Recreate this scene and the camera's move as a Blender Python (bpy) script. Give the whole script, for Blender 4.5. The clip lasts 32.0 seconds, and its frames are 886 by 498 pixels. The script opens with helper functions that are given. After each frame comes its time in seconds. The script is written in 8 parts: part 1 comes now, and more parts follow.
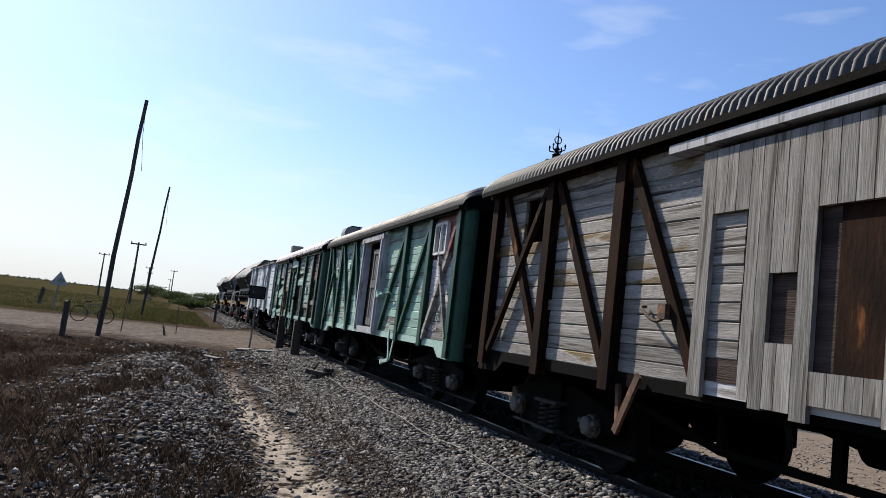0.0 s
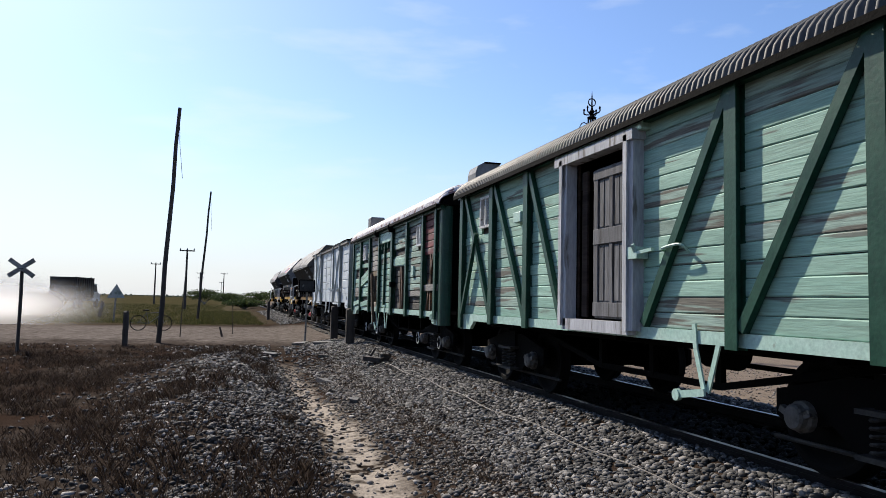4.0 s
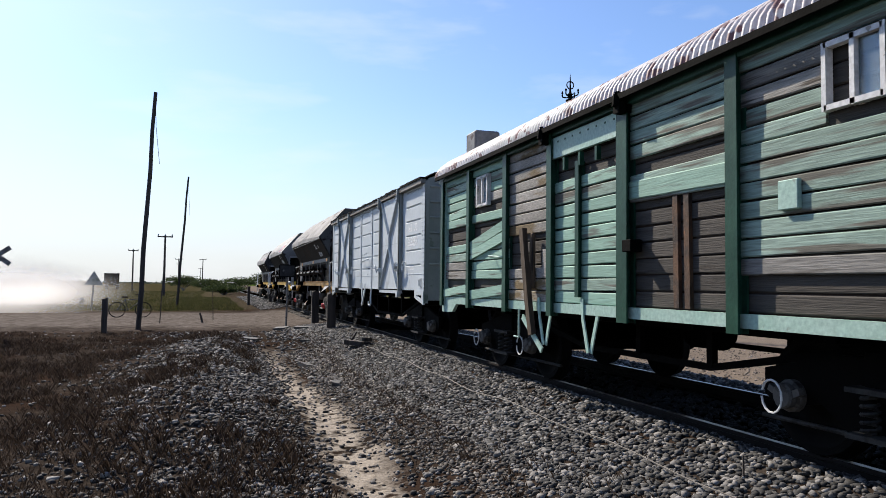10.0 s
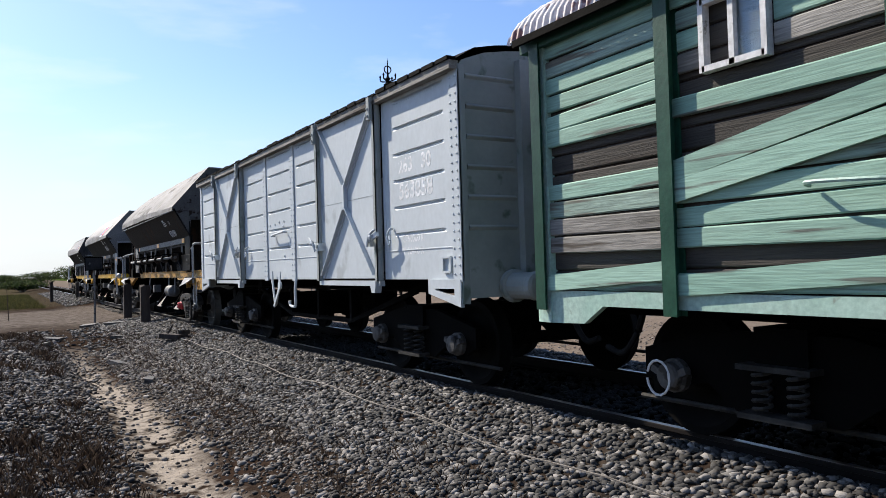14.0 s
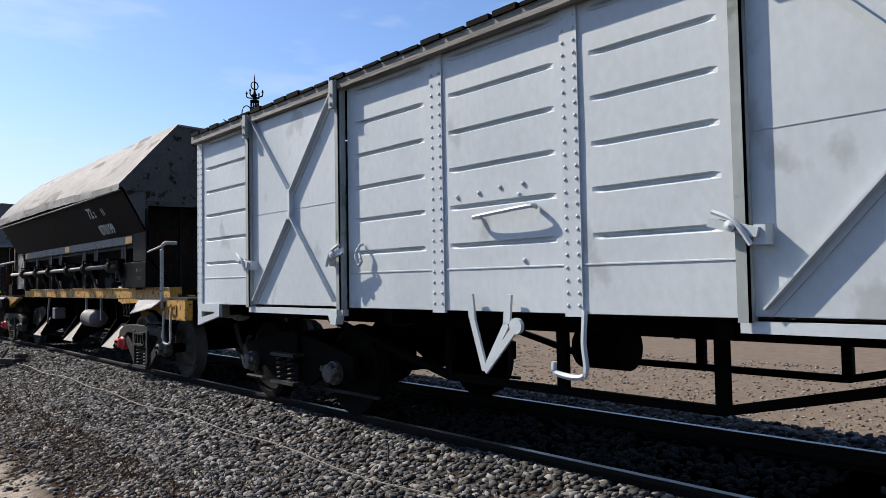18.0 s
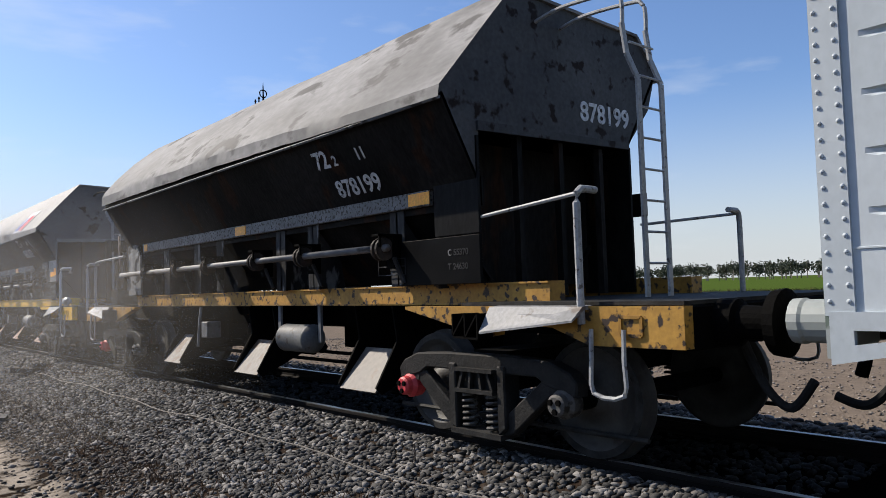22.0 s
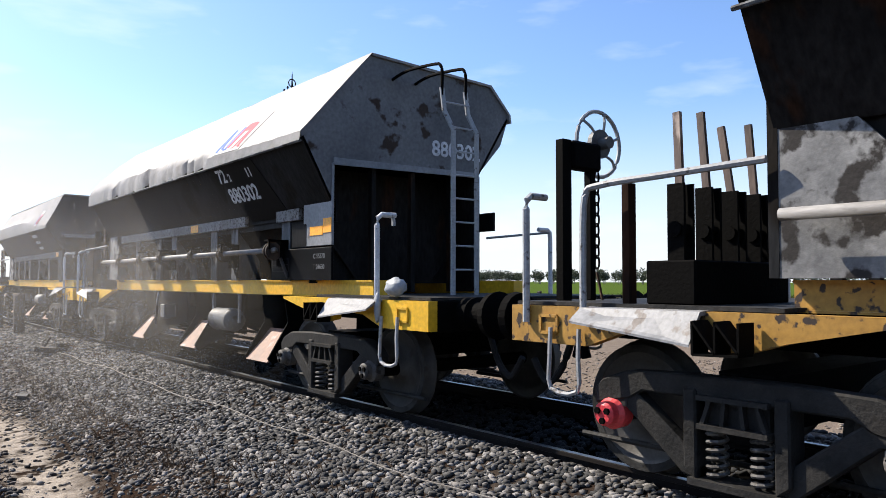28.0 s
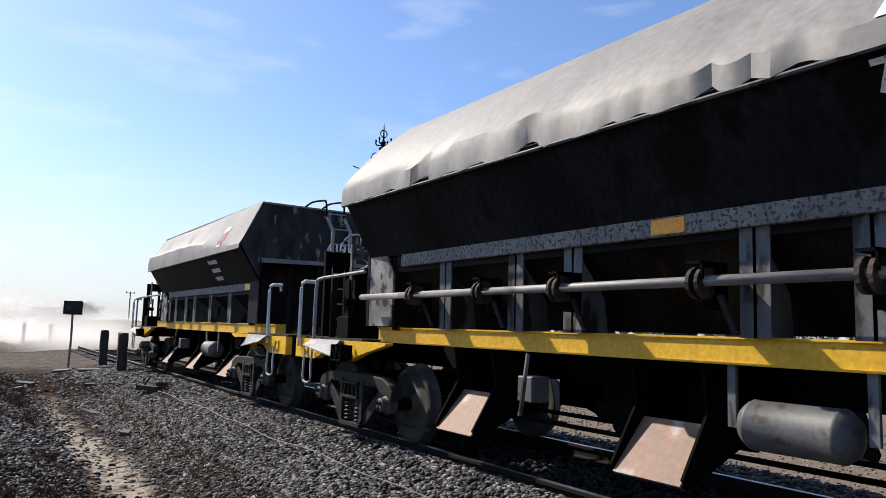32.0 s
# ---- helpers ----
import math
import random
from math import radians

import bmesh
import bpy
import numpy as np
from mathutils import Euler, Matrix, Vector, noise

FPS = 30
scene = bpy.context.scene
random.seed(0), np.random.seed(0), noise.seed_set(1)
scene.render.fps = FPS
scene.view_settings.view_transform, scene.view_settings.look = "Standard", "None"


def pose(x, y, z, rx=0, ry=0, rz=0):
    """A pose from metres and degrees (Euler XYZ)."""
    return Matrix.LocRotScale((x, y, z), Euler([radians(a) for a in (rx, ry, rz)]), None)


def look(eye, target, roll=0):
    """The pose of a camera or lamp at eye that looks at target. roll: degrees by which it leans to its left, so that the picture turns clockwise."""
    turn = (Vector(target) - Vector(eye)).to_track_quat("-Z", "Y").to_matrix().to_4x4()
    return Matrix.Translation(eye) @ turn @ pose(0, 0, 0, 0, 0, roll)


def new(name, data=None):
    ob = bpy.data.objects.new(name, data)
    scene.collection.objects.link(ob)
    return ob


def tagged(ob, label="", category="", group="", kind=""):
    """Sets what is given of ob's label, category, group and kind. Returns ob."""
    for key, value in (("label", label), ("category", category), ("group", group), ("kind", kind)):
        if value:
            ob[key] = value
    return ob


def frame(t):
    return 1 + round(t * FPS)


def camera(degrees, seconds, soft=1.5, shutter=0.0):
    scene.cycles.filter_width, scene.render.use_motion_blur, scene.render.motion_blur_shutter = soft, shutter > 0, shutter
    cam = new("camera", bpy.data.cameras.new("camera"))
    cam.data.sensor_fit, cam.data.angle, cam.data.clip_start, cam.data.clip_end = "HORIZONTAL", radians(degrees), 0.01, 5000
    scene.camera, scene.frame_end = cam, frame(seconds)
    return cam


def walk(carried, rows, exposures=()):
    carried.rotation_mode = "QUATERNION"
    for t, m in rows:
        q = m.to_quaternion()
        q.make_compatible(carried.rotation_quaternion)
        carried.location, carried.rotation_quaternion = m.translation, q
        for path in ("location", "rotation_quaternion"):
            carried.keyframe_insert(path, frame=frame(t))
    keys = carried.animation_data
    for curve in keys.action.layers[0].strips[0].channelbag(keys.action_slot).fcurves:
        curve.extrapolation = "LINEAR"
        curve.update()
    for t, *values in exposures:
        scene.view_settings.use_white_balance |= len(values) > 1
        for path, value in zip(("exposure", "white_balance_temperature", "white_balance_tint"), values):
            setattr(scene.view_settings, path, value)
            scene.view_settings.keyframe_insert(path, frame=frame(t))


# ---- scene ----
cam = camera(62.10, 32.0, soft=0.8)
PATH = [
    (0, look((-4.369, 0.227, 1.260), (-1.090, 9.617, 2.300), 6.75)),
    (0.5, look((-4.360, 0.253, 1.246), (-0.861, 9.563, 2.287), 4.76)),
    (1, look((-4.349, 0.282, 1.240), (-0.864, 9.599, 2.268), 3.52)),
    (1.5, look((-4.348, 0.294, 1.234), (-0.798, 9.614, 1.968), 4.18)),
    (2, look((-4.367, 0.302, 1.245), (-1.066, 9.717, 1.920), 3.40)),
    (2.5, look((-4.382, 0.313, 1.234), (-1.268, 9.798, 1.823), 3.42)),
    (3, look((-4.373, 0.327, 1.226), (-1.098, 9.752, 1.894), 2.86)),
    (3.5, look((-4.359, 0.346, 1.239), (-0.883, 9.703, 1.834), 2.29)),
    (4, look((-4.386, 0.343, 1.235), (-1.628, 9.928, 1.947), 1.29)),
    (4.5, look((-4.367, 0.347, 1.236), (-1.692, 9.955, 1.960), 1.27)),
    (6.5, look((-4.432, 0.239, 1.203), (-1.571, 9.795, 1.917), 0.95)),
    (7, look((-4.455, 0.234, 1.192), (-1.621, 9.790, 1.995), 1.32)),
    (7.5, look((-4.463, 0.239, 1.208), (-1.583, 9.780, 2.026), -0.12)),
    (8, look((-4.462, 0.257, 1.205), (-1.499, 9.766, 2.106), 1.31)),
    (8.5, look((-4.449, 0.270, 1.206), (-1.521, 9.795, 2.044), 0.37)),
    (9, look((-4.433, 0.275, 1.212), (-1.370, 9.761, 2.003), 1.53)),
    (9.5, look((-4.421, 0.261, 1.211), (-1.399, 9.761, 1.995), 0.51)),
    (10, look((-4.403, 0.256, 1.227), (-1.383, 9.776, 1.721), 0.66)),
    (10.5, look((-4.401, 0.239, 1.244), (-1.516, 9.785, 1.975), -0.41)),
    (11, look((-4.432, 0.202, 1.223), (-1.556, 9.754, 1.929), -0.76)),
    (11.5, look((-4.438, 0.186, 1.251), (-1.564, 9.748, 1.796), -1.59)),
    (12, look((-4.431, 0.158, 1.264), (-1.550, 9.717, 1.829), -1.27)),
    (12.5, look((-4.421, 0.131, 1.268), (-1.376, 9.632, 1.955), -1.40)),
    (13, look((-4.381, 0.044, 1.265), (0.144, 8.955, 1.622), 1.10)),
    (13.5, look((-4.348, -0.000, 1.249), (0.466, 8.762, 1.476), -0.76)),
    (15.5, look((-4.262, -0.198, 1.322), (2.210, 7.412, 1.775), -1.75)),
    (16, look((-4.294, -0.217, 1.322), (2.412, 7.182, 1.854), -1.18)),
    (16.5, look((-4.334, -0.252, 1.350), (2.337, 7.176, 1.917), -0.42)),
    (17, look((-4.341, -0.251, 1.349), (2.491, 7.020, 2.023), -1.12)),
    (17.5, look((-4.349, -0.225, 1.337), (2.312, 7.212, 1.907), -1.26)),
    (18, look((-4.365, -0.206, 1.344), (2.212, 7.314, 1.788), -1.00)),
    (18.5, look((-4.388, -0.196, 1.352), (1.880, 7.581, 1.836), -0.62)),
    (19, look((-4.427, -0.227, 1.362), (1.722, 7.653, 1.686), -1.48)),
    (19.5, look((-4.433, -0.203, 1.362), (1.812, 7.603, 1.615), -2.04)),
    (20, look((-4.444, -0.219, 1.400), (1.795, 7.583, 1.853), -1.63)),
    (20.5, look((-4.476, -0.193, 1.372), (1.528, 7.794, 1.770), -1.91)),
    (21, look((-4.485, -0.176, 1.358), (1.561, 7.776, 1.822), -1.29)),
    (21.5, look((-4.494, -0.163, 1.360), (1.706, 7.652, 2.051), -2.45)),
    (22, look((-4.498, -0.151, 1.314), (2.012, 7.422, 1.828), -1.88)),
    (22.5, look((-4.507, -0.198, 1.288), (2.181, 7.226, 1.682), -1.73)),
    (23, look((-4.491, -0.223, 1.268), (2.637, 6.788, 1.474), -1.06)),
    (23.5, look((-4.491, -0.248, 1.280), (2.700, 6.696, 1.562), -0.91)),
    (24, look((-4.516, -0.242, 1.280), (2.472, 6.903, 1.615), -1.11)),
    (24.5, look((-4.497, -0.226, 1.278), (2.257, 7.145, 1.513), -1.41)),
    (25, look((-4.484, -0.220, 1.300), (2.340, 7.090, 1.384), 0.84)),
    (25.5, look((-4.499, -0.219, 1.316), (1.955, 7.417, 1.508), 2.55)),
    (26, look((-4.504, -0.209, 1.328), (1.847, 7.511, 1.605), 2.07)),
    (26.5, look((-4.484, -0.172, 1.312), (1.809, 7.584, 1.805), 1.13)),
    (28.5, look((-4.403, -0.110, 1.324), (1.854, 7.678, 1.770), 0.03)),
    (29, look((-4.422, -0.104, 1.300), (1.635, 7.834, 1.837), 1.59)),
    (29.5, look((-4.420, -0.084, 1.275), (1.614, 7.878, 1.712), 2.74)),
    (30, look((-4.431, -0.076, 1.281), (1.621, 7.870, 1.763), 0.45)),
    (30.5, look((-4.449, -0.048, 1.317), (1.099, 8.243, 2.018), 2.55)),
    (31, look((-4.464, -0.028, 1.314), (1.055, 8.274, 2.098), 0.65)),
    (31.5, look((-4.486, 0.018, 1.308), (0.791, 8.407, 2.644), 1.43)),
    (32, look((-4.491, 0.013, 1.326), (0.818, 8.417, 2.414), 1.69)),
]
walk(cam, PATH, exposures=[(0, 0.6), (1, 0.55), (2, 0.8), (3, 0.66), (4, 0.58), (13, 0.62), (16, 0.9), (17, 0.66), (18, 0.58), (19, 0.64), (20, 0.8), (21, 0.78), (22, 0.38), (23.5, 0.8), (25, 1.3), (26, 1.4), (28.5, 0.84), (30, 0.64), (32, 0.62)])
# how far the train has rolled, in metres, by time
ROLL = [(0, -0.00), (0.5, 0.95), (1, 1.90), (1.5, 2.84), (2, 3.78), (2.5, 4.71), (3, 5.65), (3.5, 6.58), (4, 7.49), (4.5, 8.41), (6.5, 12.09), (7, 13.02), (7.5, 13.96), (8, 14.89), (8.5, 15.83), (9, 16.76), (9.5, 17.68), (10, 18.59), (10.5, 19.51), (11, 20.42), (11.5, 21.34), (12, 22.26), (12.5, 23.19), (13, 24.11), (13.5, 25.03), (15.5, 28.74), (16, 29.68), (16.5, 30.63), (17, 31.58), (17.5, 32.52), (18, 33.46), (18.5, 34.37), (19, 35.26), (19.5, 36.18), (20, 37.08), (20.5, 37.98), (21, 38.85), (21.5, 39.73), (22, 40.61), (22.5, 41.48), (23, 42.37), (23.5, 43.25), (24, 44.15), (24.5, 45.08), (25, 46.03), (25.5, 46.99), (26, 47.95), (26.5, 48.90), (28.5, 52.63), (29, 53.55), (29.5, 54.47), (30, 55.40), (30.5, 56.33), (31, 57.26), (31.5, 58.19), (32, 59.13)]

# ---- light ----
SUN = Vector((-1.0, 2.3, 2.2)).normalized()
world = bpy.data.worlds.new("sky")
scene.world = world
world.use_nodes = True
wn = world.node_tree.nodes
sky = wn.new("ShaderNodeTexSky")
sky.sky_type, sky.sun_disc = "NISHITA", False
sky.sun_elevation = math.asin(SUN.z)
sky.sun_rotation = math.atan2(SUN.x, SUN.y)
sky.air_density, sky.dust_density, sky.ozone_density = 1.0, 0.8, 3.0
wn["Background"].inputs["Strength"].default_value = 0.098
tint = wn.new("ShaderNodeMixRGB")
tint.blend_type = "MULTIPLY"
tint.inputs[0].default_value = 1.0
tint.inputs[2].default_value = (0.90, 1.0, 1.19, 1)
way, split, low_sky, haze = wn.new("ShaderNodeTexCoord"), wn.new("ShaderNodeSeparateXYZ"), wn.new("ShaderNodeMapRange"), wn.new("ShaderNodeMixRGB")
low_sky.interpolation_type = "SMOOTHSTEP"
low_sky.inputs[1].default_value, low_sky.inputs[2].default_value = 0.26, -0.04
low_sky.inputs[3].default_value, low_sky.inputs[4].default_value = 0.0, 0.92
haze.inputs[2].default_value = (5.3, 5.55, 5.8, 1)
wisp, thin, veil = wn.new("ShaderNodeTexNoise"), wn.new("ShaderNodeMapRange"), wn.new("ShaderNodeMixRGB")
stretch = wn.new("ShaderNodeMapping")
stretch.inputs["Scale"].default_value = (2.2, 2.2, 9.0)
wisp.inputs["Scale"].default_value, wisp.inputs["Detail"].default_value = 2.2, 7
thin.inputs[1].default_value, thin.inputs[2].default_value = 0.56, 0.85
thin.inputs[3].default_value, thin.inputs[4].default_value = 0.0, 0.45
veil.inputs[2].default_value = (6.6, 6.9, 7.2, 1)
wl = world.node_tree.links
wl.new(way.outputs["Generated"], split.inputs[0])
wl.new(split.outputs[2], low_sky.inputs[0])
wl.new(sky.outputs[0], tint.inputs[1])
wl.new(low_sky.outputs[0], haze.inputs[0])
wl.new(tint.outputs[0], haze.inputs[1])
wl.new(way.outputs["Generated"], stretch.inputs[0])
wl.new(stretch.outputs[0], wisp.inputs["Vector"])
wl.new(wisp.outputs[0], thin.inputs[0])
wl.new(thin.outputs[0], veil.inputs[0])
wl.new(haze.outputs[0], veil.inputs[1])
wl.new(veil.outputs[0], wn["Background"].inputs["Color"])
sun = new("sun", bpy.data.lights.new("sun", "SUN"))
sun.data.energy, sun.data.angle, sun.data.color = 5.0, radians(0.6), (1.0, 0.91, 0.79)
sun.matrix_world = look(SUN * 50, (0, 0, 0))


# ---- materials ----
def surface(name, a, b, scale=3.0, rough=0.75, metal=0.0, bump=0.15, grain=(1, 1, 1), fine=40.0, spots=None, spot_scale=6.0, spot_at=0.62, vary=0.12, spec=0.4, fleck=0.17):
    """Two colours in a coarse noise, a finer grain, wear spots in a third colour, and relief."""
    m = bpy.data.materials.new(name)
    m.use_nodes = True
    n, l = m.node_tree.nodes, m.node_tree.links
    p = n["Principled BSDF"]
    tc, mp, oi = n.new("ShaderNodeTexCoord"), n.new("ShaderNodeMapping"), n.new("ShaderNodeObjectInfo")
    mp.inputs["Scale"].default_value = grain
    add = n.new("ShaderNodeVectorMath")
    add.operation = "ADD"
    mul = n.new("ShaderNodeMath")
    mul.operation, mul.inputs[1].default_value = "MULTIPLY", 37.0
    l.new(oi.outputs["Random"], mul.inputs[0])
    l.new(tc.outputs["Object"], add.inputs[0])
    l.new(mul.outputs[0], add.inputs[1])
    l.new(add.outputs[0], mp.inputs["Vector"])
    big, small = n.new("ShaderNodeTexNoise"), n.new("ShaderNodeTexNoise")
    big.inputs["Scale"].default_value, big.inputs["Detail"].default_value = scale, 6
    small.inputs["Scale"].default_value, small.inputs["Detail"].default_value = fine, 4
    for t in (big, small):
        l.new(mp.outputs[0], t.inputs["Vector"])
    ramp = n.new("ShaderNodeValToRGB")
    ramp.color_ramp.elements[0].position, ramp.color_ramp.elements[1].position = 0.36, 0.64
    ramp.color_ramp.elements[0].color, ramp.color_ramp.elements[1].color = (*a, 1), (*b, 1)
    l.new(big.outputs[0], ramp.inputs[0])
    col = ramp.outputs[0]
    if spots:
        sp = n.new("ShaderNodeTexNoise")
        sp.inputs["Scale"].default_value, sp.inputs["Detail"].default_value = spot_scale, 8
        l.new(mp.outputs[0], sp.inputs["Vector"])
        sr = n.new("ShaderNodeValToRGB")
        sr.color_ramp.elements[0].position, sr.color_ramp.elements[1].position = spot_at, spot_at + 0.06
        l.new(sp.outputs[0], sr.inputs[0])
        mix = n.new("ShaderNodeMixRGB")
        mix.inputs[2].default_value = (*spots, 1)
        l.new(sr.outputs[0], mix.inputs[0])
        l.new(col, mix.inputs[1])
        col = mix.outputs[0]
    hs = n.new("ShaderNodeHueSaturation")
    mr = n.new("ShaderNodeMapRange")
    mr.inputs[3].default_value, mr.inputs[4].default_value = 1 - vary, 1 + vary
    l.new(oi.outputs["Random"], mr.inputs[0])
    fm = n.new("ShaderNodeMapRange")
    fm.inputs[1].default_value, fm.inputs[2].default_value = 0.3, 0.7
    fm.inputs[3].default_value, fm.inputs[4].default_value = 1 - fleck, 1 + fleck * 0.9
    l.new(small.outputs[0], fm.inputs[0])
    vm = n.new("ShaderNodeMath")
    vm.operation = "MULTIPLY"
    l.new(mr.outputs[0], vm.inputs[0])
    l.new(fm.outputs[0], vm.inputs[1])
    l.new(vm.outputs[0], hs.inputs["Value"])
    l.new(col, hs.inputs["Color"])
    l.new(hs.outputs[0], p.inputs["Base Color"])
    rr = n.new("ShaderNodeMapRange")
    rr.inputs[3].default_value, rr.inputs[4].default_value = max(0.05, rough - 0.12), min(1, rough + 0.12)
    l.new(big.outputs[0], rr.inputs[0])
    l.new(rr.outputs[0], p.inputs["Roughness"])
    p.inputs["Metallic"].default_value = metal
    p.inputs["Specular IOR Level"].default_value = spec
    if bump:
        bp = n.new("ShaderNodeBump")
        bp.inputs["Strength"].default_value, bp.inputs["Distance"].default_value = bump, 0.02
        l.new(small.outputs[0], bp.inputs["Height"])
        l.new(bp.outputs[0], p.inputs["Normal"])
    return m


def stones(name, a, b, c, leafy=False):
    """Many small pieces, each its own shade; leafy ones let light through."""
    m = bpy.data.materials.new(name)
    m.use_nodes = True
    n, l = m.node_tree.nodes, m.node_tree.links
    p = n["Principled BSDF"]
    g, r = n.new("ShaderNodeNewGeometry"), n.new("ShaderNodeValToRGB")
    r.color_ramp.elements[0].color, r.color_ramp.elements[1].color = (*a, 1), (*c, 1)
    e = r.color_ramp.elements.new(0.6)
    e.color = (*b, 1)
    l.new(g.outputs["Random Per Island"], r.inputs[0])
    t = n.new("ShaderNodeTexNoise")
    t.inputs["Scale"].default_value = 60
    bp = n.new("ShaderNodeBump")
    bp.inputs["Strength"].default_value, bp.inputs["Distance"].default_value = 0.4, 0.01
    l.new(t.outputs[0], bp.inputs["Height"])
    l.new(bp.outputs[0], p.inputs["Normal"])
    l.new(r.outputs[0], p.inputs["Base Color"])
    p.inputs["Roughness"].default_value = 0.85
    if leafy:
        p.inputs["Specular IOR Level"].default_value = 0.15
        tl, mx = n.new("ShaderNodeBsdfTranslucent"), n.new("ShaderNodeMixShader")
        mx.inputs[0].default_value = 0.3
        l.new(r.outputs[0], tl.inputs["Color"])
        l.new(p.outputs[0], mx.inputs[1])
        l.new(tl.outputs[0], mx.inputs[2])
        l.new(mx.outputs[0], n["Material Output"].inputs[0])
    return m


M_WOOD_GREY = surface("weathered_wood", (0.1295, 0.1215, 0.1075), (0.2589, 0.2471, 0.2268), 5, 0.85, 0, 0.3, (1, 0.10, 1.8), 50, (0.05495, 0.045, 0.03538), 9, 0.585, 0.22, fleck=0.34)
M_WOOD_UP = surface("upright_weathered_wood", (0.1151, 0.108, 0.09554), (0.2302, 0.2196, 0.2016), 5, 0.85, 0, 0.3, (1, 1.8, 0.10), 50, (0.05495, 0.045, 0.03538), 9, 0.585, 0.22, fleck=0.34)
M_WOOD_OCHRE = surface("lichen_wood", (0.2, 0.188, 0.168), (0.296, 0.28, 0.256), 5, 0.85, 0, 0.3, (1, 0.3, 1.5), 50, (0.135, 0.095, 0.045), 3.0, 0.53, 0.15, fleck=0.32)
M_MINT = surface("mint_planks", (0.18, 0.315, 0.25), (0.245, 0.385, 0.31), 3, 0.72, 0, 0.16, (1, 0.10, 1.8), 45, (0.10, 0.115, 0.095), 8, 0.60, 0.10, fleck=0.2)
M_MINT_WORN = surface("worn_mint_planks", (0.175, 0.25, 0.205), (0.25, 0.34, 0.29), 4, 0.8, 0, 0.22, (1, 0.10, 1.8), 45, (0.11, 0.105, 0.085), 7, 0.52, 0.14, fleck=0.28)
M_MINT_SMOOTH = surface("mint_paint", (0.288, 0.4346, 0.3647), (0.336, 0.4656, 0.4035), 3, 0.55, 0, 0.1, (1, 1, 1), 30, (0.224, 0.2794, 0.2328), 10, 0.68, 0.05)
M_GREEN = surface("dark_green_paint", (0.006261, 0.03794, 0.02191), (0.01252, 0.05692, 0.03387), 4, 0.45, 0, 0.1, (1, 1, 1), 30, (0.05797, 0.06324, 0.0498), 12, 0.70, 0.1, spec=0.25)
M_WHITE_PL = surface("white_planks", (0.40, 0.395, 0.40), (0.49, 0.485, 0.49), 5, 0.75, 0, 0.3, (1, 0.10, 1.8), 45, (0.19, 0.17, 0.155), 7, 0.585, 0.1, fleck=0.22)
M_RED_PL = surface("wine_planks", (0.10, 0.026, 0.027), (0.18, 0.05, 0.05), 5, 0.75, 0, 0.3, (1, 0.10, 1.8), 45, (0.19, 0.145, 0.13), 7, 0.56, 0.2, fleck=0.3)
M_BROWN = surface("brown_steel", (0.010, 0.006, 0.0045), (0.028, 0.0135, 0.0075), 6, 0.85, 0, 0.25, (1, 1, 0.3), 40, (0.13, 0.055, 0.018), 5, 0.64, 0.15, 0.05)
M_RUST = surface("rusty_iron", (0.03, 0.018, 0.012), (0.10, 0.05, 0.025), 6, 0.8, 0, 0.3, (1, 1, 1), 40, (0.20, 0.08, 0.03), 5, 0.6, 0.15)
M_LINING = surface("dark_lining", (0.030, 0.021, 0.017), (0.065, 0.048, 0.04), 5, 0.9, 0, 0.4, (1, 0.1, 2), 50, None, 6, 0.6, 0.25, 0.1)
M_LINING_GREY = surface("grey_lining", (0.0347, 0.02981, 0.02531), (0.05873, 0.05184, 0.0446), 5, 0.9, 0, 0.4, (1, 0.1, 2), 50, (0.03115, 0.02376, 0.01808), 6, 0.58, 0.25)
M_ROOF = surface("corrugated_iron", (0.033, 0.0336, 0.0342), (0.066, 0.0672, 0.0678), 3, 0.6, 0.0, 0.05, (1, 1, 1), 20, (0.048, 0.03, 0.021), 4, 0.62, 0.05, 0.3)
M_ROOF_PINK = surface("flaking_roof", (0.493, 0.442, 0.442), (0.646, 0.629, 0.629), 3, 0.55, 0.0, 0.1, (1, 1, 1), 25, (0.17, 0.085, 0.085), 6, 0.55, 0.05)
M_FRAME = surface("grey_painted_frame", (0.27, 0.275, 0.29), (0.38, 0.385, 0.40), 6, 0.75, 0, 0.25, (1, 1.4, 0.2), 45, (0.12, 0.11, 0.10), 8, 0.58, 0.08)
M_DOOR = surface("dark_door_boards", (0.06, 0.06, 0.064), (0.115, 0.115, 0.12), 5, 0.85, 0, 0.3, (1, 1.8, 0.12), 45, (0.03, 0.028, 0.027), 8, 0.58, 0.15, fleck=0.3)
M_BEAM = surface("old_brown_beam", (0.03, 0.02, 0.013), (0.085, 0.058, 0.036), 4, 0.9, 0, 0.4, (1, 1, 0.15), 40, (0.012, 0.009, 0.007), 6, 0.6)
M_VENT = surface("vent_sheet", (0.10, 0.10, 0.10), (0.17, 0.17, 0.168), 3, 0.6, 0.1, 0.05, (1, 1, 1), 20, (0.05, 0.035, 0.027), 4, 0.6)
M_GHOST = surface("ghost_lettering", (0.58, 0.59, 0.595), (0.68, 0.69, 0.69), 8, 0.6, 0, 0.0, (1, 1, 1), 30, (0.44, 0.455, 0.46), 16, 0.52)
# Near-black base: the shade beneath the wagons is put into this steel's colour.
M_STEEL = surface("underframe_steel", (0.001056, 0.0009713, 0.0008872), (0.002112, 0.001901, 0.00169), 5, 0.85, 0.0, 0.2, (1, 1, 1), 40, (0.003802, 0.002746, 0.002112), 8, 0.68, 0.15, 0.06)
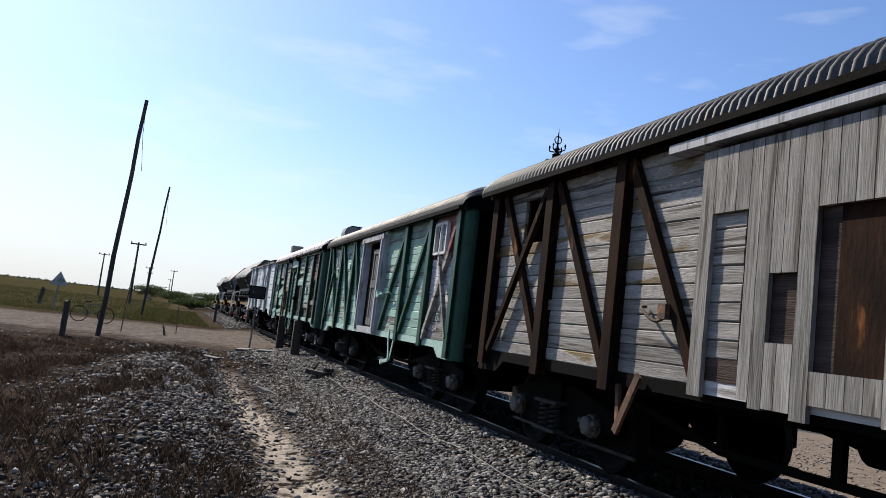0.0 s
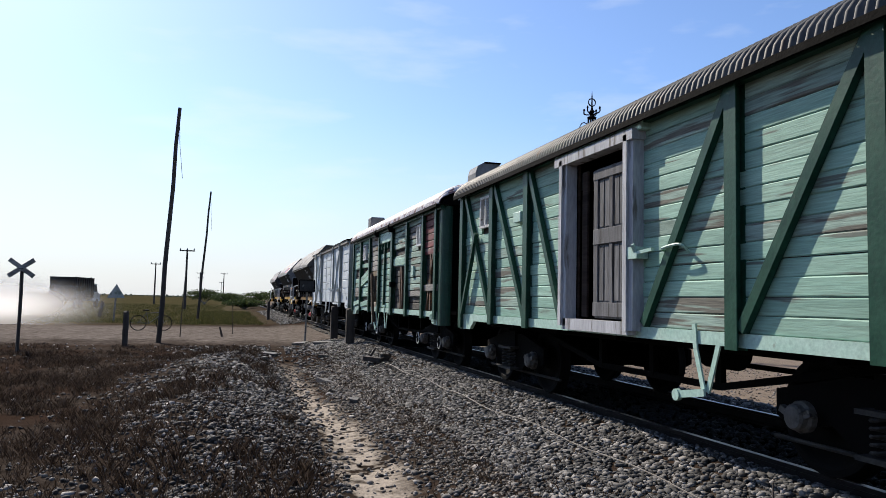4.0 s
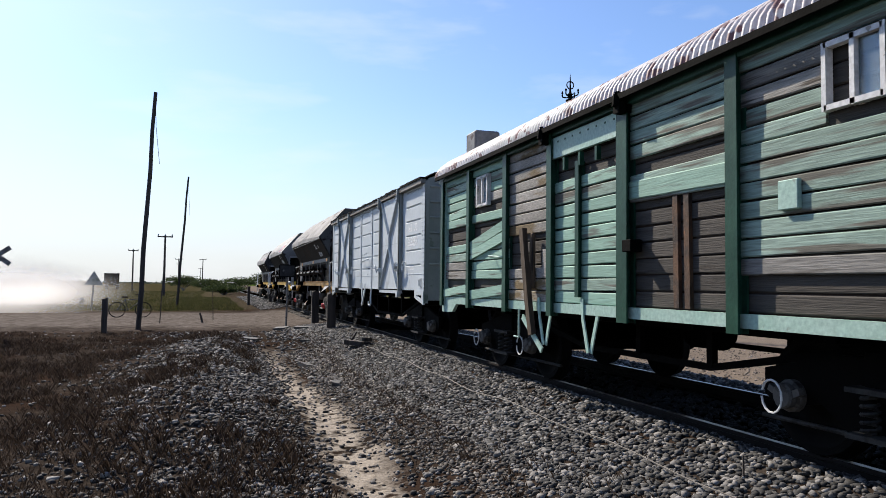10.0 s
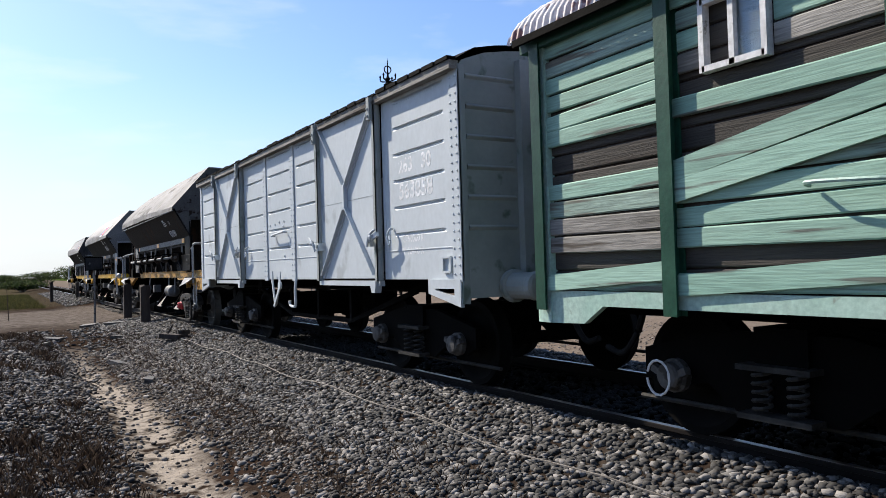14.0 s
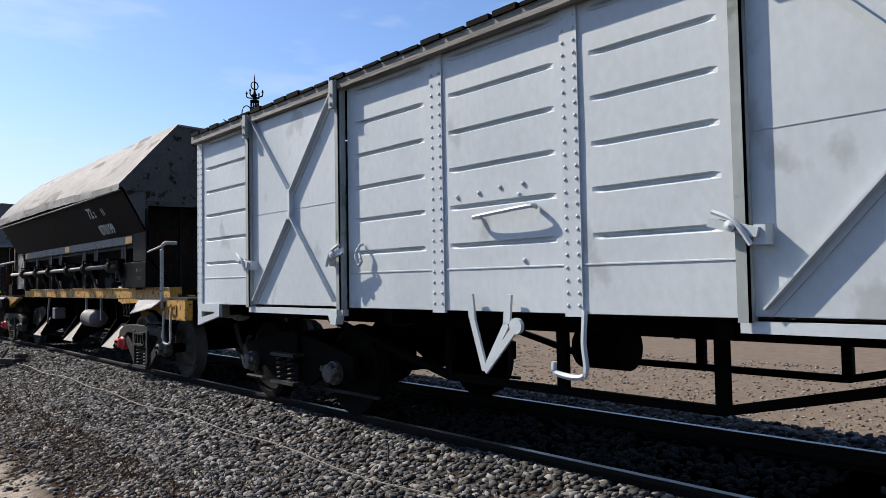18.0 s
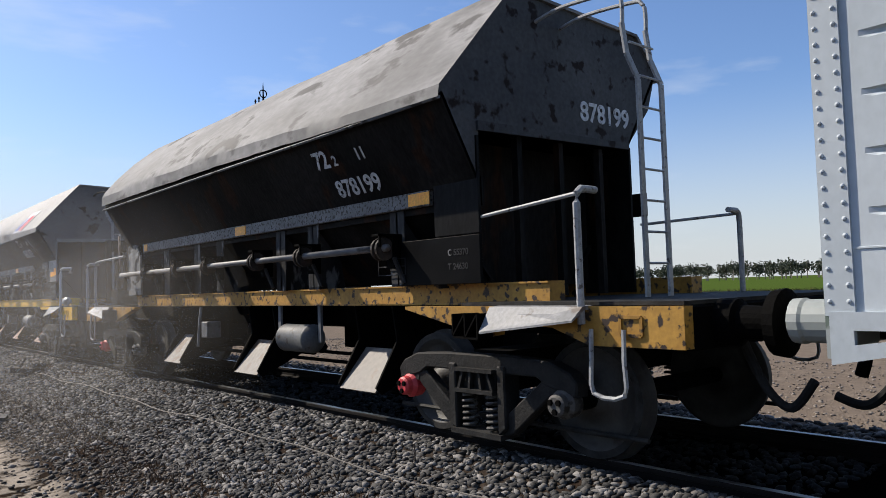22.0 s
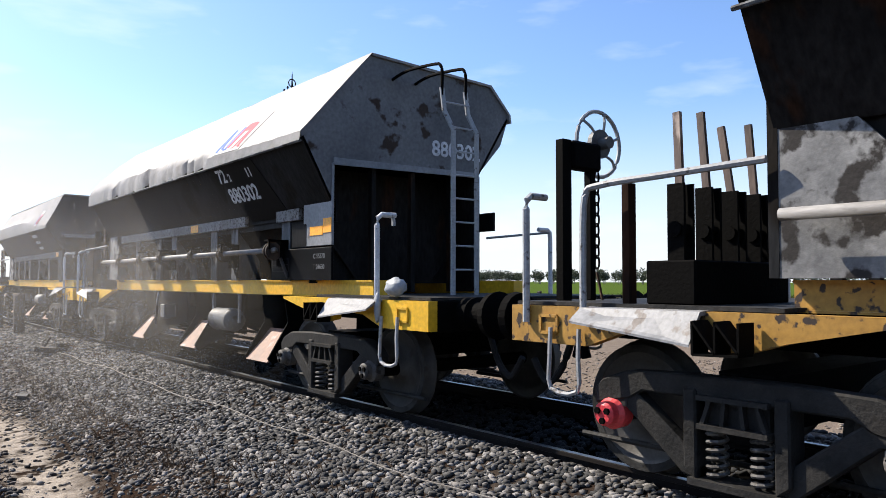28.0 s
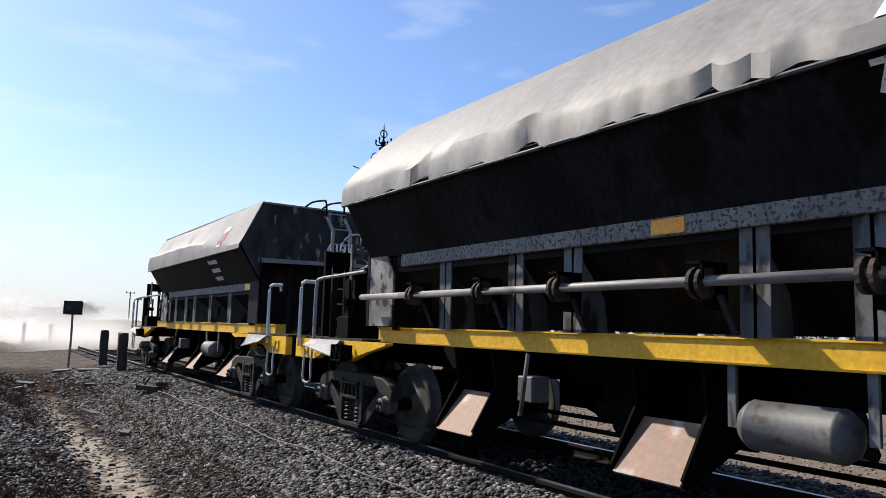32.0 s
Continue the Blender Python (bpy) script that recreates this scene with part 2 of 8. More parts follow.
M_DUSTY = surface("dusty_cast_steel", (0.02009, 0.01963, 0.01874), (0.04462, 0.04329, 0.04016), 6, 0.7, 0.3, 0.25, (1, 1, 1), 40, (0.02231, 0.02009, 0.01785), 7, 0.6, 0.12, spec=0.15)
M_WHEEL = surface("wheel_steel", (0.02983, 0.02738, 0.02457), (0.05265, 0.04914, 0.04388), 4, 0.6, 0.1, 0.1, (1, 1, 1), 40, (0.02235, 0.01823, 0.01484), 5, 0.60, 0.1)
M_CAST = surface("dusty_cast_frame", (0.009383, 0.009114, 0.00858), (0.02279, 0.02145, 0.01957), 6, 0.75, 0.0, 0.3, (1, 1, 1), 40, (0.02, 0.018, 0.016), 5, 0.58, 0.1, spec=0.2)
M_STAY = surface("sooty_stay", (0.012, 0.012, 0.0126), (0.036, 0.036, 0.0372), 4, 0.65, 0, 0.15, (1, 1, 0.4), 30, (0.16, 0.16, 0.16), 6, 0.6, 0.2, spec=0.15)
M_STAY_G = surface("grey_stay", (0.078, 0.084, 0.09), (0.132, 0.138, 0.144), 4, 0.65, 0, 0.15, (1, 1, 0.4), 30, (0.03, 0.027, 0.025), 5, 0.55, 0.15, spec=0.2)
M_SCUFF = surface("scuffed_gusset", (0.10, 0.10, 0.10), (0.23, 0.228, 0.222), 3, 0.65, 0, 0.15, (1, 1, 1), 30, (0.022, 0.019, 0.017), 5, 0.52, 0.1, spec=0.2)
M_SHAFT = surface("worn_shaft", (0.12, 0.114, 0.108), (0.216, 0.21, 0.204), 5, 0.55, 0.1, 0.15, (1, 0.25, 1), 35, (0.05, 0.045, 0.04), 8, 0.6)
M_CLAMP = surface("rusty_clamp", (0.02, 0.017, 0.015), (0.06, 0.045, 0.035), 8, 0.7, 0, 0.2, spec=0.15)
M_LEVER = surface("worn_lever", (0.05, 0.035, 0.028), (0.14, 0.10, 0.08), 5, 0.7, 0, 0.2, (1, 1, 0.3), 30, (0.3, 0.24, 0.2), 7, 0.6)
M_APRON = surface("pale_apron", (0.168, 0.171, 0.174), (0.252, 0.252, 0.252), 4, 0.6, 0, 0.15, (1, 1, 1), 30, (0.12, 0.10, 0.085), 7, 0.58)
# Darker copy of the wheel steel that carries the shade under the vans.
M_WHEEL_SHADE = surface("shaded_wheel", (0.00216, 0.00198, 0.0018), (0.00432, 0.00396, 0.0036), 5, 0.8, 0.0, 0.1, spec=0.06)
M_PALE = surface("pale_axlebox", (0.04992, 0.0468, 0.04368), (0.08424, 0.07956, 0.07332), 8, 0.7, 0.0, 0.2, (1, 1, 1), 40, (0.02184, 0.01872, 0.0156), 12, 0.54)
M_GREYP = surface("grey_steel_paint", (0.41, 0.45, 0.47), (0.475, 0.515, 0.535), 0.9, 0.55, 0.0, 0.03, (1, 1, 0.7), 20, (0.34, 0.365, 0.375), 2.6, 0.63, 0.03, fleck=0.05)
# Van grey darkened to hold the end wall's shade; other grey fittings share it.
M_GREYD = surface("shaded_grey_paint", (0.22, 0.245, 0.235), (0.29, 0.31, 0.30), 2, 0.55, 0.0, 0.03, (1, 1, 1), 20, (0.11, 0.14, 0.115), 3, 0.6, 0.04, fleck=0.04)
# Sooty plate, lowered further so its colour holds the shade below the lid.
M_HOPPER = surface("sooty_shaded_plate", (0.0056, 0.00544, 0.00528), (0.0176, 0.016, 0.0152), 2.2, 0.6, 0.0, 0.25, (0.8, 0.8, 0.28), 30, (0.024, 0.012, 0.0072), 3.2, 0.58, 0.06, 0.05, fleck=0.4)
M_HOPPER_G = surface("grey_hopper_plate", (0.15, 0.1575, 0.165), (0.2175, 0.225, 0.2325), 1.8, 0.55, 0.0, 0.1, (1, 1, 1), 25, (0.06, 0.045, 0.035), 3.2, 0.62, 0.06)
# Stained grey side; the shade of its overhang is put into the colour.
M_HOPPER_S = surface("stained_shaded_side", (0.005589, 0.00576, 0.00612), (0.01466, 0.01512, 0.01594), 1.6, 0.6, 0.0, 0.25, (0.582, 0.6, 0.2163), 30, (0.006984, 0.0054, 0.004326), 3.4, 0.57, 0.06, 0.06, fleck=0.4)
# Grey lowered for the end's shade, away from the sun; spots are spilled load.
M_HOPPER_END = surface("spilled_shaded_end", (0.04875, 0.04875, 0.0495), (0.075, 0.075, 0.075), 1.2, 0.6, 0.0, 0.1, (1, 1, 1), 25, (0.015, 0.009, 0.00675), 5.5, 0.57, 0.06, 0.1)
M_END_G = surface("rust_flecked_end", (0.095, 0.096, 0.098), (0.15, 0.15, 0.15), 1.2, 0.6, 0.0, 0.1, (1, 1, 1), 25, (0.035, 0.022, 0.015), 4, 0.61, 0.06, 0.15)
M_LID = surface("dented_lid_sheet", (0.1713, 0.1638, 0.1549), (0.2266, 0.2176, 0.2066), 1.2, 0.6, 0.0, 0.03, (1, 1, 1), 12, (0.1985, 0.1815, 0.1601), 2.2, 0.60, 0.05, 0.3)
M_LID_S = surface("sooty_lid_sheet", (0.119, 0.1162, 0.112), (0.266, 0.259, 0.252), 1.3, 0.75, 0.0, 0.05, (1, 0.6, 1), 12, (0.085, 0.08, 0.075), 2.6, 0.57, 0.05, 0.3)
M_BELT = surface("scraped_belt", (0.124, 0.1209, 0.1159), (0.1798, 0.1767, 0.1705), 4, 0.65, 0, 0.12, (1, 1, 1), 25, (0.04, 0.03, 0.023), 32, 0.53)
M_YELLOW_OLD = surface("chipped_yellow_paint", (0.29, 0.15, 0.024), (0.39, 0.21, 0.035), 3, 0.6, 0, 0.1, (1, 1, 1), 25, (0.03, 0.018, 0.012), 13, 0.555)
M_YELLOW = surface("yellow_paint", (0.612, 0.34, 0.01275), (0.68, 0.3995, 0.017), 2, 0.5, 0, 0.05, (1, 1, 1), 25, (0.255, 0.119, 0.017), 14, 0.70)
M_ORANGE = surface("orange_reflector", (0.9, 0.36, 0.02), (0.95, 0.42, 0.03), 5, 0.4, 0, 0.0)
M_RAILING = surface("chalky_rail_paint", (0.252, 0.258, 0.264), (0.33, 0.336, 0.336), 6, 0.6, 0, 0.1, (1, 1, 1), 40, (0.096, 0.08, 0.072), 18, 0.62)
M_PLATE = surface("chute_plate", (0.108, 0.0936, 0.0792), (0.18, 0.162, 0.144), 3, 0.6, 0.0, 0.1, (1, 1, 1), 20, (0.11, 0.07, 0.045), 4, 0.55)
M_PLATE_RUST = surface("rusty_chute_plate", (0.16, 0.09, 0.06), (0.28, 0.16, 0.11), 3, 0.65, 0.0, 0.1, (1, 1, 1), 20, (0.36, 0.32, 0.29), 3, 0.60)
M_TANK = surface("tank_paint", (0.0756, 0.07815, 0.07815), (0.1058, 0.1058, 0.1058), 4, 0.6, 0.1, 0.1, (1, 1, 1), 30, (0.05, 0.042, 0.036), 9, 0.6)
M_WHITE = surface("white_paint", (0.496, 0.496, 0.496), (0.592, 0.592, 0.584), 5, 0.6, 0, 0.1, (1, 1, 1), 30, (0.24, 0.224, 0.2), 14, 0.63)
M_LETTER = surface("faded_lettering", (0.50, 0.51, 0.52), (0.66, 0.67, 0.67), 8, 0.7, 0, 0.0, (1, 1, 1), 30, (0.25, 0.25, 0.25), 22, 0.58)
M_RED = surface("red_hub_paint", (0.5, 0.03, 0.04), (0.6, 0.06, 0.06), 8, 0.5, 0, 0.05)
M_BLACKP = surface("black_panel", (0.001944, 0.001944, 0.002268), (0.003564, 0.003564, 0.003888), 3, 0.5, 0, 0.05, spec=0.05)
M_LOGO_W = surface("logo_white", (0.51, 0.51, 0.5175), (0.57, 0.57, 0.5775), 3, 0.8, 0, 0.0, (1, 1, 1), 20, (0.375, 0.375, 0.375), 6, 0.64)
M_LOGO_B = surface("logo_blue", (0.03, 0.09, 0.32), (0.04, 0.12, 0.38), 3, 0.8, 0, 0)
M_LOGO_R = surface("logo_red", (0.62, 0.05, 0.07), (0.7, 0.08, 0.09), 3, 0.8, 0, 0)
M_POST = surface("creosoted_wood", (0.025, 0.02, 0.017), (0.06, 0.048, 0.04), 4, 0.9, 0, 0.6, (1, 1, 0.1), 40, (0.11, 0.09, 0.075), 6, 0.62)
M_SLEEPER = surface("dusty_sleeper", (0.078, 0.066, 0.051), (0.138, 0.12, 0.096), 4, 0.9, 0, 0.5, (0.15, 1, 1), 40)
# Sleeper wood with the shade under the train put into its colour.
M_SLEEPER_SHADE = surface("shaded_sleeper", (0.0028, 0.00245, 0.0021), (0.00595, 0.00525, 0.00455), 4, 0.9, 0, 0.5, (0.15, 1, 1), 40, spec=0.08)
M_RAIL = surface("rail_steel", (0.005265, 0.003861, 0.003159), (0.01053, 0.007898, 0.006494), 3, 0.8, 0.0, 0.15, (1, 1, 1), 30, spec=0.15)
M_RAILTOP = surface("polished_rail_head", (0.26, 0.27, 0.28), (0.34, 0.35, 0.36), 3, 0.36, 1.0, 0.0, (1, 1, 1), 20)
M_RUBBER = surface("black_rubber", (0.012, 0.012, 0.012), (0.02, 0.02, 0.02), 5, 0.7, spec=0.1)
M_WIRE = surface("rusty_wire", (0.125, 0.11, 0.095), (0.18, 0.165, 0.15), 5, 0.6, 0.4, 0.0)
M_BAG = surface("white_plastic_sack", (0.2619, 0.279, 0.288), (0.3143, 0.3285, 0.333), 6, 0.45, 0, 0.3, (1, 1, 1), 25)
M_CURTAIN = surface("pale_curtain", (0.1225, 0.14, 0.161), (0.175, 0.1925, 0.21), 6, 0.9, 0, 0.2)
M_BALLAST = stones("ballast_stone", (0.010, 0.0095, 0.009), (0.046, 0.043, 0.0395), (0.23, 0.215, 0.20))
M_TRODDEN = stones("trodden_gravel", (0.03, 0.024, 0.019), (0.085, 0.07, 0.057), (0.26, 0.225, 0.19))
# Ballast shades lowered to near black for the train's shadow over the bed.
M_BALLAST_SHADE = stones("shaded_ballast", (0.0012, 0.0012, 0.0012), (0.003, 0.0029, 0.0027), (0.007, 0.0067, 0.0064))
M_RUBBLE = stones("rubble_stone", (0.010, 0.0085, 0.0075), (0.036, 0.030, 0.026), (0.25, 0.23, 0.21))
M_GRAVEL = stones("far_gravel", (0.08, 0.062, 0.048), (0.15, 0.122, 0.098), (0.27, 0.235, 0.20))
M_DRY = stones("dry_grass", (0.0125, 0.0088, 0.0064), (0.036, 0.0245, 0.0175), (0.088, 0.066, 0.05), True)
M_GRASS = stones("green_grass", (0.033, 0.0375, 0.01215), (0.06187, 0.06375, 0.02025), (0.1155, 0.0975, 0.0405), True)
M_LEAF = stones("bush_leaf", (0.02363, 0.03859, 0.0126), (0.04594, 0.06615, 0.021), (0.105, 0.1213, 0.042), True)
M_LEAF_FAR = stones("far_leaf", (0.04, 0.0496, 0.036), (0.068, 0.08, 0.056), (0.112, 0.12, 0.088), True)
M_BARK = surface("pale_bark", (0.2, 0.17, 0.14), (0.34, 0.3, 0.26), 4, 0.9, 0, 0.3)

glass = bpy.data.materials.new("window_glass")
glass.use_nodes = True
gp = glass.node_tree.nodes["Principled BSDF"]
gp.inputs["Base Color"].default_value = (0.75, 0.85, 0.9, 1)
gp.inputs["Transmission Weight"].default_value, gp.inputs["Roughness"].default_value, gp.inputs["IOR"].default_value = 0.9, 0.03, 1.45
M_GLASS = glass


def ground_material():
    """Dry earth, the sandy foot track, the dirt road and the green fields, by place."""
    m = bpy.data.materials.new("earth")
    m.use_nodes = True
    n, l = m.node_tree.nodes, m.node_tree.links
    p = n["Principled BSDF"]
    geo, sep = n.new("ShaderNodeNewGeometry"), n.new("ShaderNodeSeparateXYZ")
    l.new(geo.outputs["Position"], sep.inputs[0])

    def noise_at(scale, detail=6):
        t = n.new("ShaderNodeTexNoise")
        t.inputs["Scale"].default_value, t.inputs["Detail"].default_value = scale, detail
        l.new(geo.outputs["Position"], t.inputs["Vector"])
        return t.outputs[0]

    def op(kind, a, b):
        q = n.new("ShaderNodeMath")
        q.operation = kind
        for i, v in enumerate((a, b)):
            if isinstance(v, (int, float)):
                q.inputs[i].default_value = v
            else:
                l.new(v, q.inputs[i])
        return q.outputs[0]

    def step(v, lo, hi):
        q = n.new("ShaderNodeMapRange")
        q.inputs[1].default_value, q.inputs[2].default_value = lo, hi
        l.new(v, q.inputs[0])
        return q.outputs[0]

    def mix(f, a, b):
        q = n.new("ShaderNodeMixRGB")
        l.new(f, q.inputs[0])
        for i, v in ((1, a), (2, b)):
            if isinstance(v, tuple):
                q.inputs[i].default_value = (*v, 1)
            else:
                l.new(v, q.inputs[i])
        return q.outputs[0]

    x, y = sep.outputs[0], sep.outputs[1]
    n1, n2, n3 = noise_at(0.6), noise_at(5.0), noise_at(30.0, 4)
    xs = op("ADD", x, op("MULTIPLY", op("SUBTRACT", n1, 0.5), 2.2))
    ys = op("ADD", y, op("MULTIPLY", op("SUBTRACT", n1, 0.5), 6.0))
    base = mix(step(n2, 0.35, 0.65), (0.022, 0.0172, 0.0138), (0.05, 0.0395, 0.0315))
    base = mix(step(n1, 0.45, 0.62), base, (0.03, 0.0195, 0.014))
    # sandy foot track beside the ballast
    away = op("ABSOLUTE", op("ADD", op("ADD", x, 2.98), op("ADD", op("MULTIPLY", op("SUBTRACT", n2, 0.5), 0.8), op("MULTIPLY", op("SUBTRACT", n1, 0.5), 1.1))), 0.0)
    inside = op("SUBTRACT", 1.0, step(away, 0.12, 0.38))
    inside = op("MULTIPLY", inside, op("SUBTRACT", 1.0, step(ys, 15.0, 20.0)))
    inside = op("MULTIPLY", inside, step(n2, 0.36, 0.50))
    base = mix(inside, base, (0.30, 0.26, 0.215))
    # dirt road over the line
    road = op("MULTIPLY", step(ys, 25.5, 28.5), op("SUBTRACT", 1.0, step(ys, 38.0, 42.0)))
    road = op("MULTIPLY", road, op("SUBTRACT", 1.0, step(xs, 8.0, 11.0)))
    base = mix(road, base, mix(step(op("ADD", op("MULTIPLY", n2, 0.6), op("MULTIPLY", n3, 0.4)), 0.38, 0.6), (0.062, 0.051, 0.043), (0.165, 0.142, 0.122)))
    # far bank: paler dust, then grass
    far = op("MULTIPLY", step(xs, 2.6, 3.4), op("SUBTRACT", 1.0, step(xs, 17.0, 21.0)))
    base = mix(op("MULTIPLY", far, 0.75), base, mix(n2, (0.15, 0.12, 0.095), (0.25, 0.205, 0.165)))
    green = step(xs, 18.0, 22.0)
    base = mix(green, base, mix(n2, (0.0412, 0.0684, 0.0137), (0.0749, 0.112, 0.0239)))
    left = op("MULTIPLY", step(ys, 41.0, 46.0), op("SUBTRACT", 1.0, step(xs, -6.0, -2.0)))
    base = mix(left, base, mix(step(n1, 0.4, 0.6), (0.032, 0.031, 0.013), (0.062, 0.05, 0.027)))
    scrub = op("MULTIPLY", op("MULTIPLY", step(ys, 43.0, 48.0), step(xs, -8.0, -4.0)), op("SUBTRACT", 1.0, step(xs, -3.0, 0.0)))
    base = mix(op("MULTIPLY", scrub, step(n2, 0.35, 0.6)), base, (0.075, 0.062, 0.038))
    base = mix(op("MULTIPLY", step(n3, 0.58, 0.75), 0.2), base, (0.10, 0.073, 0.057))
    # bed between the rails: the train's shade put into the earth colour
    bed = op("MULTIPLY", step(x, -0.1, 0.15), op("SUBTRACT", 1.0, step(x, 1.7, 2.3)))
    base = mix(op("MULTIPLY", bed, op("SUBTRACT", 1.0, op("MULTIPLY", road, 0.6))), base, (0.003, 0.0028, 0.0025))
    l.new(base, p.inputs["Base Color"])
    p.inputs["Roughness"].default_value = 0.95
    p.inputs["Specular IOR Level"].default_value = 0.0
    bp = n.new("ShaderNodeBump")
    bp.inputs["Strength"].default_value, bp.inputs["Distance"].default_value = 0.6, 0.04
    l.new(op("ADD", n3, op("MULTIPLY", n2, 2.0)), bp.inputs["Height"])
    l.new(bp.outputs[0], p.inputs["Normal"])
    return m


M_GROUND = ground_material()


# ---- building tools ----
def thing(name, m, label, category, group=""):
    ob = new(name)
    ob.empty_display_size = 0.2
    ob.matrix_world = m
    return tagged(ob, label, category, group)


def part(name, bm, mat, parent, label="", smooth=False):
    me = bpy.data.meshes.new(name)
    bm.to_mesh(me)
    bm.free()
    return part_mesh(name, me, mat, parent, label, smooth)


def part_mesh(name, me, mat, parent, label="", smooth=False):
    me.materials.clear()
    me.materials.append(mat)
    if smooth:
        me.shade_smooth()
    ob = new(name, me)
    ob.parent = parent
    if label:
        tagged(ob, label)
    return ob


def box(bm, x0, x1, y0, y1, z0, z1, m=None):
    v = [bm.verts.new((x, y, z)) for x in (x0, x1) for y in (y0, y1) for z in (z0, z1)]
    for f in ((0, 1, 3, 2), (4, 6, 7, 5), (0, 4, 5, 1), (2, 3, 7, 6), (0, 2, 6, 4), (1, 5, 7, 3)):
        bm.faces.new([v[i] for i in f])
    if m:
        for w in v:
            w.co = m @ w.co
    return v


def block(x0, x1, y0, y1, z0, z1, bev=0.008):
    bm = bmesh.new()
    box(bm, x0, x1, y0, y1, z0, z1)
    if bev:
        bmesh.ops.bevel(bm, geom=bm.edges[:], offset=bev, segments=1, affect="EDGES")
    return bm


def bar(bm, a, b, w, d, side=(1, 0, 0)):
    """A straight bar from a to b: w across, d along the side direction."""
    a, b, s = Vector(a), Vector(b), Vector(side)
    t = (b - a).normalized()
    u = t.cross(s).normalized()
    v = []
    for p in (a, b):
        for i, j in ((-1, -1), (1, -1), (1, 1), (-1, 1)):
            v.append(bm.verts.new(p + u * (w / 2 * i) + s * (d / 2 * j)))
    for f in ((0, 3, 2, 1), (4, 5, 6, 7), (0, 1, 5, 4), (1, 2, 6, 5), (2, 3, 7, 6), (3, 0, 4, 7)):
        bm.faces.new([v[i] for i in f])
    return v


def tube(bm, pts, r, seg=8):
    """A round rod through the points."""
    pts = [Vector(p) for p in pts]
    rings = []
    for i, p in enumerate(pts):
        t = (pts[min(i + 1, len(pts) - 1)] - pts[max(i - 1, 0)]).normalized()
        s = Vector((0, 0, 1)) if abs(t.z) < 0.9 else Vector((1, 0, 0))
        u = t.cross(s).normalized()
        w = t.cross(u)
        rr = r[i] if isinstance(r, (list, tuple)) else r
        rings.append([bm.verts.new(p + (u * math.cos(2 * math.pi * k / seg) + w * math.sin(2 * math.pi * k / seg)) * rr) for k in range(seg)])
    for a, b in zip(rings, rings[1:]):
        for k in range(seg):
            bm.faces.new((a[k], a[(k + 1) % seg], b[(k + 1) % seg], b[k]))
    bm.faces.new(rings[0][::-1])
    bm.faces.new(rings[-1])


def lathe(bm, profile, seg=28, axis=(1, 0, 0), at=(0, 0, 0)):
    """Turns (along, radius) pairs round an axis through a point."""
    ax = Vector(axis).normalized()
    s = Vector((0, 0, 1)) if abs(ax.z) < 0.9 else Vector((0, 1, 0))
    u = ax.cross(s).normalized()
    w = ax.cross(u)
    rings = [[bm.verts.new(Vector(at) + ax * a + (u * math.cos(2 * math.pi * k / seg) + w * math.sin(2 * math.pi * k / seg)) * max(r, 1e-4)) for k in range(seg)] for a, r in profile]
    for a, b in zip(rings, rings[1:]):
        for k in range(seg):
            bm.faces.new((a[k], b[k], b[(k + 1) % seg], a[(k + 1) % seg]))


def arch(pts, per=6):
    """Rounds a polyline's corners a little by a Catmull-Rom pass."""
    p = [Vector(q) for q in pts]
    p = [p[0]] + p + [p[-1]]
    out = []
    for i in range(1, len(p) - 2):
        for k in range(per):
            t = k / per
            out.append(0.5 * (2 * p[i] + (p[i + 1] - p[i - 1]) * t + (2 * p[i - 1] - 5 * p[i] + 4 * p[i + 1] - p[i + 2]) * t * t + (3 * p[i] - p[i - 1] - 3 * p[i + 1] + p[i + 2]) * t ** 3))
    return out + [p[-2]]


def prism(bm, poly, a, b, place):
    """Extrudes a polygon of (p, q) pairs from a to b; place(p, q, s) gives the point."""
    va = [bm.verts.new(place(p, q, a)) for p, q in poly]
    vb = [bm.verts.new(place(p, q, b)) for p, q in poly]
    k = len(poly)
    bm.faces.new(va)
    bm.faces.new(vb[::-1])
    for i in range(k):
        bm.faces.new((va[i], vb[i], vb[(i + 1) % k], va[(i + 1) % k]))


def lettering(text, size, m, parent, mat=None, name="lettering"):
    cu = bpy.data.curves.new(name, "FONT")
    cu.body, cu.size, cu.extrude, cu.offset = text, size, 0.0015, size * 0.022
    ob = bpy.data.objects.new(name, cu)
    scene.collection.objects.link(ob)
    bpy.context.view_layer.update()
    me = bpy.data.meshes.new_from_object(ob.evaluated_get(bpy.context.evaluated_depsgraph_get()))
    bpy.data.objects.remove(ob)
    me.transform(m)
    return part_mesh(name, me, mat or M_LETTER, parent, "painted lettering " + text.lower().replace("  ", " "))


def on_side(x, y, z, lean=0.0):
    """Text plane on the side that faces -x: reads along -y; lean tips its top towards -x, in degrees."""
    c, s = math.cos(radians(lean)), math.sin(radians(lean))
    return Matrix(((0, -s, -c, x), (-1, 0, 0, y), (0, c, -s, z), (0, 0, 0, 1)))


def from_arrays(name, verts, faces, mat, parent=None):
    me = bpy.data.meshes.new(name)
    me.from_pydata(verts, [], faces)
    me.materials.append(mat)
    ob = new(name, me)
    ob.parent = parent
    return ob


# ---- ground and line ----
def lump(x, y, s, seed=0.0):
    return noise.noise(Vector((x * s, y * s, seed)))


def smooth(v, lo, hi):
    t = min(1.0, max(0.0, (v - lo) / (hi - lo)))
    return t * t * (3 - 2 * t)


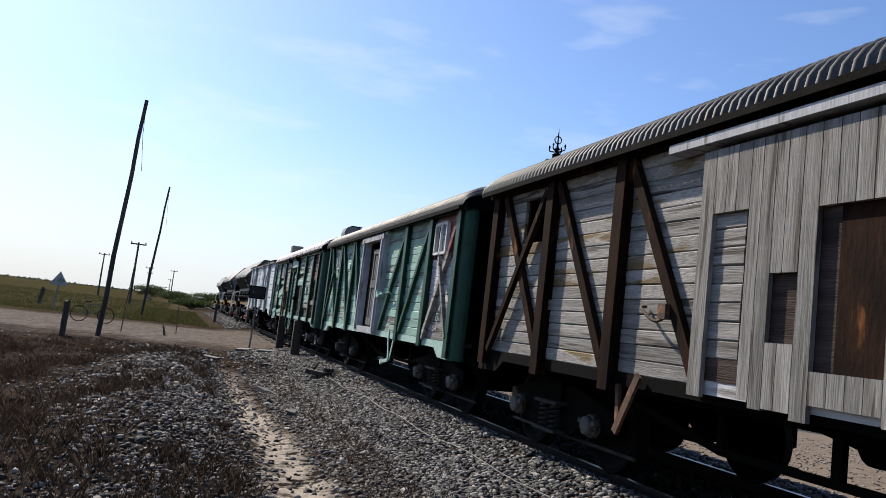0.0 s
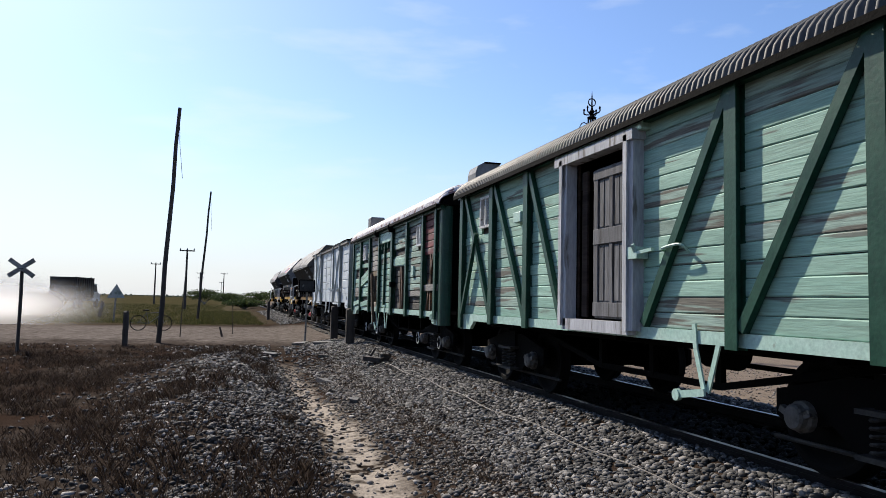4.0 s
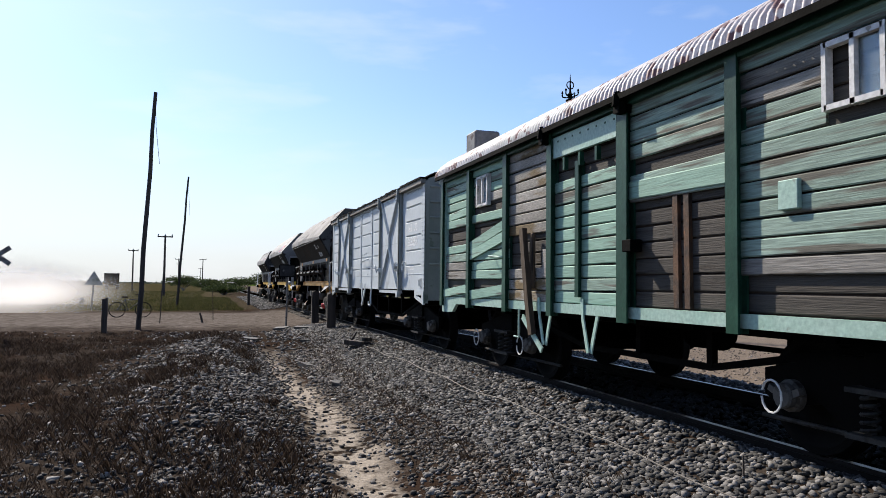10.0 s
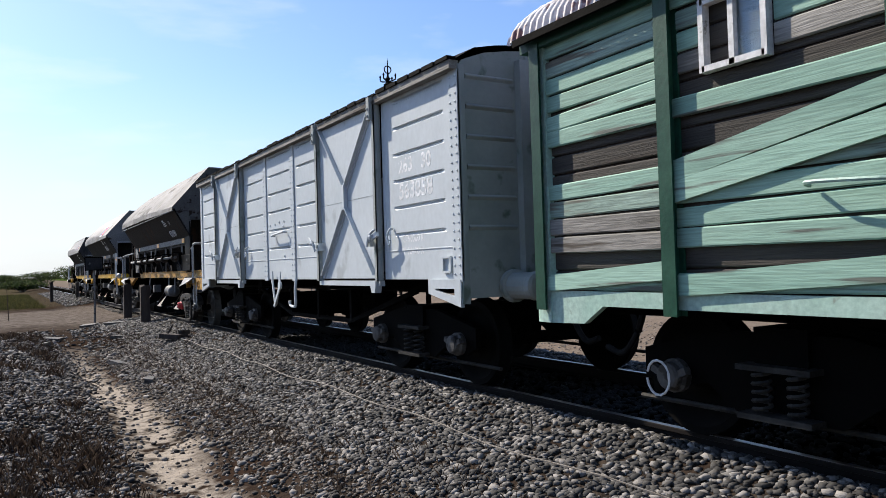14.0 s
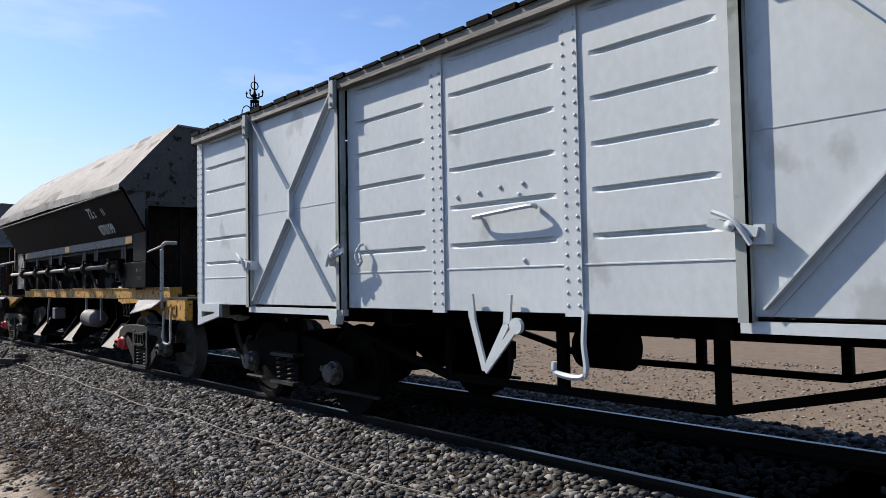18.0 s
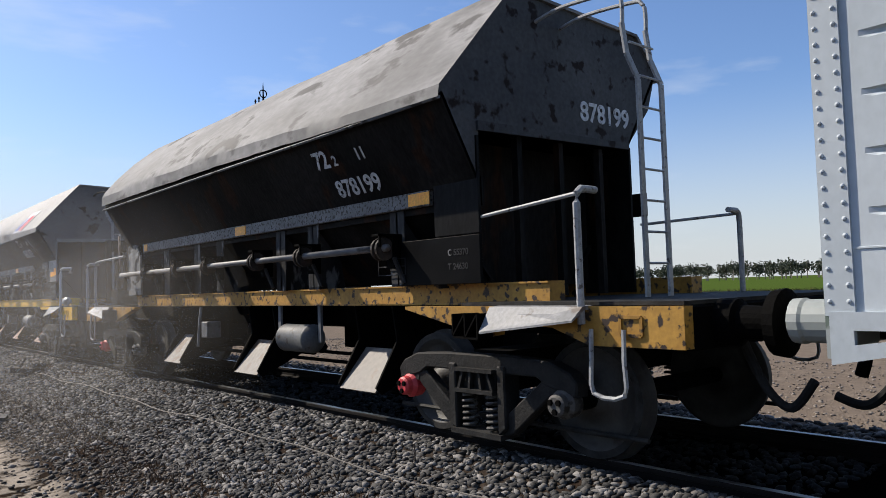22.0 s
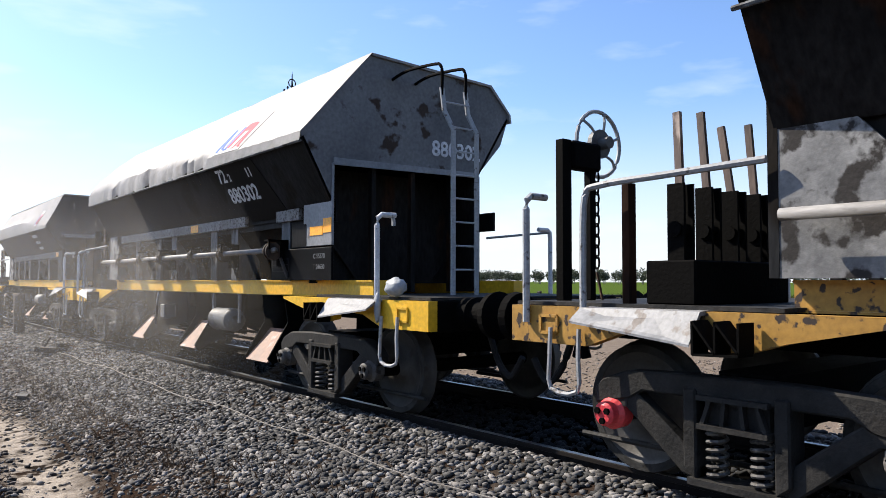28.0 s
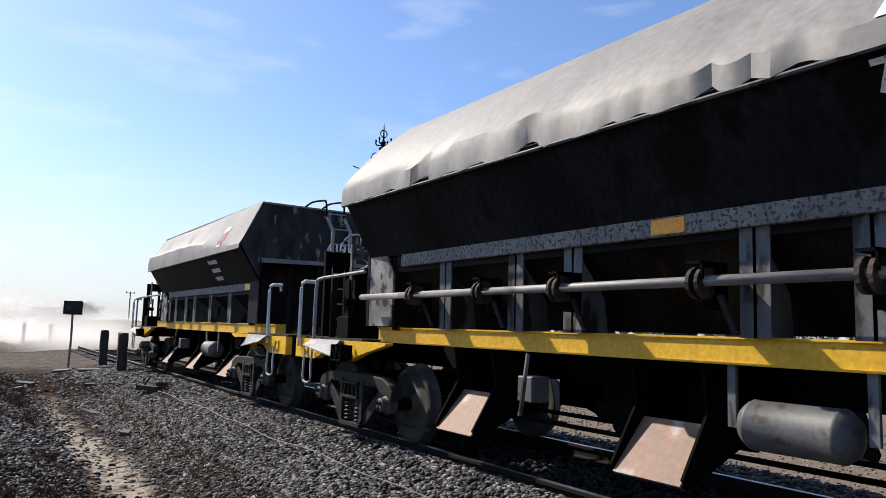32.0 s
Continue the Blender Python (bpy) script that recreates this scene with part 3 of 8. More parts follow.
def height(x, y):
    """The lie of the land: line on a low bank, foot track beside it, a rubble ridge, open flats."""
    z = -0.36
    near = smooth(x, -2.5, -0.75)
    far = 1 - smooth(x, 2.9, 4.3)
    z += 0.20 * near * far
    z += 0.10 * math.exp(-((x + 0.24) / 0.28) ** 2)
    z -= 0.14 * math.exp(-((x + 3.0) / 0.55) ** 2) * (1 - smooth(y, 15, 24))
    ridge = math.exp(-((x + 4.75 - 0.05 * (y - 9)) / 0.85) ** 2) * smooth(y, 5.0, 9.0) * (1 - smooth(y, 18, 24))
    z += 0.36 * ridge
    z += 0.05 * lump(x, y, 0.35) * (1 - near * far) + 0.02 * lump(x, y, 1.7, 3) * (1 - near * far)
    flat = smooth(y, 26, 29) * (1 - smooth(y, 38, 43)) * (1 - smooth(x, 6, 10))
    z = z * (1 - flat) + flat * (-0.30 + 0.06 * near * far)
    return z


def ground():
    def axis(lo, hi, fine, far):
        a = list(np.arange(lo, hi + 1e-6, fine))
        d = fine
        while a[-1] < far:
            d *= 1.25
            a.append(a[-1] + d)
        d = fine
        while a[0] > -far:
            d *= 1.25
            a.insert(0, a[0] - d)
        return a
    xs, ys = axis(-11, 5, 0.16, 4000), axis(1, 34, 0.25, 4000)
    verts = [(x, y, height(x, y) if abs(x) < 120 and abs(y) < 200 else -0.36) for y in ys for x in xs]
    w = len(xs)
    faces = [(j * w + i, j * w + i + 1, (j + 1) * w + i + 1, (j + 1) * w + i) for j in range(len(ys) - 1) for i in range(w - 1)]
    g = from_arrays("ground", verts, faces, M_GROUND)
    g.data.shade_smooth()
    tagged(g, "dry dusty earth with a sandy track and green fields beyond", "ground", kind="structure")


ground()
TRACK = tagged(new("railway_track"), "worn steel railway track on grey stone ballast", "railway track", kind="structure")


def rail(x):
    prof = [(-0.065, -0.15), (0.065, -0.15), (0.065, -0.135), (0.012, -0.118), (0.012, -0.042), (0.034, -0.034), (0.034, -0.006), (0.028, -0.002), (-0.028, -0.002), (-0.034, -0.006), (-0.034, -0.034), (-0.012, -0.042), (-0.012, -0.118), (-0.065, -0.135)]
    bm = bmesh.new()
    prism(bm, prof, -60, 420, lambda p, q, s: (x + p, s, q))
    r = part("rail", bm, M_RAIL, TRACK, "rust-brown steel rail")
    bm = bmesh.new()
    box(bm, x - 0.026, x + 0.026, -60, 420, -0.003, 0.0005)
    part("running_face", bm, M_RAILTOP, r, "polished running surface of the rail")


rail(0.0)
rail(1.8)


def rock_shapes(count, rng):
    """A few low stones as (verts, faces)."""
    shapes = []
    for k in range(count):
        bm = bmesh.new()
        bmesh.ops.create_icosphere(bm, subdivisions=1, radius=1.0)
        for i, v in enumerate(bm.verts):
            v.co *= rng.uniform(0.55, 1.3)
        bm.verts.index_update()
        shapes.append((np.array([v.co[:] for v in bm.verts]), np.array([[v.index for v in f.verts] for f in bm.faces])))
        bm.free()
    return shapes


def scatter_stones(name, places, sizes, mat, label, category, seed):
    rng = np.random.default_rng(seed)
    shapes = rock_shapes(6, rng)
    vs, fs, base = [], [], 0
    for (x, y, z), s in zip(places, sizes):
        v, f = shapes[rng.integers(6)]
        a, b = rng.uniform(0, 6.28), rng.uniform(-0.5, 0.5)
        sc = np.array([s * rng.uniform(0.8, 1.4), s * rng.uniform(0.8, 1.3), s * rng.uniform(0.5, 0.85)])
        q = v * sc
        ca, sa, cb, sb = math.cos(a), math.sin(a), math.cos(b), math.sin(b)
        q = np.stack([q[:, 0] * ca - q[:, 1] * sa, q[:, 0] * sa + q[:, 1] * ca, q[:, 2]], 1)
        q = np.stack([q[:, 0], q[:, 1] * cb - q[:, 2] * sb, q[:, 1] * sb + q[:, 2] * cb], 1) + (x, y, z)
        vs.append(q)
        fs.append(f + base)
        base += len(v)
    vs, fs = np.concatenate(vs), np.concatenate(fs)
    me = bpy.data.meshes.new(name)
    me.vertices.add(len(vs))
    me.vertices.foreach_set("co", vs.ravel())
    me.loops.add(len(fs) * 3)
    me.loops.foreach_set("vertex_index", fs.ravel().astype(np.int32))
    me.polygons.add(len(fs))
    me.polygons.foreach_set("loop_start", np.arange(0, len(fs) * 3, 3, dtype=np.int32))
    me.polygons.foreach_set("loop_total", np.full(len(fs), 3, dtype=np.int32))
    me.update(calc_edges=True)
    me.materials.append(mat)
    return tagged(new(name, me), label, category, kind="stuff")


def ballast():
    rng = np.random.default_rng(4)
    pl, sz = [], []

    def fill(x0, x1, y0, y1, per, s0, s1):
        for _ in range(int((x1 - x0) * (y1 - y0) * per)):
            x, y = rng.uniform(x0, x1), rng.uniform(y0, y1)
            if 27.0 < y < 41 and not -0.5 < x < 2.4:
                continue
            s = rng.uniform(s0, s1)
            if -0.09 < x < 0.09 or 1.71 < x < 1.89:
                continue
            pl.append((x, y, height(x, y) + s * 0.25))
            sz.append(s)
    fill(-1.9, -0.08, -8.0, 2.0, 260, 0.02, 0.040)
    fill(-1.9, -0.08, 2.0, 8, 620, 0.018, 0.040)
    fill(-1.9, -0.08, 8, 15, 480, 0.02, 0.036)
    fill(-1.9, -0.08, 15, 26, 220, 0.024, 0.042)
    fill(-1.6, -0.08, 42, 80, 30, 0.04, 0.07)
    fill(1.9, 3.4, 2, 26, 110, 0.025, 0.05)
    scatter_stones("ballast", pl, sz, M_BALLAST, "dark grey crushed stone ballast along the rails", "ballast", 5)
    # between the rails, stones whose colour already holds the train's shade
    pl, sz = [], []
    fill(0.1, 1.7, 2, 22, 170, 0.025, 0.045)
    scatter_stones("shaded_ballast", pl, sz, M_BALLAST_SHADE, "stone ballast between the rails, coloured near black for the train's shade", "ballast", 8)
    pl, sz = [], []
    for _ in range(8500):
        y = 3.2 + 22 * rng.random() ** 1.5
        x = rng.normal(-4.7 + 0.05 * (y - 9), 1.0)
        if rng.random() < 0.35:
            x = rng.uniform(-3.3, -1.5)
        if abs(x + 2.98) < 0.3 and rng.random() < 0.85:
            continue
        s = rng.uniform(0.010, 0.034) * (1 + 0.03 * y)
        pl.append((x, y, height(x, y) + s * 0.2))
        sz.append(s)
    for _ in range(6000):
        y = 4.5 + 13 * rng.random() ** 1.3
        x = rng.normal(-4.05 + 0.05 * (y - 9), 0.42)
        s = rng.uniform(0.010, 0.028) * (1 + 0.02 * y)
        pl.append((x, y, height(x, y) + s * 0.3))
        sz.append(s)
    for _ in range(1400):
        x, y = rng.uniform(-14, -3), rng.uniform(5, 26)
        s = rng.uniform(0.012, 0.04)
        pl.append((x, y, height(x, y) + s * 0.2))
        sz.append(s)
    for _ in range(2600):
        x, y = rng.uniform(-9, -1.5), rng.uniform(-7, 3.4)
        if abs(x + 2.98) > 0.3:
            s = rng.uniform(0.010, 0.03)
            pl.append((x, y, height(x, y) + s * 0.2))
            sz.append(s)
    fl, fz = [], []
    for _ in range(9000):
        x, y = 2.6 + 7.5 * rng.random() ** 1.3, rng.uniform(1, 24)
        s = rng.uniform(0.010, 0.030)
        fl.append((x, y, height(x, y) + s * 0.2))
        fz.append(s)
    scatter_stones("far_gravel", fl, fz, M_GRAVEL, "pale loose gravel on the far side of the line", "gravel", 7)
    tl, tz = [], []
    for _ in range(19000):
        x, y = rng.normal(-2.08, 0.36), -6 + 24 * rng.random() ** 1.1
        s = rng.uniform(0.006, 0.019) * (1 + 0.03 * max(0.0, y))
        tl.append((x, y, height(x, y) + s * 0.25))
        tz.append(s)
    for _ in range(3500):
        x, y = rng.uniform(-6.0, -3.2), rng.uniform(0.5, 9)
        s = rng.uniform(0.006, 0.018)
        tl.append((x, y, height(x, y) + s * 0.25))
        tz.append(s)
    scatter_stones("trodden_gravel", tl, tz, M_TRODDEN, "fine brown-grey gravel trodden in beside the ballast", "gravel", 16)
    scatter_stones("rubble", pl, sz, M_RUBBLE, "loose pale gravel and broken stone on dry earth", "gravel", 6)


ballast()


def blades(name, spots, mat, label, category, seed, low, high, wide, spread, per):
    """Tufts of narrow bent blades."""
    rng = np.random.default_rng(seed)
    vs, fs = [], []
    for x, y in spots:
        z = height(x, y) if abs(x) < 120 and abs(y) < 200 else -0.36
        for _ in range(per):
            a, h = rng.uniform(0, 6.28), rng.uniform(low, high)
            r, t = rng.uniform(0, spread), rng.uniform(0.2, 0.9)
            bx, by = x + r * math.cos(a * 3), y + r * math.sin(a * 3)
            dx, dy = math.cos(a), math.sin(a)
            i = len(vs)
            vs += [(bx - dy * wide, by + dx * wide, z - 0.01), (bx + dy * wide, by - dx * wide, z - 0.01), (bx + dx * h * t * 0.4 - dy * wide * 0.6, by + dy * h * t * 0.4 + dx * wide * 0.6, z + h * 0.6), (bx + dx * h * t, by + dy * h * t, z + h)]
            fs += [(i, i + 1, i + 2), (i + 2, i + 1, i + 3)]
    g = from_arrays(name, vs, fs, mat)
    return tagged(g, label, category, kind="stuff")


def plants():
    rng = np.random.default_rng(9)
    dry = []
    for _ in range(9000):
        y = 3.5 + 22 * rng.random() ** 1.4
        x = rng.uniform(-15, -3.4)
        if noise.noise(Vector((x * 0.45, y * 0.3, 7))) > -0.12:
            dry.append((x, y))
    for _ in range(500):
        dry.append((rng.normal(-1.9, 0.3), rng.uniform(3, 22)))
    for _ in range(1500):
        dry.append((rng.uniform(-10, -3.4), rng.uniform(-7, 3.6)))
    blades("dry_weeds", dry, M_DRY, "low brown dried weeds on bare ground", "dry grass", 10, 0.02, 0.085, 0.003, 0.12, 11)
    tall = []
    for _ in range(2400):
        y = 4.0 + 18 * rng.random() ** 1.3
        x = rng.uniform(-10, -3.6)
        if noise.noise(Vector((x * 0.8, y * 0.5, 17))) > 0.04:
            tall.append((x, y))
    blades("brown_weeds", tall, M_DRY, "taller patches of withered brown weeds", "dry grass", 13, 0.04, 0.14, 0.0025, 0.14, 24)
    gr = []
    for _ in range(6000):
        x, y = rng.uniform(-34, -5), 44 + 90 * rng.random() ** 1.6
        gr.append((x, y))
    for _ in range(1800):
        x, y = rng.uniform(-7, -2.5), rng.uniform(44, 80)
        gr.append((x, y))
    blades("roadside_grass", gr, M_GRASS, "rough green and yellow grass beside the dirt road", "grass", 11, 0.06, 0.22, 0.012, 0.35, 7)
    fl = []
    for _ in range(5000):
        fl.append((rng.uniform(21, 60), rng.uniform(-6, 45)))
    blades("field_grass", fl, M_GRASS, "tall green grass at the edge of a field", "grass", 12, 0.25, 0.75, 0.02, 0.25, 5)


plants()


def crown_points(rng, centre, size, count):
    pts = []
    while len(pts) < count:
        p = rng.normal(0, 0.45, 3)
        if np.linalg.norm(p) < 1 and noise.noise(Vector(p * 2.2 + centre)) > -0.18:
            pts.append(p * size + centre)
    return pts


def leaf_mesh(name, pts, leaf, rng):
    vs, fs = [], []
    for p in pts:
        a, b, c = rng.normal(0, 1, (3, 3))
        i = len(vs)
        a, b = a / np.linalg.norm(a) * leaf, b / np.linalg.norm(b) * leaf
        vs += [tuple(p - a), tuple(p + b), tuple(p + a), tuple(p - b * 0.7)]
        fs.append((i, i + 1, i + 2, i + 3))
    me = bpy.data.meshes.new(name)
    me.from_pydata(vs, [], fs)
    return me


def bush(x, y, wide, high, seed):
    rng = np.random.default_rng(seed)
    t = thing("bush", pose(x, y, -0.36), "dense dark green wild bush beside the line", "bush", "bushes beyond the crossing")
    bm = bmesh.new()
    for k in range(5):
        a = rng.uniform(0, 6.28)
        tube(bm, [(0, 0, 0), (math.cos(a) * wide * 0.12, math.sin(a) * wide * 0.12, high * 0.3), (math.cos(a) * wide * 0.3, math.sin(a) * wide * 0.3, high * 0.6)], [0.12, 0.07, 0.03], 5)
    part("trunk", bm, M_BARK, t)
    pts = crown_points(rng, np.array([0, 0, high * 0.55]), np.array([wide * 0.5, wide * 0.4, high * 0.36]), 3000)
    part_mesh("crown", leaf_mesh("crown", pts, 0.13, rng), M_LEAF, t)


for i, (x, y, w, h) in enumerate([(-9, 150, 8, 3.4), (-4.5, 142, 7, 2.6), (2, 160, 9, 3.2), (8, 175, 10, 4.6), (14, 190, 8, 3.6), (18, 205, 10, 6.5), (-2.5, 100, 6, 1.5), (24, 260, 16, 8.5)]):
    bush(x, y, w, h, 20 + i)


def tree_row():
    """A far windbreak of tall thin gum trees across the field."""
    rng = np.random.default_rng(50)
    bm = bmesh.new()
    pts = []
    for k in range(300):
        x, y = 430 + rng.normal(0, 6), -120 + k * 2.3 + rng.normal(0, 1.2)
        h = rng.uniform(8.6, 11.5)
        tube(bm, [(x, y, -0.4), (x + rng.normal(0, 0.3), y, h * 0.6), (x + rng.normal(0, 0.5), y, h * 0.9)], [0.35, 0.22, 0.08], 4)
        pts += crown_points(rng, np.array([x, y, h * 0.6]), np.array([3.6, 4.2, h * 0.46]), 130)
    t = tagged(new("windbreak_trees"), "distant row of tall gum trees beyond the field", "trees", kind="stuff")
    part("trunk", bm, M_BARK, t)
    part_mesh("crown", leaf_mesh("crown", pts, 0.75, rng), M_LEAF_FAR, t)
    pts = []
    for k in range(900):
        a = rng.uniform(-1.2, 0.25)
        d = rng.uniform(700, 1100)
        pts.append(np.array([math.sin(a) * d, math.cos(a) * d, rng.uniform(-0.8, 0.8)]))
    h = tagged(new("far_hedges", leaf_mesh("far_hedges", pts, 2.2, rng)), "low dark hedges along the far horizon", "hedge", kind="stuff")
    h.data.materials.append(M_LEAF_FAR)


tree_row()


# ---- posts, signs and small things beside the line ----
def pole(x, y, top, lean_x, r0, r1, label):
    t = thing("pole", pose(x, y, -0.4), label, "pole", "leaning poles by the crossing")
    bm = bmesh.new()
    n = 6
    tube(bm, [(lean_x * k / n + 0.02 * math.sin(k * 2.1), 0, (top + 0.4) * k / n) for k in range(n + 1)], [r0 + (r1 - r0) * k / n for k in range(n + 1)], 10)
    part("shaft", bm, M_POST, t)
    bm = bmesh.new()
    tube(bm, [(lean_x, 0, top + 0.3), (lean_x + 0.05, 0.02, top - 0.8), (lean_x * 0.8 + 0.25, 0.05, (top + 0.4) * 0.7)], 0.008, 4)
    part("wire", bm, M_WIRE, t, "thin loose wire")


pole(-6.6, 26.6, 7.62, 0.32, 0.085, 0.06, "tall dark leaning wooden pole with a loose wire")
pole(-6.34, 50.7, 8.1, 0.5, 0.085, 0.055, "tall thin leaning wooden pole beyond the dirt road")


def stump(x, y, high, w, d, label="blackened split wooden post standing in the ballast", group="sleeper posts at the crossing", lean=0.0):
    t = thing("post", pose(x, y, -0.42, 0, lean, 0), label, "post", group)
    rng = np.random.default_rng(int(abs(x * 100 + y * 10)))
    bm = bmesh.new()
    nz = 7
    rings = []
    for k in range(nz + 1):
        z = (high + 0.42) * k / nz
        rings.append([bm.verts.new((sx * w / 2 * rng.uniform(0.88, 1.05), sy * d / 2 * rng.uniform(0.88, 1.05), z + (rng.uniform(-0.05, 0.03) if k == nz else 0))) for sx, sy in ((-1, -1), (0, -1.05), (1, -1), (1, 1), (0, 1.05), (-1, 1))])
    for a, b in zip(rings, rings[1:]):
        for i in range(6):
            bm.faces.new((a[i], a[(i + 1) % 6], b[(i + 1) % 6], b[i]))
    bm.faces.new(rings[-1])
    bm.faces.new(rings[0][::-1])
    part("shaft", bm, M_POST, t)


stump(-0.78, 26.6, 0.98, 0.26, 0.16)
stump(-0.72, 23.4, 0.94, 0.27, 0.16)
stump(-1.75, 53.0, 1.0, 0.2, 0.18)
stump(-0.35, 52.0, 0.95, 0.22, 0.2)
stump(5.3, 57.0, 0.95, 0.22, 0.2)
stump(5.3, 60.5, 0.95, 0.22, 0.2)
stump(-7.42, 24.9, 0.72, 0.16, 0.14, "short weathered round fence post", "fence posts")
stump(-12.85, 55.0, 0.75, 0.22, 0.2, "short leaning fence post beside the road", "fence posts", 9)
stump(-8.3, 48.0, 0.8, 0.14, 0.14, "short weathered round fence post", "fence posts")
stump(14.5, 18.0, 1.0, 0.12, 0.12, "thin field fence post in tall grass", "fence posts")
stump(15.0, 26.0, 1.0, 0.12, 0.12, "thin field fence post in tall grass", "fence posts")
stump(14.0, 11.0, 1.0, 0.12, 0.12, "thin field fence post in tall grass", "fence posts")


def cross_sign():
    t = thing("crossing_sign", pose(-9.68, 22.1, -0.4), "old railway crossing sign, weathered white cross on a dark post", "road sign")
    bm = bmesh.new()
    tube(bm, [(0, 0, 0), (0.01, 0, 1.3), (0, 0, 2.35)], 0.045, 8)
    part("post", bm, M_POST, t)
    for s in (-1, 1):
        bm = bmesh.new()
        bar(bm, (-0.30, -0.06 - 0.012 * s, 2.27 - 0.22 * s), (0.30, -0.06 - 0.012 * s, 2.27 + 0.22 * s), 0.12, 0.02, (0, 1, 0))
        part("board", bm, M_WOOD_GREY, t, "weathered white sign board")


def triangle_sign():
    t = thing("warning_sign", pose(-10.9, 47.5, -0.38, 0, 0, 8), "grey back of a triangular road sign on a post", "road sign")
    bm = bmesh.new()
    tube(bm, [(0, 0, 0), (0.08, 0, 1.55)], 0.05, 8)
    part("post", bm, M_WOOD_GREY, t)
    bm = bmesh.new()
    prism(bm, [(-0.42, 1.4), (0.58, 1.4), (0.08, 2.22)], -0.06, -0.045, lambda p, q, s: (p, s, q))
    part("plate", bm, M_GREYD, t, "triangular grey metal plate")


def square_sign():
    t = thing("line_sign", pose(-1.75, 27.0, -0.36), "small square line-side sign on a thin wooden post", "sign")
    bm = bmesh.new()
    tube(bm, [(0, 0, 0), (0.02, 0, 1.0), (0.0, 0, 2.2)], 0.035, 7)
    part("post", bm, M_WOOD_GREY, t)
    bm = block(-0.28, 0.28, -0.06, -0.04, 1.82, 2.26, 0.01)
    part("plate", bm, M_STAY, t, "dark metal plate with a dark rim")
    bm = bmesh.new()
    for a, b in (((-0.27, 1.83), (0.27, 1.83)), ((-0.27, 2.25), (0.27, 2.25)), ((-0.27, 1.83), (-0.27, 2.25)), ((0.27, 1.83), (0.27, 2.25))):
        bar(bm, (a[0], -0.07, a[1]), (b[0], -0.07, b[1]), 0.03, 0.02, (0, 1, 0))
    part("rim", bm, M_STEEL, t)


cross_sign()
triangle_sign()
square_sign()


def utility_pole(x, y, top, arm):
    t = thing("utility_pole", pose(x, y, -0.36), "far wooden utility pole with a crossarm", "utility pole", "utility poles along the road")
    bm = bmesh.new()
    tube(bm, [(0, 0, 0), (0, 0, top + 0.36)], [0.16, 0.10], 7)
    part("shaft", bm, M_POST, t)
    bm = bmesh.new()
    bar(bm, (-arm / 2, 0, top + 0.2), (arm / 2, 0, top + 0.2), 0.14, 0.12, (0, 1, 0))
    part("crossarm", bm, M_POST, t)
    for s in (-0.45, 0.0, 0.45):
        bm = bmesh.new()
        lathe(bm, [(0, 0.05), (0.1, 0.08), (0.2, 0.05), (0.25, 0.0)], 6, (0, 0, 1), (s * arm, 0, top + 0.27))
        part("insulator", bm, M_GREYD, t)


for x, y, top in ((-9.4, 92, 6.7), (-17.2, 140, 6.9), (-11.5, 190, 7.0), (-13.5, 250, 7.2), (-6.0, 200, 7.3), (-8.0, 330, 7.4), (22, 160, 7.0)):
    utility_pole(x, y, top, 1.7)


def stake(x, y, h, lx, r, label):
    t = thing("stake", pose(x, y, height(x, y) - 0.05), label, "stake", "thin stakes in the ground")
    bm = bmesh.new()
    tube(bm, [(0, 0, 0), (lx * 0.4, 0, h * 0.5), (lx, 0, h)], [r, r * 0.9, r * 0.7], 6)
    part("stick", bm, M_POST, t)


stake(-4.6, 30.0, 0.42, -0.1, 0.05, "short slanting wooden stake")
stake(-6.1, 29.5, 2.5, 0.1, 0.02, "thin upright wooden rod")
stake(-4.2, 32.0, 1.25, -0.05, 0.018, "thin twiggy stick in the ground")
stake(-0.67, 4.75, 0.22, 0.0, 0.009, "small iron peg holding a wire")
stake(-1.2, 17.6, 0.35, 0.18, 0.03, "short slanting wooden stake")


def wire():
    t = thing("signal_wire", pose(0, 0, 0), "thin rusty signal wire strung low along the ballast", "wire")
    bm = bmesh.new()
    pts = []
    for k in range(46):
        y = -2 + 18.8 * k / 45
        pts.append((-1.1 - 0.03 * math.sin(k * 0.5), y, height(-1.1, y) + 0.07 + 0.02 * math.sin(k * 1.1)))
    tube(bm, pts, 0.006, 5)
    part("strand", bm, M_WIRE, t)
    b = thing("signal_block", pose(-1.1, 16.9, height(-1.1, 16.9)), "broken timber block and iron pulley where the wire ends", "wooden block")
    for i, (dx, dy, rz, w) in enumerate(((0, 0, 12, 0.5), (-0.18, -0.28, -35, 0.42), (0.2, 0.22, 50, 0.36))):
        bm = bmesh.new()
        box(bm, -w / 2, w / 2, -0.07, 0.07, 0.0, 0.1, pose(dx, dy, 0.02 + 0.03 * i, 0, 4, rz))
        part("timber", bm, M_POST, b)
    bm = bmesh.new()
    lathe(bm, [(-0.02, 0.0), (-0.02, 0.08), (0, 0.06), (0.02, 0.08), (0.02, 0.0)], 14, (1, 0, 0), (0.05, -0.05, 0.16))
    part("pulley", bm, M_WHEEL, b)


wire()


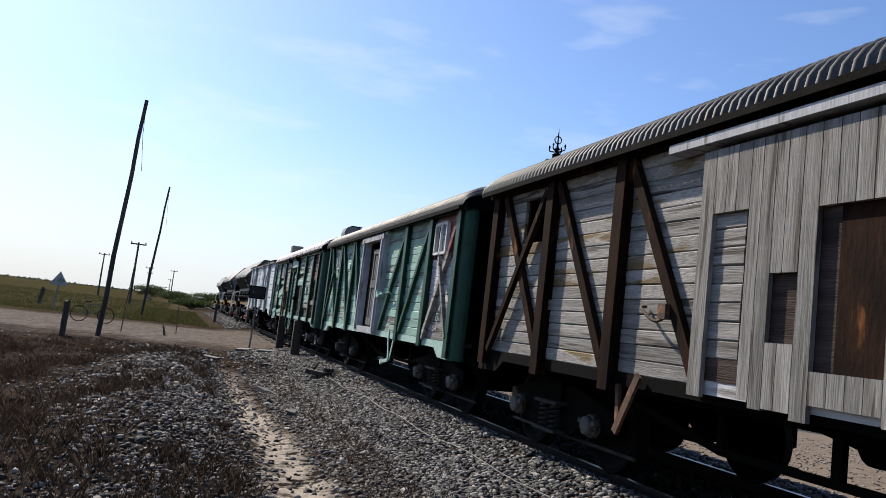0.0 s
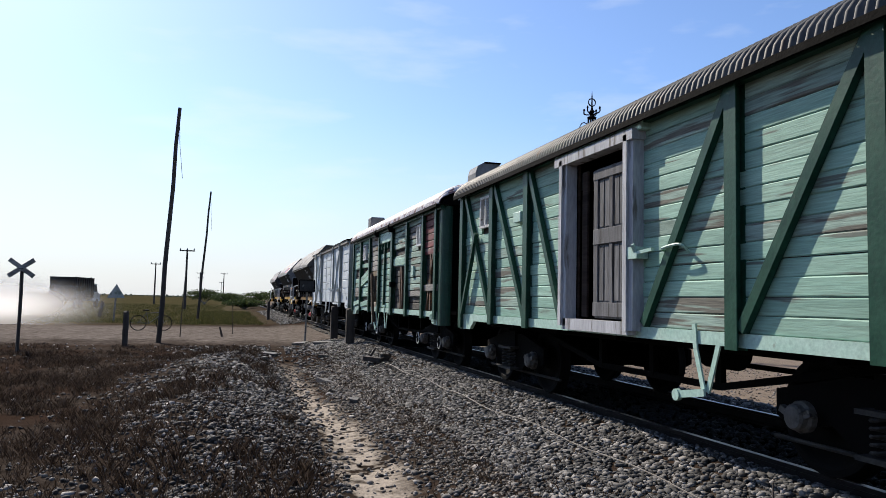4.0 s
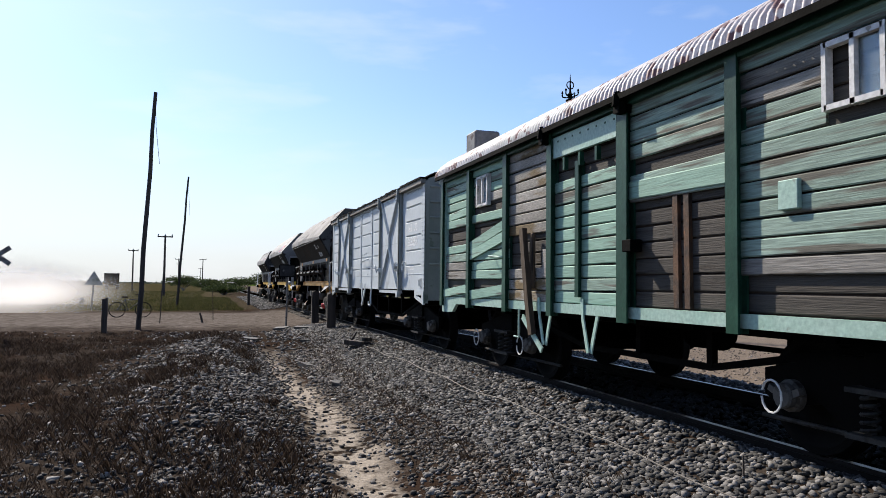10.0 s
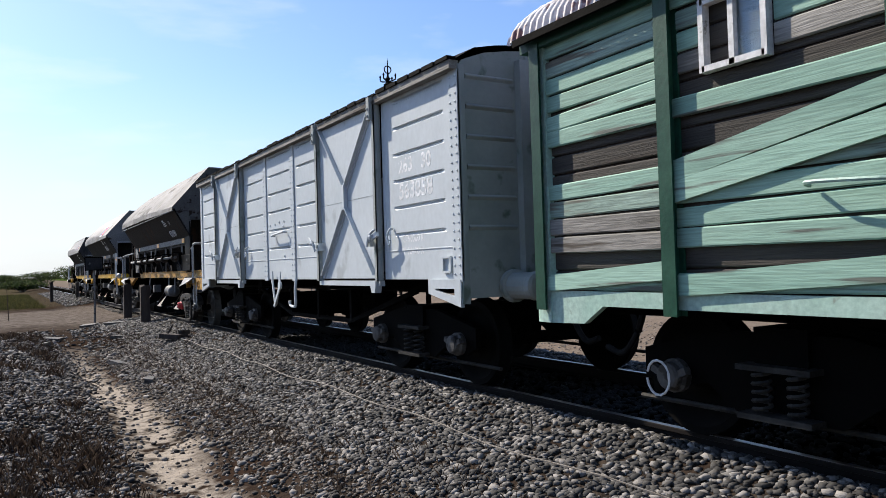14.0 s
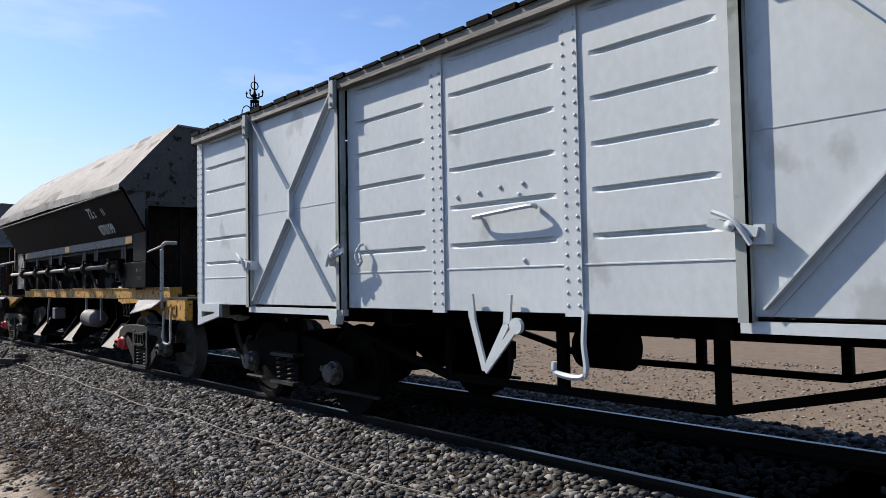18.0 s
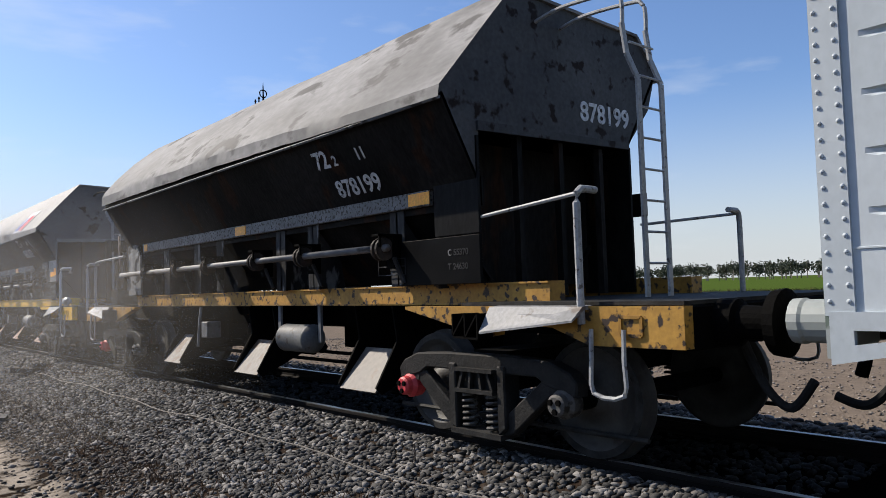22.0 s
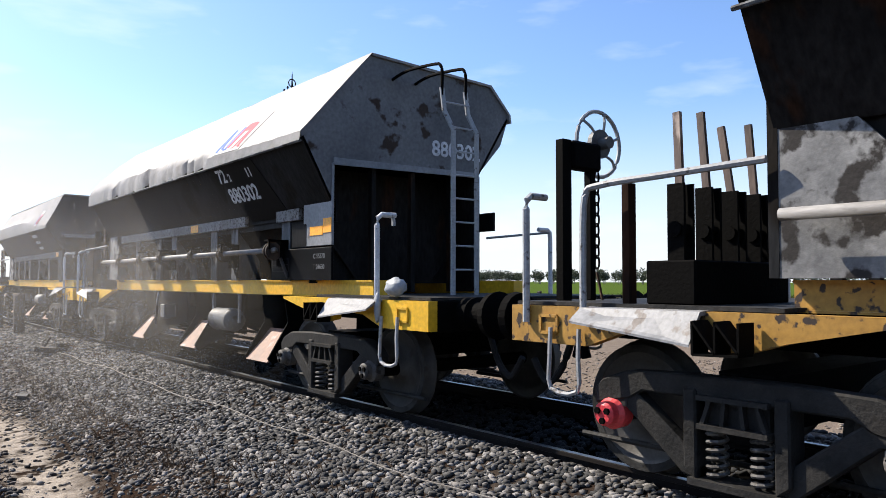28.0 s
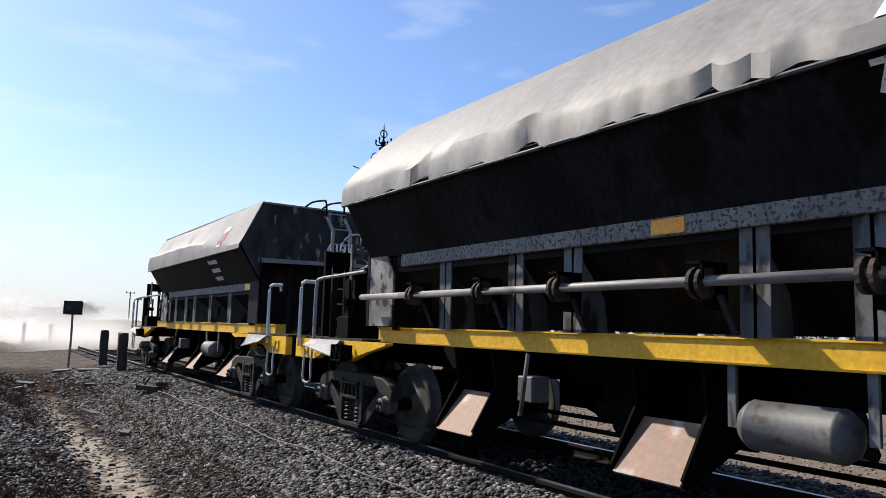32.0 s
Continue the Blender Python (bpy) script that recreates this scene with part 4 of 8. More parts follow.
def slabs():
    rng = np.random.default_rng(31)
    for x, y, s in ((-2.5, 15.1, 0.22), (-1.9, 20.0, 0.2), (-3.3, 21.0, 0.25), (-1.4, 24.5, 0.35), (-2.4, 12.2, 0.14), (-3.6, 17.8, 0.14), (-2.0, 26.0, 0.28)):
        t = thing("stone_slab", pose(x, y, height(x, y) + 0.02, rng.uniform(-8, 8), rng.uniform(-8, 8), rng.uniform(0, 180)), "pale flat broken piece of concrete on the ground", "concrete piece", "broken concrete")
        bm = bmesh.new()
        prism(bm, [(-s, -s * 0.4), (s * 0.7, -s * 0.55), (s, s * 0.3), (-s * 0.6, s * 0.5)], -0.03, 0.05, lambda p, q, h: (p, q, h))
        part("slab", bm, M_PALE, t)


slabs()


def bicycle():
    t = thing("bicycle", pose(-7.6, 34.6, -0.31, 0, 0, 8), "dark bicycle standing beside a leaning pole on the dirt road", "bicycle")
    for x in (-0.52, 0.52):
        bm = bmesh.new()
        tube(bm, [(x + 0.32 * math.cos(a), 0, 0.34 + 0.32 * math.sin(a)) for a in np.linspace(0, 2 * math.pi, 25)], 0.022, 6)
        w = part("wheel", bm, M_RUBBER, t)
        bm = bmesh.new()
        for k in range(12):
            a = k * math.pi / 6
            tube(bm, [(x, 0, 0.34), (x + 0.31 * math.cos(a), 0, 0.34 + 0.31 * math.sin(a))], 0.003, 3)
        part("spoke", bm, M_WIRE, w)
    bm = bmesh.new()
    for a, b in (((-0.52, 0.34), (-0.1, 0.32)), ((-0.1, 0.32), (-0.22, 0.82)), ((-0.22, 0.75), (0.32, 0.8)), ((-0.1, 0.32), (0.36, 0.68)), ((-0.52, 0.34), (-0.21, 0.76)), ((0.3, 0.9), (0.52, 0.34))):
        tube(bm, [(a[0], 0, a[1]), (b[0], 0, b[1])], 0.018, 6)
    part("frame", bm, M_TANK, t)
    bm = bmesh.new()
    tube(bm, arch([(0.2, -0.28, 0.98), (0.3, -0.1, 1.0), (0.3, 0.1, 1.0), (0.2, 0.28, 0.98)]), 0.014, 6)
    part("handlebar", bm, M_STEEL, t)
    part("saddle", block(-0.36, -0.1, -0.07, 0.07, 0.85, 0.91, 0.02), M_RUBBER, t)


bicycle()


def semaphore():
    t = thing("semaphore_signal", pose(8.0, 24.2, -0.36), "tall lattice railway semaphore signal with a finial and a white arm", "railway signal")
    top = 8.35
    bm = bmesh.new()
    for sx in (-1, 1):
        for sy in (-1, 1):
            bar(bm, (sx * 0.2, sy * 0.2, 0), (sx * 0.09, sy * 0.09, top), 0.05, 0.05)
    for k in range(16):
        z0, z1 = top * k / 16, top * (k + 1) / 16
        w0, w1 = 0.2 - 0.11 * k / 16, 0.2 - 0.11 * (k + 1) / 16
        s = 1 if k % 2 else -1
        for c in (-1, 1):
            bar(bm, (-w0 * s, c * w0, z0), (w1 * s, c * w1, z1), 0.03, 0.015)
            bar(bm, (c * w0, -w0 * s, z0), (c * w1, w1 * s, z1), 0.03, 0.015)
    part("mast", bm, M_STEEL, t)
    bm = bmesh.new()
    lathe(bm, [(0, 0.16), (0.05, 0.17), (0.1, 0.07), (0.2, 0.06), (0.26, 0.11), (0.32, 0.05), (0.4, 0.035), (0.48, 0.03), (0.86, 0.02), (1.05, 0.0)], 10, (0, 0, 1), (0, 0, top))
    for k in range(4):
        a = k * math.pi / 2 + 0.6
        tube(bm, arch([(0.05 * math.cos(a), 0.05 * math.sin(a), top + 0.15), (0.3 * math.cos(a), 0.3 * math.sin(a), top + 0.2), (0.32 * math.cos(a), 0.32 * math.sin(a), top + 0.33)]), 0.025, 5)
        lathe(bm, [(0, 0.0), (0.03, 0.045), (0.08, 0.03), (0.12, 0.0)], 6, (0, 0, 1), (0.32 * math.cos(a), 0.32 * math.sin(a), top + 0.31))
    tube(bm, [(0.14 * math.cos(a), 0.0, top + 0.6 + 0.14 * math.sin(a)) for a in np.linspace(0, 2 * math.pi, 17)], 0.022, 5)
    part("finial", bm, M_STEEL, t, "wrought iron finial")
    arm = part("arm", block(0.1, 1.65, -0.16, -0.13, top - 0.72, top - 0.42, 0.01), M_WHITE, t, "white signal arm with a black band")
    part("band", block(0.95, 1.2, -0.166, -0.124, top - 0.723, top - 0.417, 0.002), M_STEEL, arm)
    bm = bmesh.new()
    tube(bm, [(-0.35 + 0.2 * math.cos(a), -0.1, top - 0.5 + 0.3 * math.sin(a)) for a in np.linspace(0, 2 * math.pi, 17)], 0.02, 5)
    part("spectacle", bm, M_STEEL, t)
    bm = bmesh.new()
    tube(bm, arch([(-0.2, 0, top - 0.7), (-0.9, 0, top - 0.85), (-1.2, 0, top - 0.8)]), 0.02, 5)
    for s in (-0.16, 0.16):
        tube(bm, [(0.3 + s, 0.25, 0), (0.3 + s, 0.2, top - 1.0)], 0.02, 5)
    for k in range(24):
        tube(bm, [(0.14, 0.22, 0.3 + k * 0.3), (0.46, 0.22, 0.3 + k * 0.3)], 0.012, 4)
    part("ladder", bm, M_STEEL, t)


semaphore()


# ---- the train ----
XC, R_WHEEL = 0.9, 0.445
WAGONS, WHEELSETS = [], []


def wagon(name, y0, y1, label, group):
    yc = (y0 + y1) / 2
    t = thing(name, pose(XC, yc, 0), label, "railway wagon", group)
    WAGONS.append((t, yc))
    return t, yc


def wheel_mesh():
    bm = bmesh.new()
    r = R_WHEEL
    lathe(bm, [(-0.09, 0.0), (-0.09, 0.10), (-0.03, 0.12), (-0.02, r - 0.09), (-0.065, r - 0.075), (-0.065, r - 0.004), (-0.055, r), (0.04, r + 0.003), (0.05, r + 0.028), (0.065, r + 0.03), (0.07, r + 0.01), (0.07, r - 0.075), (0.02, r - 0.09), (0.03, 0.12), (0.09, 0.10), (0.09, 0.0)], 40)
    me = bpy.data.meshes.new("wheel")
    bm.to_mesh(me)
    bm.free()
    me.shade_smooth()
    return me


WHEEL, WHEEL_BLACK = wheel_mesh(), wheel_mesh()


def wheelset(t, y, darkened=False):
    bm = bmesh.new()
    tube(bm, [(-1.25, 0, 0), (1.25, 0, 0)], 0.07, 10)
    a = part("wheelset", bm, M_STEEL, t)
    a.location = (0, y, R_WHEEL)
    for s in (-1, 1):
        # wheels under the vans take the copy with shade in its colour
        w = part_mesh("wheel", WHEEL_BLACK if darkened else WHEEL, M_WHEEL_SHADE if darkened else M_WHEEL, a, "steel wheel with a worn rim")
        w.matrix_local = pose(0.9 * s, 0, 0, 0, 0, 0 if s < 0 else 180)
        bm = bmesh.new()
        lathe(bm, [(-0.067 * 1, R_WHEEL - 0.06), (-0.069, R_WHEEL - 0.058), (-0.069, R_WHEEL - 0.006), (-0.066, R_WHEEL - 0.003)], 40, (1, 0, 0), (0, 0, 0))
        part("rim", bm, M_WHEEL_SHADE if darkened else M_DUSTY, w)
    WHEELSETS.append((a, y))


def spring(bm, x, y, z0, z1, r, turns=5):
    n = turns * 10
    tube(bm, [(x + r * math.cos(k * 0.6283), y + r * math.sin(k * 0.6283), z0 + (z1 - z0) * k / n) for k in range(n + 1)], 0.013, 5)


def bogie_plate(t, yc, base, boxes, pale=True):
    """Plate-frame bogie under a box wagon."""
    for s in (-1, 1):
        bm = bmesh.new()
        x0, x1 = sorted((1.1 * s, 1.16 * s))
        h = base / 2
        poly = [(-h - 0.3, 0.62), (-h - 0.3, 0.42), (-h - 0.12, 0.34), (-h + 0.25, 0.42), (-0.35, 0.26), (0.35, 0.26), (h - 0.25, 0.42), (h + 0.12, 0.34), (h + 0.3, 0.42), (h + 0.3, 0.62), (0.4, 0.78), (-0.4, 0.78)]
        prism(bm, poly, x0, x1, lambda p, q, u: (u, yc + p, q))
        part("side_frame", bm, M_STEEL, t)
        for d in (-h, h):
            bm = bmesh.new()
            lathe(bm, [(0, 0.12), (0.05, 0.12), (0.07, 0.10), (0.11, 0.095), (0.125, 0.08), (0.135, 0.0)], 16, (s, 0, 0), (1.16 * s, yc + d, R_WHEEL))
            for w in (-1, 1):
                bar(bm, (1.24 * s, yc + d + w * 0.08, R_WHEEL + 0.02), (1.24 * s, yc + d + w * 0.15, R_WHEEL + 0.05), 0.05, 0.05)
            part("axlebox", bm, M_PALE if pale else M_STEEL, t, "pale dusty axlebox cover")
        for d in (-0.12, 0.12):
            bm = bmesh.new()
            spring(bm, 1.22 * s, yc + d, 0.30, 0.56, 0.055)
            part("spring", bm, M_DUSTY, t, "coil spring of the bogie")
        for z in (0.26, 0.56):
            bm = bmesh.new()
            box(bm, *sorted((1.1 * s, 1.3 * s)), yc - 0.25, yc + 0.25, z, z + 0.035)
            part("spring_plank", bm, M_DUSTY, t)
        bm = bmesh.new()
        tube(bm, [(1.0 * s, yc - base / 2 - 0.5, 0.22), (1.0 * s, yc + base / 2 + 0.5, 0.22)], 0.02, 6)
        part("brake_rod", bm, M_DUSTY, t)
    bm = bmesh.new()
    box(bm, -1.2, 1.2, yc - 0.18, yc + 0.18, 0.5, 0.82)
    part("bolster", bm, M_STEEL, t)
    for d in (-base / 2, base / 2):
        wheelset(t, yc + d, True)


def buffers(t, end, way, z=1.0, mat=None):
    for x in (-0.88, 0.88) if mat is None else (-1.03, 1.03):
        bm = bmesh.new()
        y = end
        lathe(bm, [(0, 0.16), (0.05, 0.16), (0.06, 0.13), (0.32, 0.125), (0.34, 0.135), (0.40, 0.13), (0.415, 0.10), (0.42, 0.0)] if mat else [(0, 0.13), (0.05, 0.13), (0.05, 0.10), (0.30, 0.085), (0.30, 0.06), (0.38, 0.06), (0.39, 0.19), (0.42, 0.2), (0.435, 0.15), (0.44, 0.0)], 18, (0, way, 0), (x, y, z))
        part("buffer", bm, mat or M_STEEL, t)
    bm = bmesh.new()
    box(bm, -0.12, 0.12, *sorted((end, end + way * 0.25)), z - 0.12, z + 0.1)
    tube(bm, arch([(0, end + way * 0.2, z), (0, end + way * 0.5, z - 0.06), (0, end + way * 0.62, z - 0.1)]), 0.045, 8)
    part("coupling", bm, M_STEEL, t)
    bm = bmesh.new()
    tube(bm, arch([(-0.35, end, z - 0.12), (-0.36, end + way * 0.10, z - 0.38), (-0.37, end + way * 0.27, z - 0.56), (-0.38, end + way * 0.46, z - 0.52)]), 0.03, 8)
    part("brake_hose", bm, M_RUBBER, t, "hanging black rubber brake hose")


def curved_roof(t, y0, y1, eave, peak, half, mat, pitch=0.078, amp=0.014, hood=0.25):
    """Barrel roof of corrugated sheet, rounded down at both ends."""
    n = int((y1 - y0) / pitch) * 5
    k = 20
    vs, fs = [], []
    for j in range(n + 1):
        y = y0 + (y1 - y0) * j / n
        e = min(y - y0, y1 - y)
        drop = 0.22 * (1 - math.sqrt(max(0.0, 1 - (1 - min(1, e / hood)) ** 2)))
        d = amp * math.sin(2 * math.pi * j / 5 + 0.4)
        for i in range(k + 1):
            u = -math.cos(math.pi * i / k)
            x = u * half
            z = eave + (peak - eave) * (max(0.0, 1 - abs(u) ** 3.0)) ** 0.5 - drop * (1 - u * u) ** 0.5
            nx, nz = u ** 3, math.sqrt(max(0.05, 1 - u ** 6))
            vs.append((x + nx * d, y, z + nz * d))
    w = k + 1
    for j in range(n):
        for i in range(k):
            fs.append((j * w + i, j * w + i + 1, (j + 1) * w + i + 1, (j + 1) * w + i))
    me = bpy.data.meshes.new("roof")
    me.from_pydata(vs, [], fs)
    r = part_mesh("roof", me, mat, t, "curved corrugated sheet roof", True)
    for y in (y0 + 0.01, y1 - 0.01):
        bm = bmesh.new()
        pts = [(-half * 0.97, eave - 0.02)] + [(u * half * 0.97, eave + (peak - eave - 0.22) * math.sqrt(1 - abs(u) ** 3)) for u in np.linspace(-0.98, 0.98, 15)] + [(half * 0.97, eave - 0.02)]
        prism(bm, pts, y, y + (0.03 if y < 0 else -0.03), lambda p, q, s: (p, s, q))
        part("roof_end", bm, M_STEEL, t)
    part("fascia", block(-half - 0.03, -half, y0 + 0.1, y1 - 0.1, eave - 0.05, eave + 0.006, 0), M_STEEL, t)
    return r


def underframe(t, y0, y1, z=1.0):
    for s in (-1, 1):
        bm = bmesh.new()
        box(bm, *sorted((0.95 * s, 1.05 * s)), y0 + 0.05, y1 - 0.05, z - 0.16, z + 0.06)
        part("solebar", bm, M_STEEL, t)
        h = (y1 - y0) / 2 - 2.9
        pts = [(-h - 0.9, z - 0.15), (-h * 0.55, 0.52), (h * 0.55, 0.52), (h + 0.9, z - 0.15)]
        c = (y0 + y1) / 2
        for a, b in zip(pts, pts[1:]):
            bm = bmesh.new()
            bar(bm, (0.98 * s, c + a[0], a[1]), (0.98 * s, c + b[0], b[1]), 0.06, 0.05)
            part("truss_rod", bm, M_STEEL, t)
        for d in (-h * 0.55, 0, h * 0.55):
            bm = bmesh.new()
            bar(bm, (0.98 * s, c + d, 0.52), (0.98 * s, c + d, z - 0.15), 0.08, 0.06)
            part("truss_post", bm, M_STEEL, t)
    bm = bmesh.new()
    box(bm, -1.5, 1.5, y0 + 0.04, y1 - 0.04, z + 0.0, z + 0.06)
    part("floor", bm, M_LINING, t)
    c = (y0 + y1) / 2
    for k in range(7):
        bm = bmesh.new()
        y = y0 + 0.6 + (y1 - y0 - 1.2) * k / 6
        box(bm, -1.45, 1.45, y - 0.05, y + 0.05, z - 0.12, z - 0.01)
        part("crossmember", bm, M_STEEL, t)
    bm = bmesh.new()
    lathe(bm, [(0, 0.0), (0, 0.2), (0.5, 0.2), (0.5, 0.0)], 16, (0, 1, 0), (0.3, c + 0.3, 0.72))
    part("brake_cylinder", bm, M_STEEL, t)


def side_plank(t, y0, y1, z0, z1, mat, tilt=0.0, x=-1.585, thick=0.035, rng=None, gap=0.010):
    """One horizontal plank with worn ends, slightly proud or sunk."""
    rng = rng or random
    dx = rng.uniform(-0.004, 0.004)
    bm = bmesh.new()
    n = 3
    lo, hi = [], []
    for k in range(n + 1):
        y = y0 + (y1 - y0) * k / n
        sag = tilt * (k / n - 0.5)
        a, b = z0 + gap + sag + rng.uniform(-0.002, 0.002), z1 - gap + sag + rng.uniform(-0.002, 0.002)
        lo.append([bm.verts.new(p) for p in ((x + dx + 0.008, y, a - 0.003), (x + dx, y, a + 0.006), (x + dx, y, b - 0.006), (x + dx + 0.008, y, b + 0.003), (x + thick, y, b), (x + thick, y, a))])
    for a, b in zip(lo, lo[1:]):
        for i in range(6):
            bm.faces.new((a[i], b[i], b[(i + 1) % 6], a[(i + 1) % 6]))
    bm.faces.new(lo[0])
    bm.faces.new(lo[-1][::-1])
    return part("plank", bm, mat, t)


def upright(t, y, z0, z1, mat, w=0.13, proud=0.08, name="post"):
    """A rolled channel post standing proud of the planks."""
    x0, h = -1.59 - proud, w / 2
    bm = bmesh.new()
    prism(bm, [(x0, -h), (x0, h), (x0 + 0.016, h), (x0 + 0.016, 0.016), (-1.588, 0.016), (-1.588, h), (-1.572, h), (-1.572, -h), (-1.588, -h), (-1.588, -0.016), (x0 + 0.016, -0.016), (x0 + 0.016, -h)], z0, z1, lambda p, q, u: (p, y + q, u))
    part(name, bm, mat, t)


def brace(t, ya, za, yb, zb, mat, w=0.085, x=-1.625):
    bm = bmesh.new()
    bar(bm, (x, ya, za), (x, yb, zb), w, 0.06)
    part("brace", bm, mat, t)


def window(t, y0, y1, z0, z1):
    f = bmesh.new()
    for a, b in (((y0, z0), (y1, z0)), ((y0, z1), (y1, z1)), ((y0, z0), (y0, z1)), ((y1, z0), (y1, z1)), (((y0 + y1) / 2, z0), ((y0 + y1) / 2, z1))):
        e = 0.02
        bar(f, (-1.605, a[0], a[1] - (e if a[0] == b[0] else 0)), (-1.605, b[0], b[1] + (e if a[0] == b[0] else 0)), 0.036, 0.06)
    w = part("window", f, M_WHITE, t, "white aluminium sliding window")
    m = (y0 + y1) / 2
    part("pane", block(-1.6, -1.594, y0 + 0.03, m - 0.01, z0 + 0.02, z1 - 0.02, 0), M_GLASS, w)
    part("pane", block(-1.592, -1.586, y0 + 0.02, m, z0 + 0.02, z1 - 0.02, 0), M_GLASS, w)
    bm = bmesh.new()
    n = 9
    v = [[bm.verts.new((-1.55 + 0.012 * (k % 2), y0 + 0.02 + (m - y0 - 0.02) * k / n, z)) for k in range(n + 1)] for z in (z0 + 0.02, z1 - 0.03)]
    for k in range(n):
        bm.faces.new((v[0][k], v[0][k + 1], v[1][k + 1], v[1][k]))
    bmesh.ops.solidify(bm, geom=bm.faces[:], thickness=0.004)
    part("curtain", bm, M_CURTAIN, w, "pale curtain")
    # Dark sheet added behind the panes in place of the interior's shade.
    part("recess", block(-1.52, -1.5, y0 - 0.02, y1 + 0.02, z0 - 0.02, z1 + 0.02, 0), M_LINING, w, "dark sheet behind the window, standing for the unlit inside")


def bands(z0, z1, n):
    return [(z0 + (z1 - z0) * k / n, z0 + (z1 - z0) * (k + 1) / n) for k in range(n)]


def rest_of_box(t, y0, y1, eave, end_mat, sill_mat, far_mat, sill=1.0, rear=None, hole=None):
    """Far side, ends, corner posts, sill and lining."""
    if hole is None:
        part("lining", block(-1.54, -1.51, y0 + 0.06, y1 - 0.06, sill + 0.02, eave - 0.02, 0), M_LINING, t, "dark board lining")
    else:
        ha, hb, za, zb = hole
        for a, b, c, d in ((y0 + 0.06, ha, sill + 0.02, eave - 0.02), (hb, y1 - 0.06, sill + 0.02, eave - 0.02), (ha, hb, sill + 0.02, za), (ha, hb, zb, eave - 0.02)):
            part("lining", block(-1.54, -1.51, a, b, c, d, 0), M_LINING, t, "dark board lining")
        part("floor_boards", block(-1.5, 1.5, y0 + 0.06, y1 - 0.06, sill - 0.03, sill + 0.01, 0), M_LINING, t)
    for k, (a, b) in enumerate(bands(sill + 0.02, eave - 0.02, 12)):
        bm = bmesh.new()
        box(bm, 1.54, 1.585, y0 + 0.06, y1 - 0.06, a + 0.004, b - 0.004)
        part("plank", bm, far_mat, t)
    for k in range(7):
        bm = bmesh.new()
        y = y0 + 0.15 + (y1 - y0 - 0.3) * k / 6
        box(bm, 1.585, 1.66, y - 0.06, y + 0.06, sill - 0.1, eave)
        part("post", bm, end_mat, t)
    for y, w in ((y0, 1), (y1, -1)):
        bm = bmesh.new()
        n = 36
        prev = None
        for k in range(n + 1):
            x = -1.5 + 3.0 * k / n
            d = 0.02 * math.sin(k * 1.2)
            cur = [bm.verts.new((x, y + w * (0.03 + d), z)) for z in (sill - 0.12, eave + 0.25)]
            if prev:
                bm.faces.new((prev[0], cur[0], cur[1], prev[1]))
            prev = cur
        bmesh.ops.solidify(bm, geom=bm.faces[:], thickness=0.02)
        # Near-black steel stands in for the shade on the van's end.
        part("end_wall", bm, M_STEEL, t, "ribbed end wall coloured near black for its shade")
        for s in (-1, 1):
            bm = bmesh.new()
            r = 0.16
            arc = [(s * (1.62 - r) + s * r * math.cos(a), y + w * (r - r * math.sin(a))) for a in np.linspace(0, math.pi / 2, 7)]
            poly = [(s * 1.62, y + w * 0.26)] + arc + [(s * 1.42, y + w * 0.04), (s * 1.54, y + w * 0.26)]
            prism(bm, poly, sill - 0.2, eave, lambda p, q, z: (p, q, z))
            part("corner_post", bm, rear if rear and w < 0 else end_mat, t, "rounded corner panel")
        buffers(t, y, -w, 0.98)
    for s in (-1, 1):
        c = (y0 + y1) / 2
        bm = bmesh.new()
        h = (y1 - y0) / 2
        poly = [(-h + 0.26, sill + 0.045), (-h + 0.26, sill - 0.2), (-h + 0.62, sill - 0.19), (-h + 0.82, sill - 0.06), (h - 0.82, sill - 0.06), (h - 0.62, sill - 0.19), (h - 0.26, sill - 0.2), (h - 0.26, sill + 0.045)]
        prism(bm, poly, *sorted((1.56 * s, 1.61 * s)), lambda p, q, u: (u, c + p, q))
        part("sill", bm, sill_mat, t)
    bm = bmesh.new()
    for s in (-1, 1):
        box(bm, *sorted((1.58 * s, 1.66 * s)), y0 + 0.02, y1 - 0.02, eave - 0.06, eave + 0.03)
    part("eaves_rail", bm, end_mat, t)


def brake_vee(t, y, mat, handle=True):
    bm = bmesh.new()
    bar(bm, (-1.62, y + 0.13, 1.1), (-1.62, y + 0.11, 0.9), 0.05, 0.015)
    bar(bm, (-1.62, y + 0.11, 0.9), (-1.62, y, 0.56), 0.05, 0.015)
    bar(bm, (-1.60, y - 0.16, 0.95), (-1.60, y - 0.02, 0.56), 0.05, 0.015)
    if handle:
        bar(bm, (-1.63, y - 0.02, 0.56), (-1.64, y + 0.36, 0.50), 0.06, 0.02)
        lathe(bm, [(0, 0.0), (0, 0.05), (0.04, 0.05), (0.04, 0.0)], 12, (1, 0, 0), (-1.66, y + 0.34, 0.5))
    part("brake_lever", bm, mat, t, "painted brake lever bracket")


def door_gear(t, y, z, mat):
    bm = bmesh.new()
    box(bm, -1.72, -1.6, y - 0.14, y + 0.1, z - 0.05, z + 0.06)
    tube(bm, [(-1.7, y - 0.1, z), (-1.74, y - 0.1, z + 0.08)], 0.02, 6)
    bar(bm, (-1.7, y - 0.1, z), (-1.7, y - 0.38, z + 0.02), 0.03, 0.03)
    part("latch", bm, mat, t)


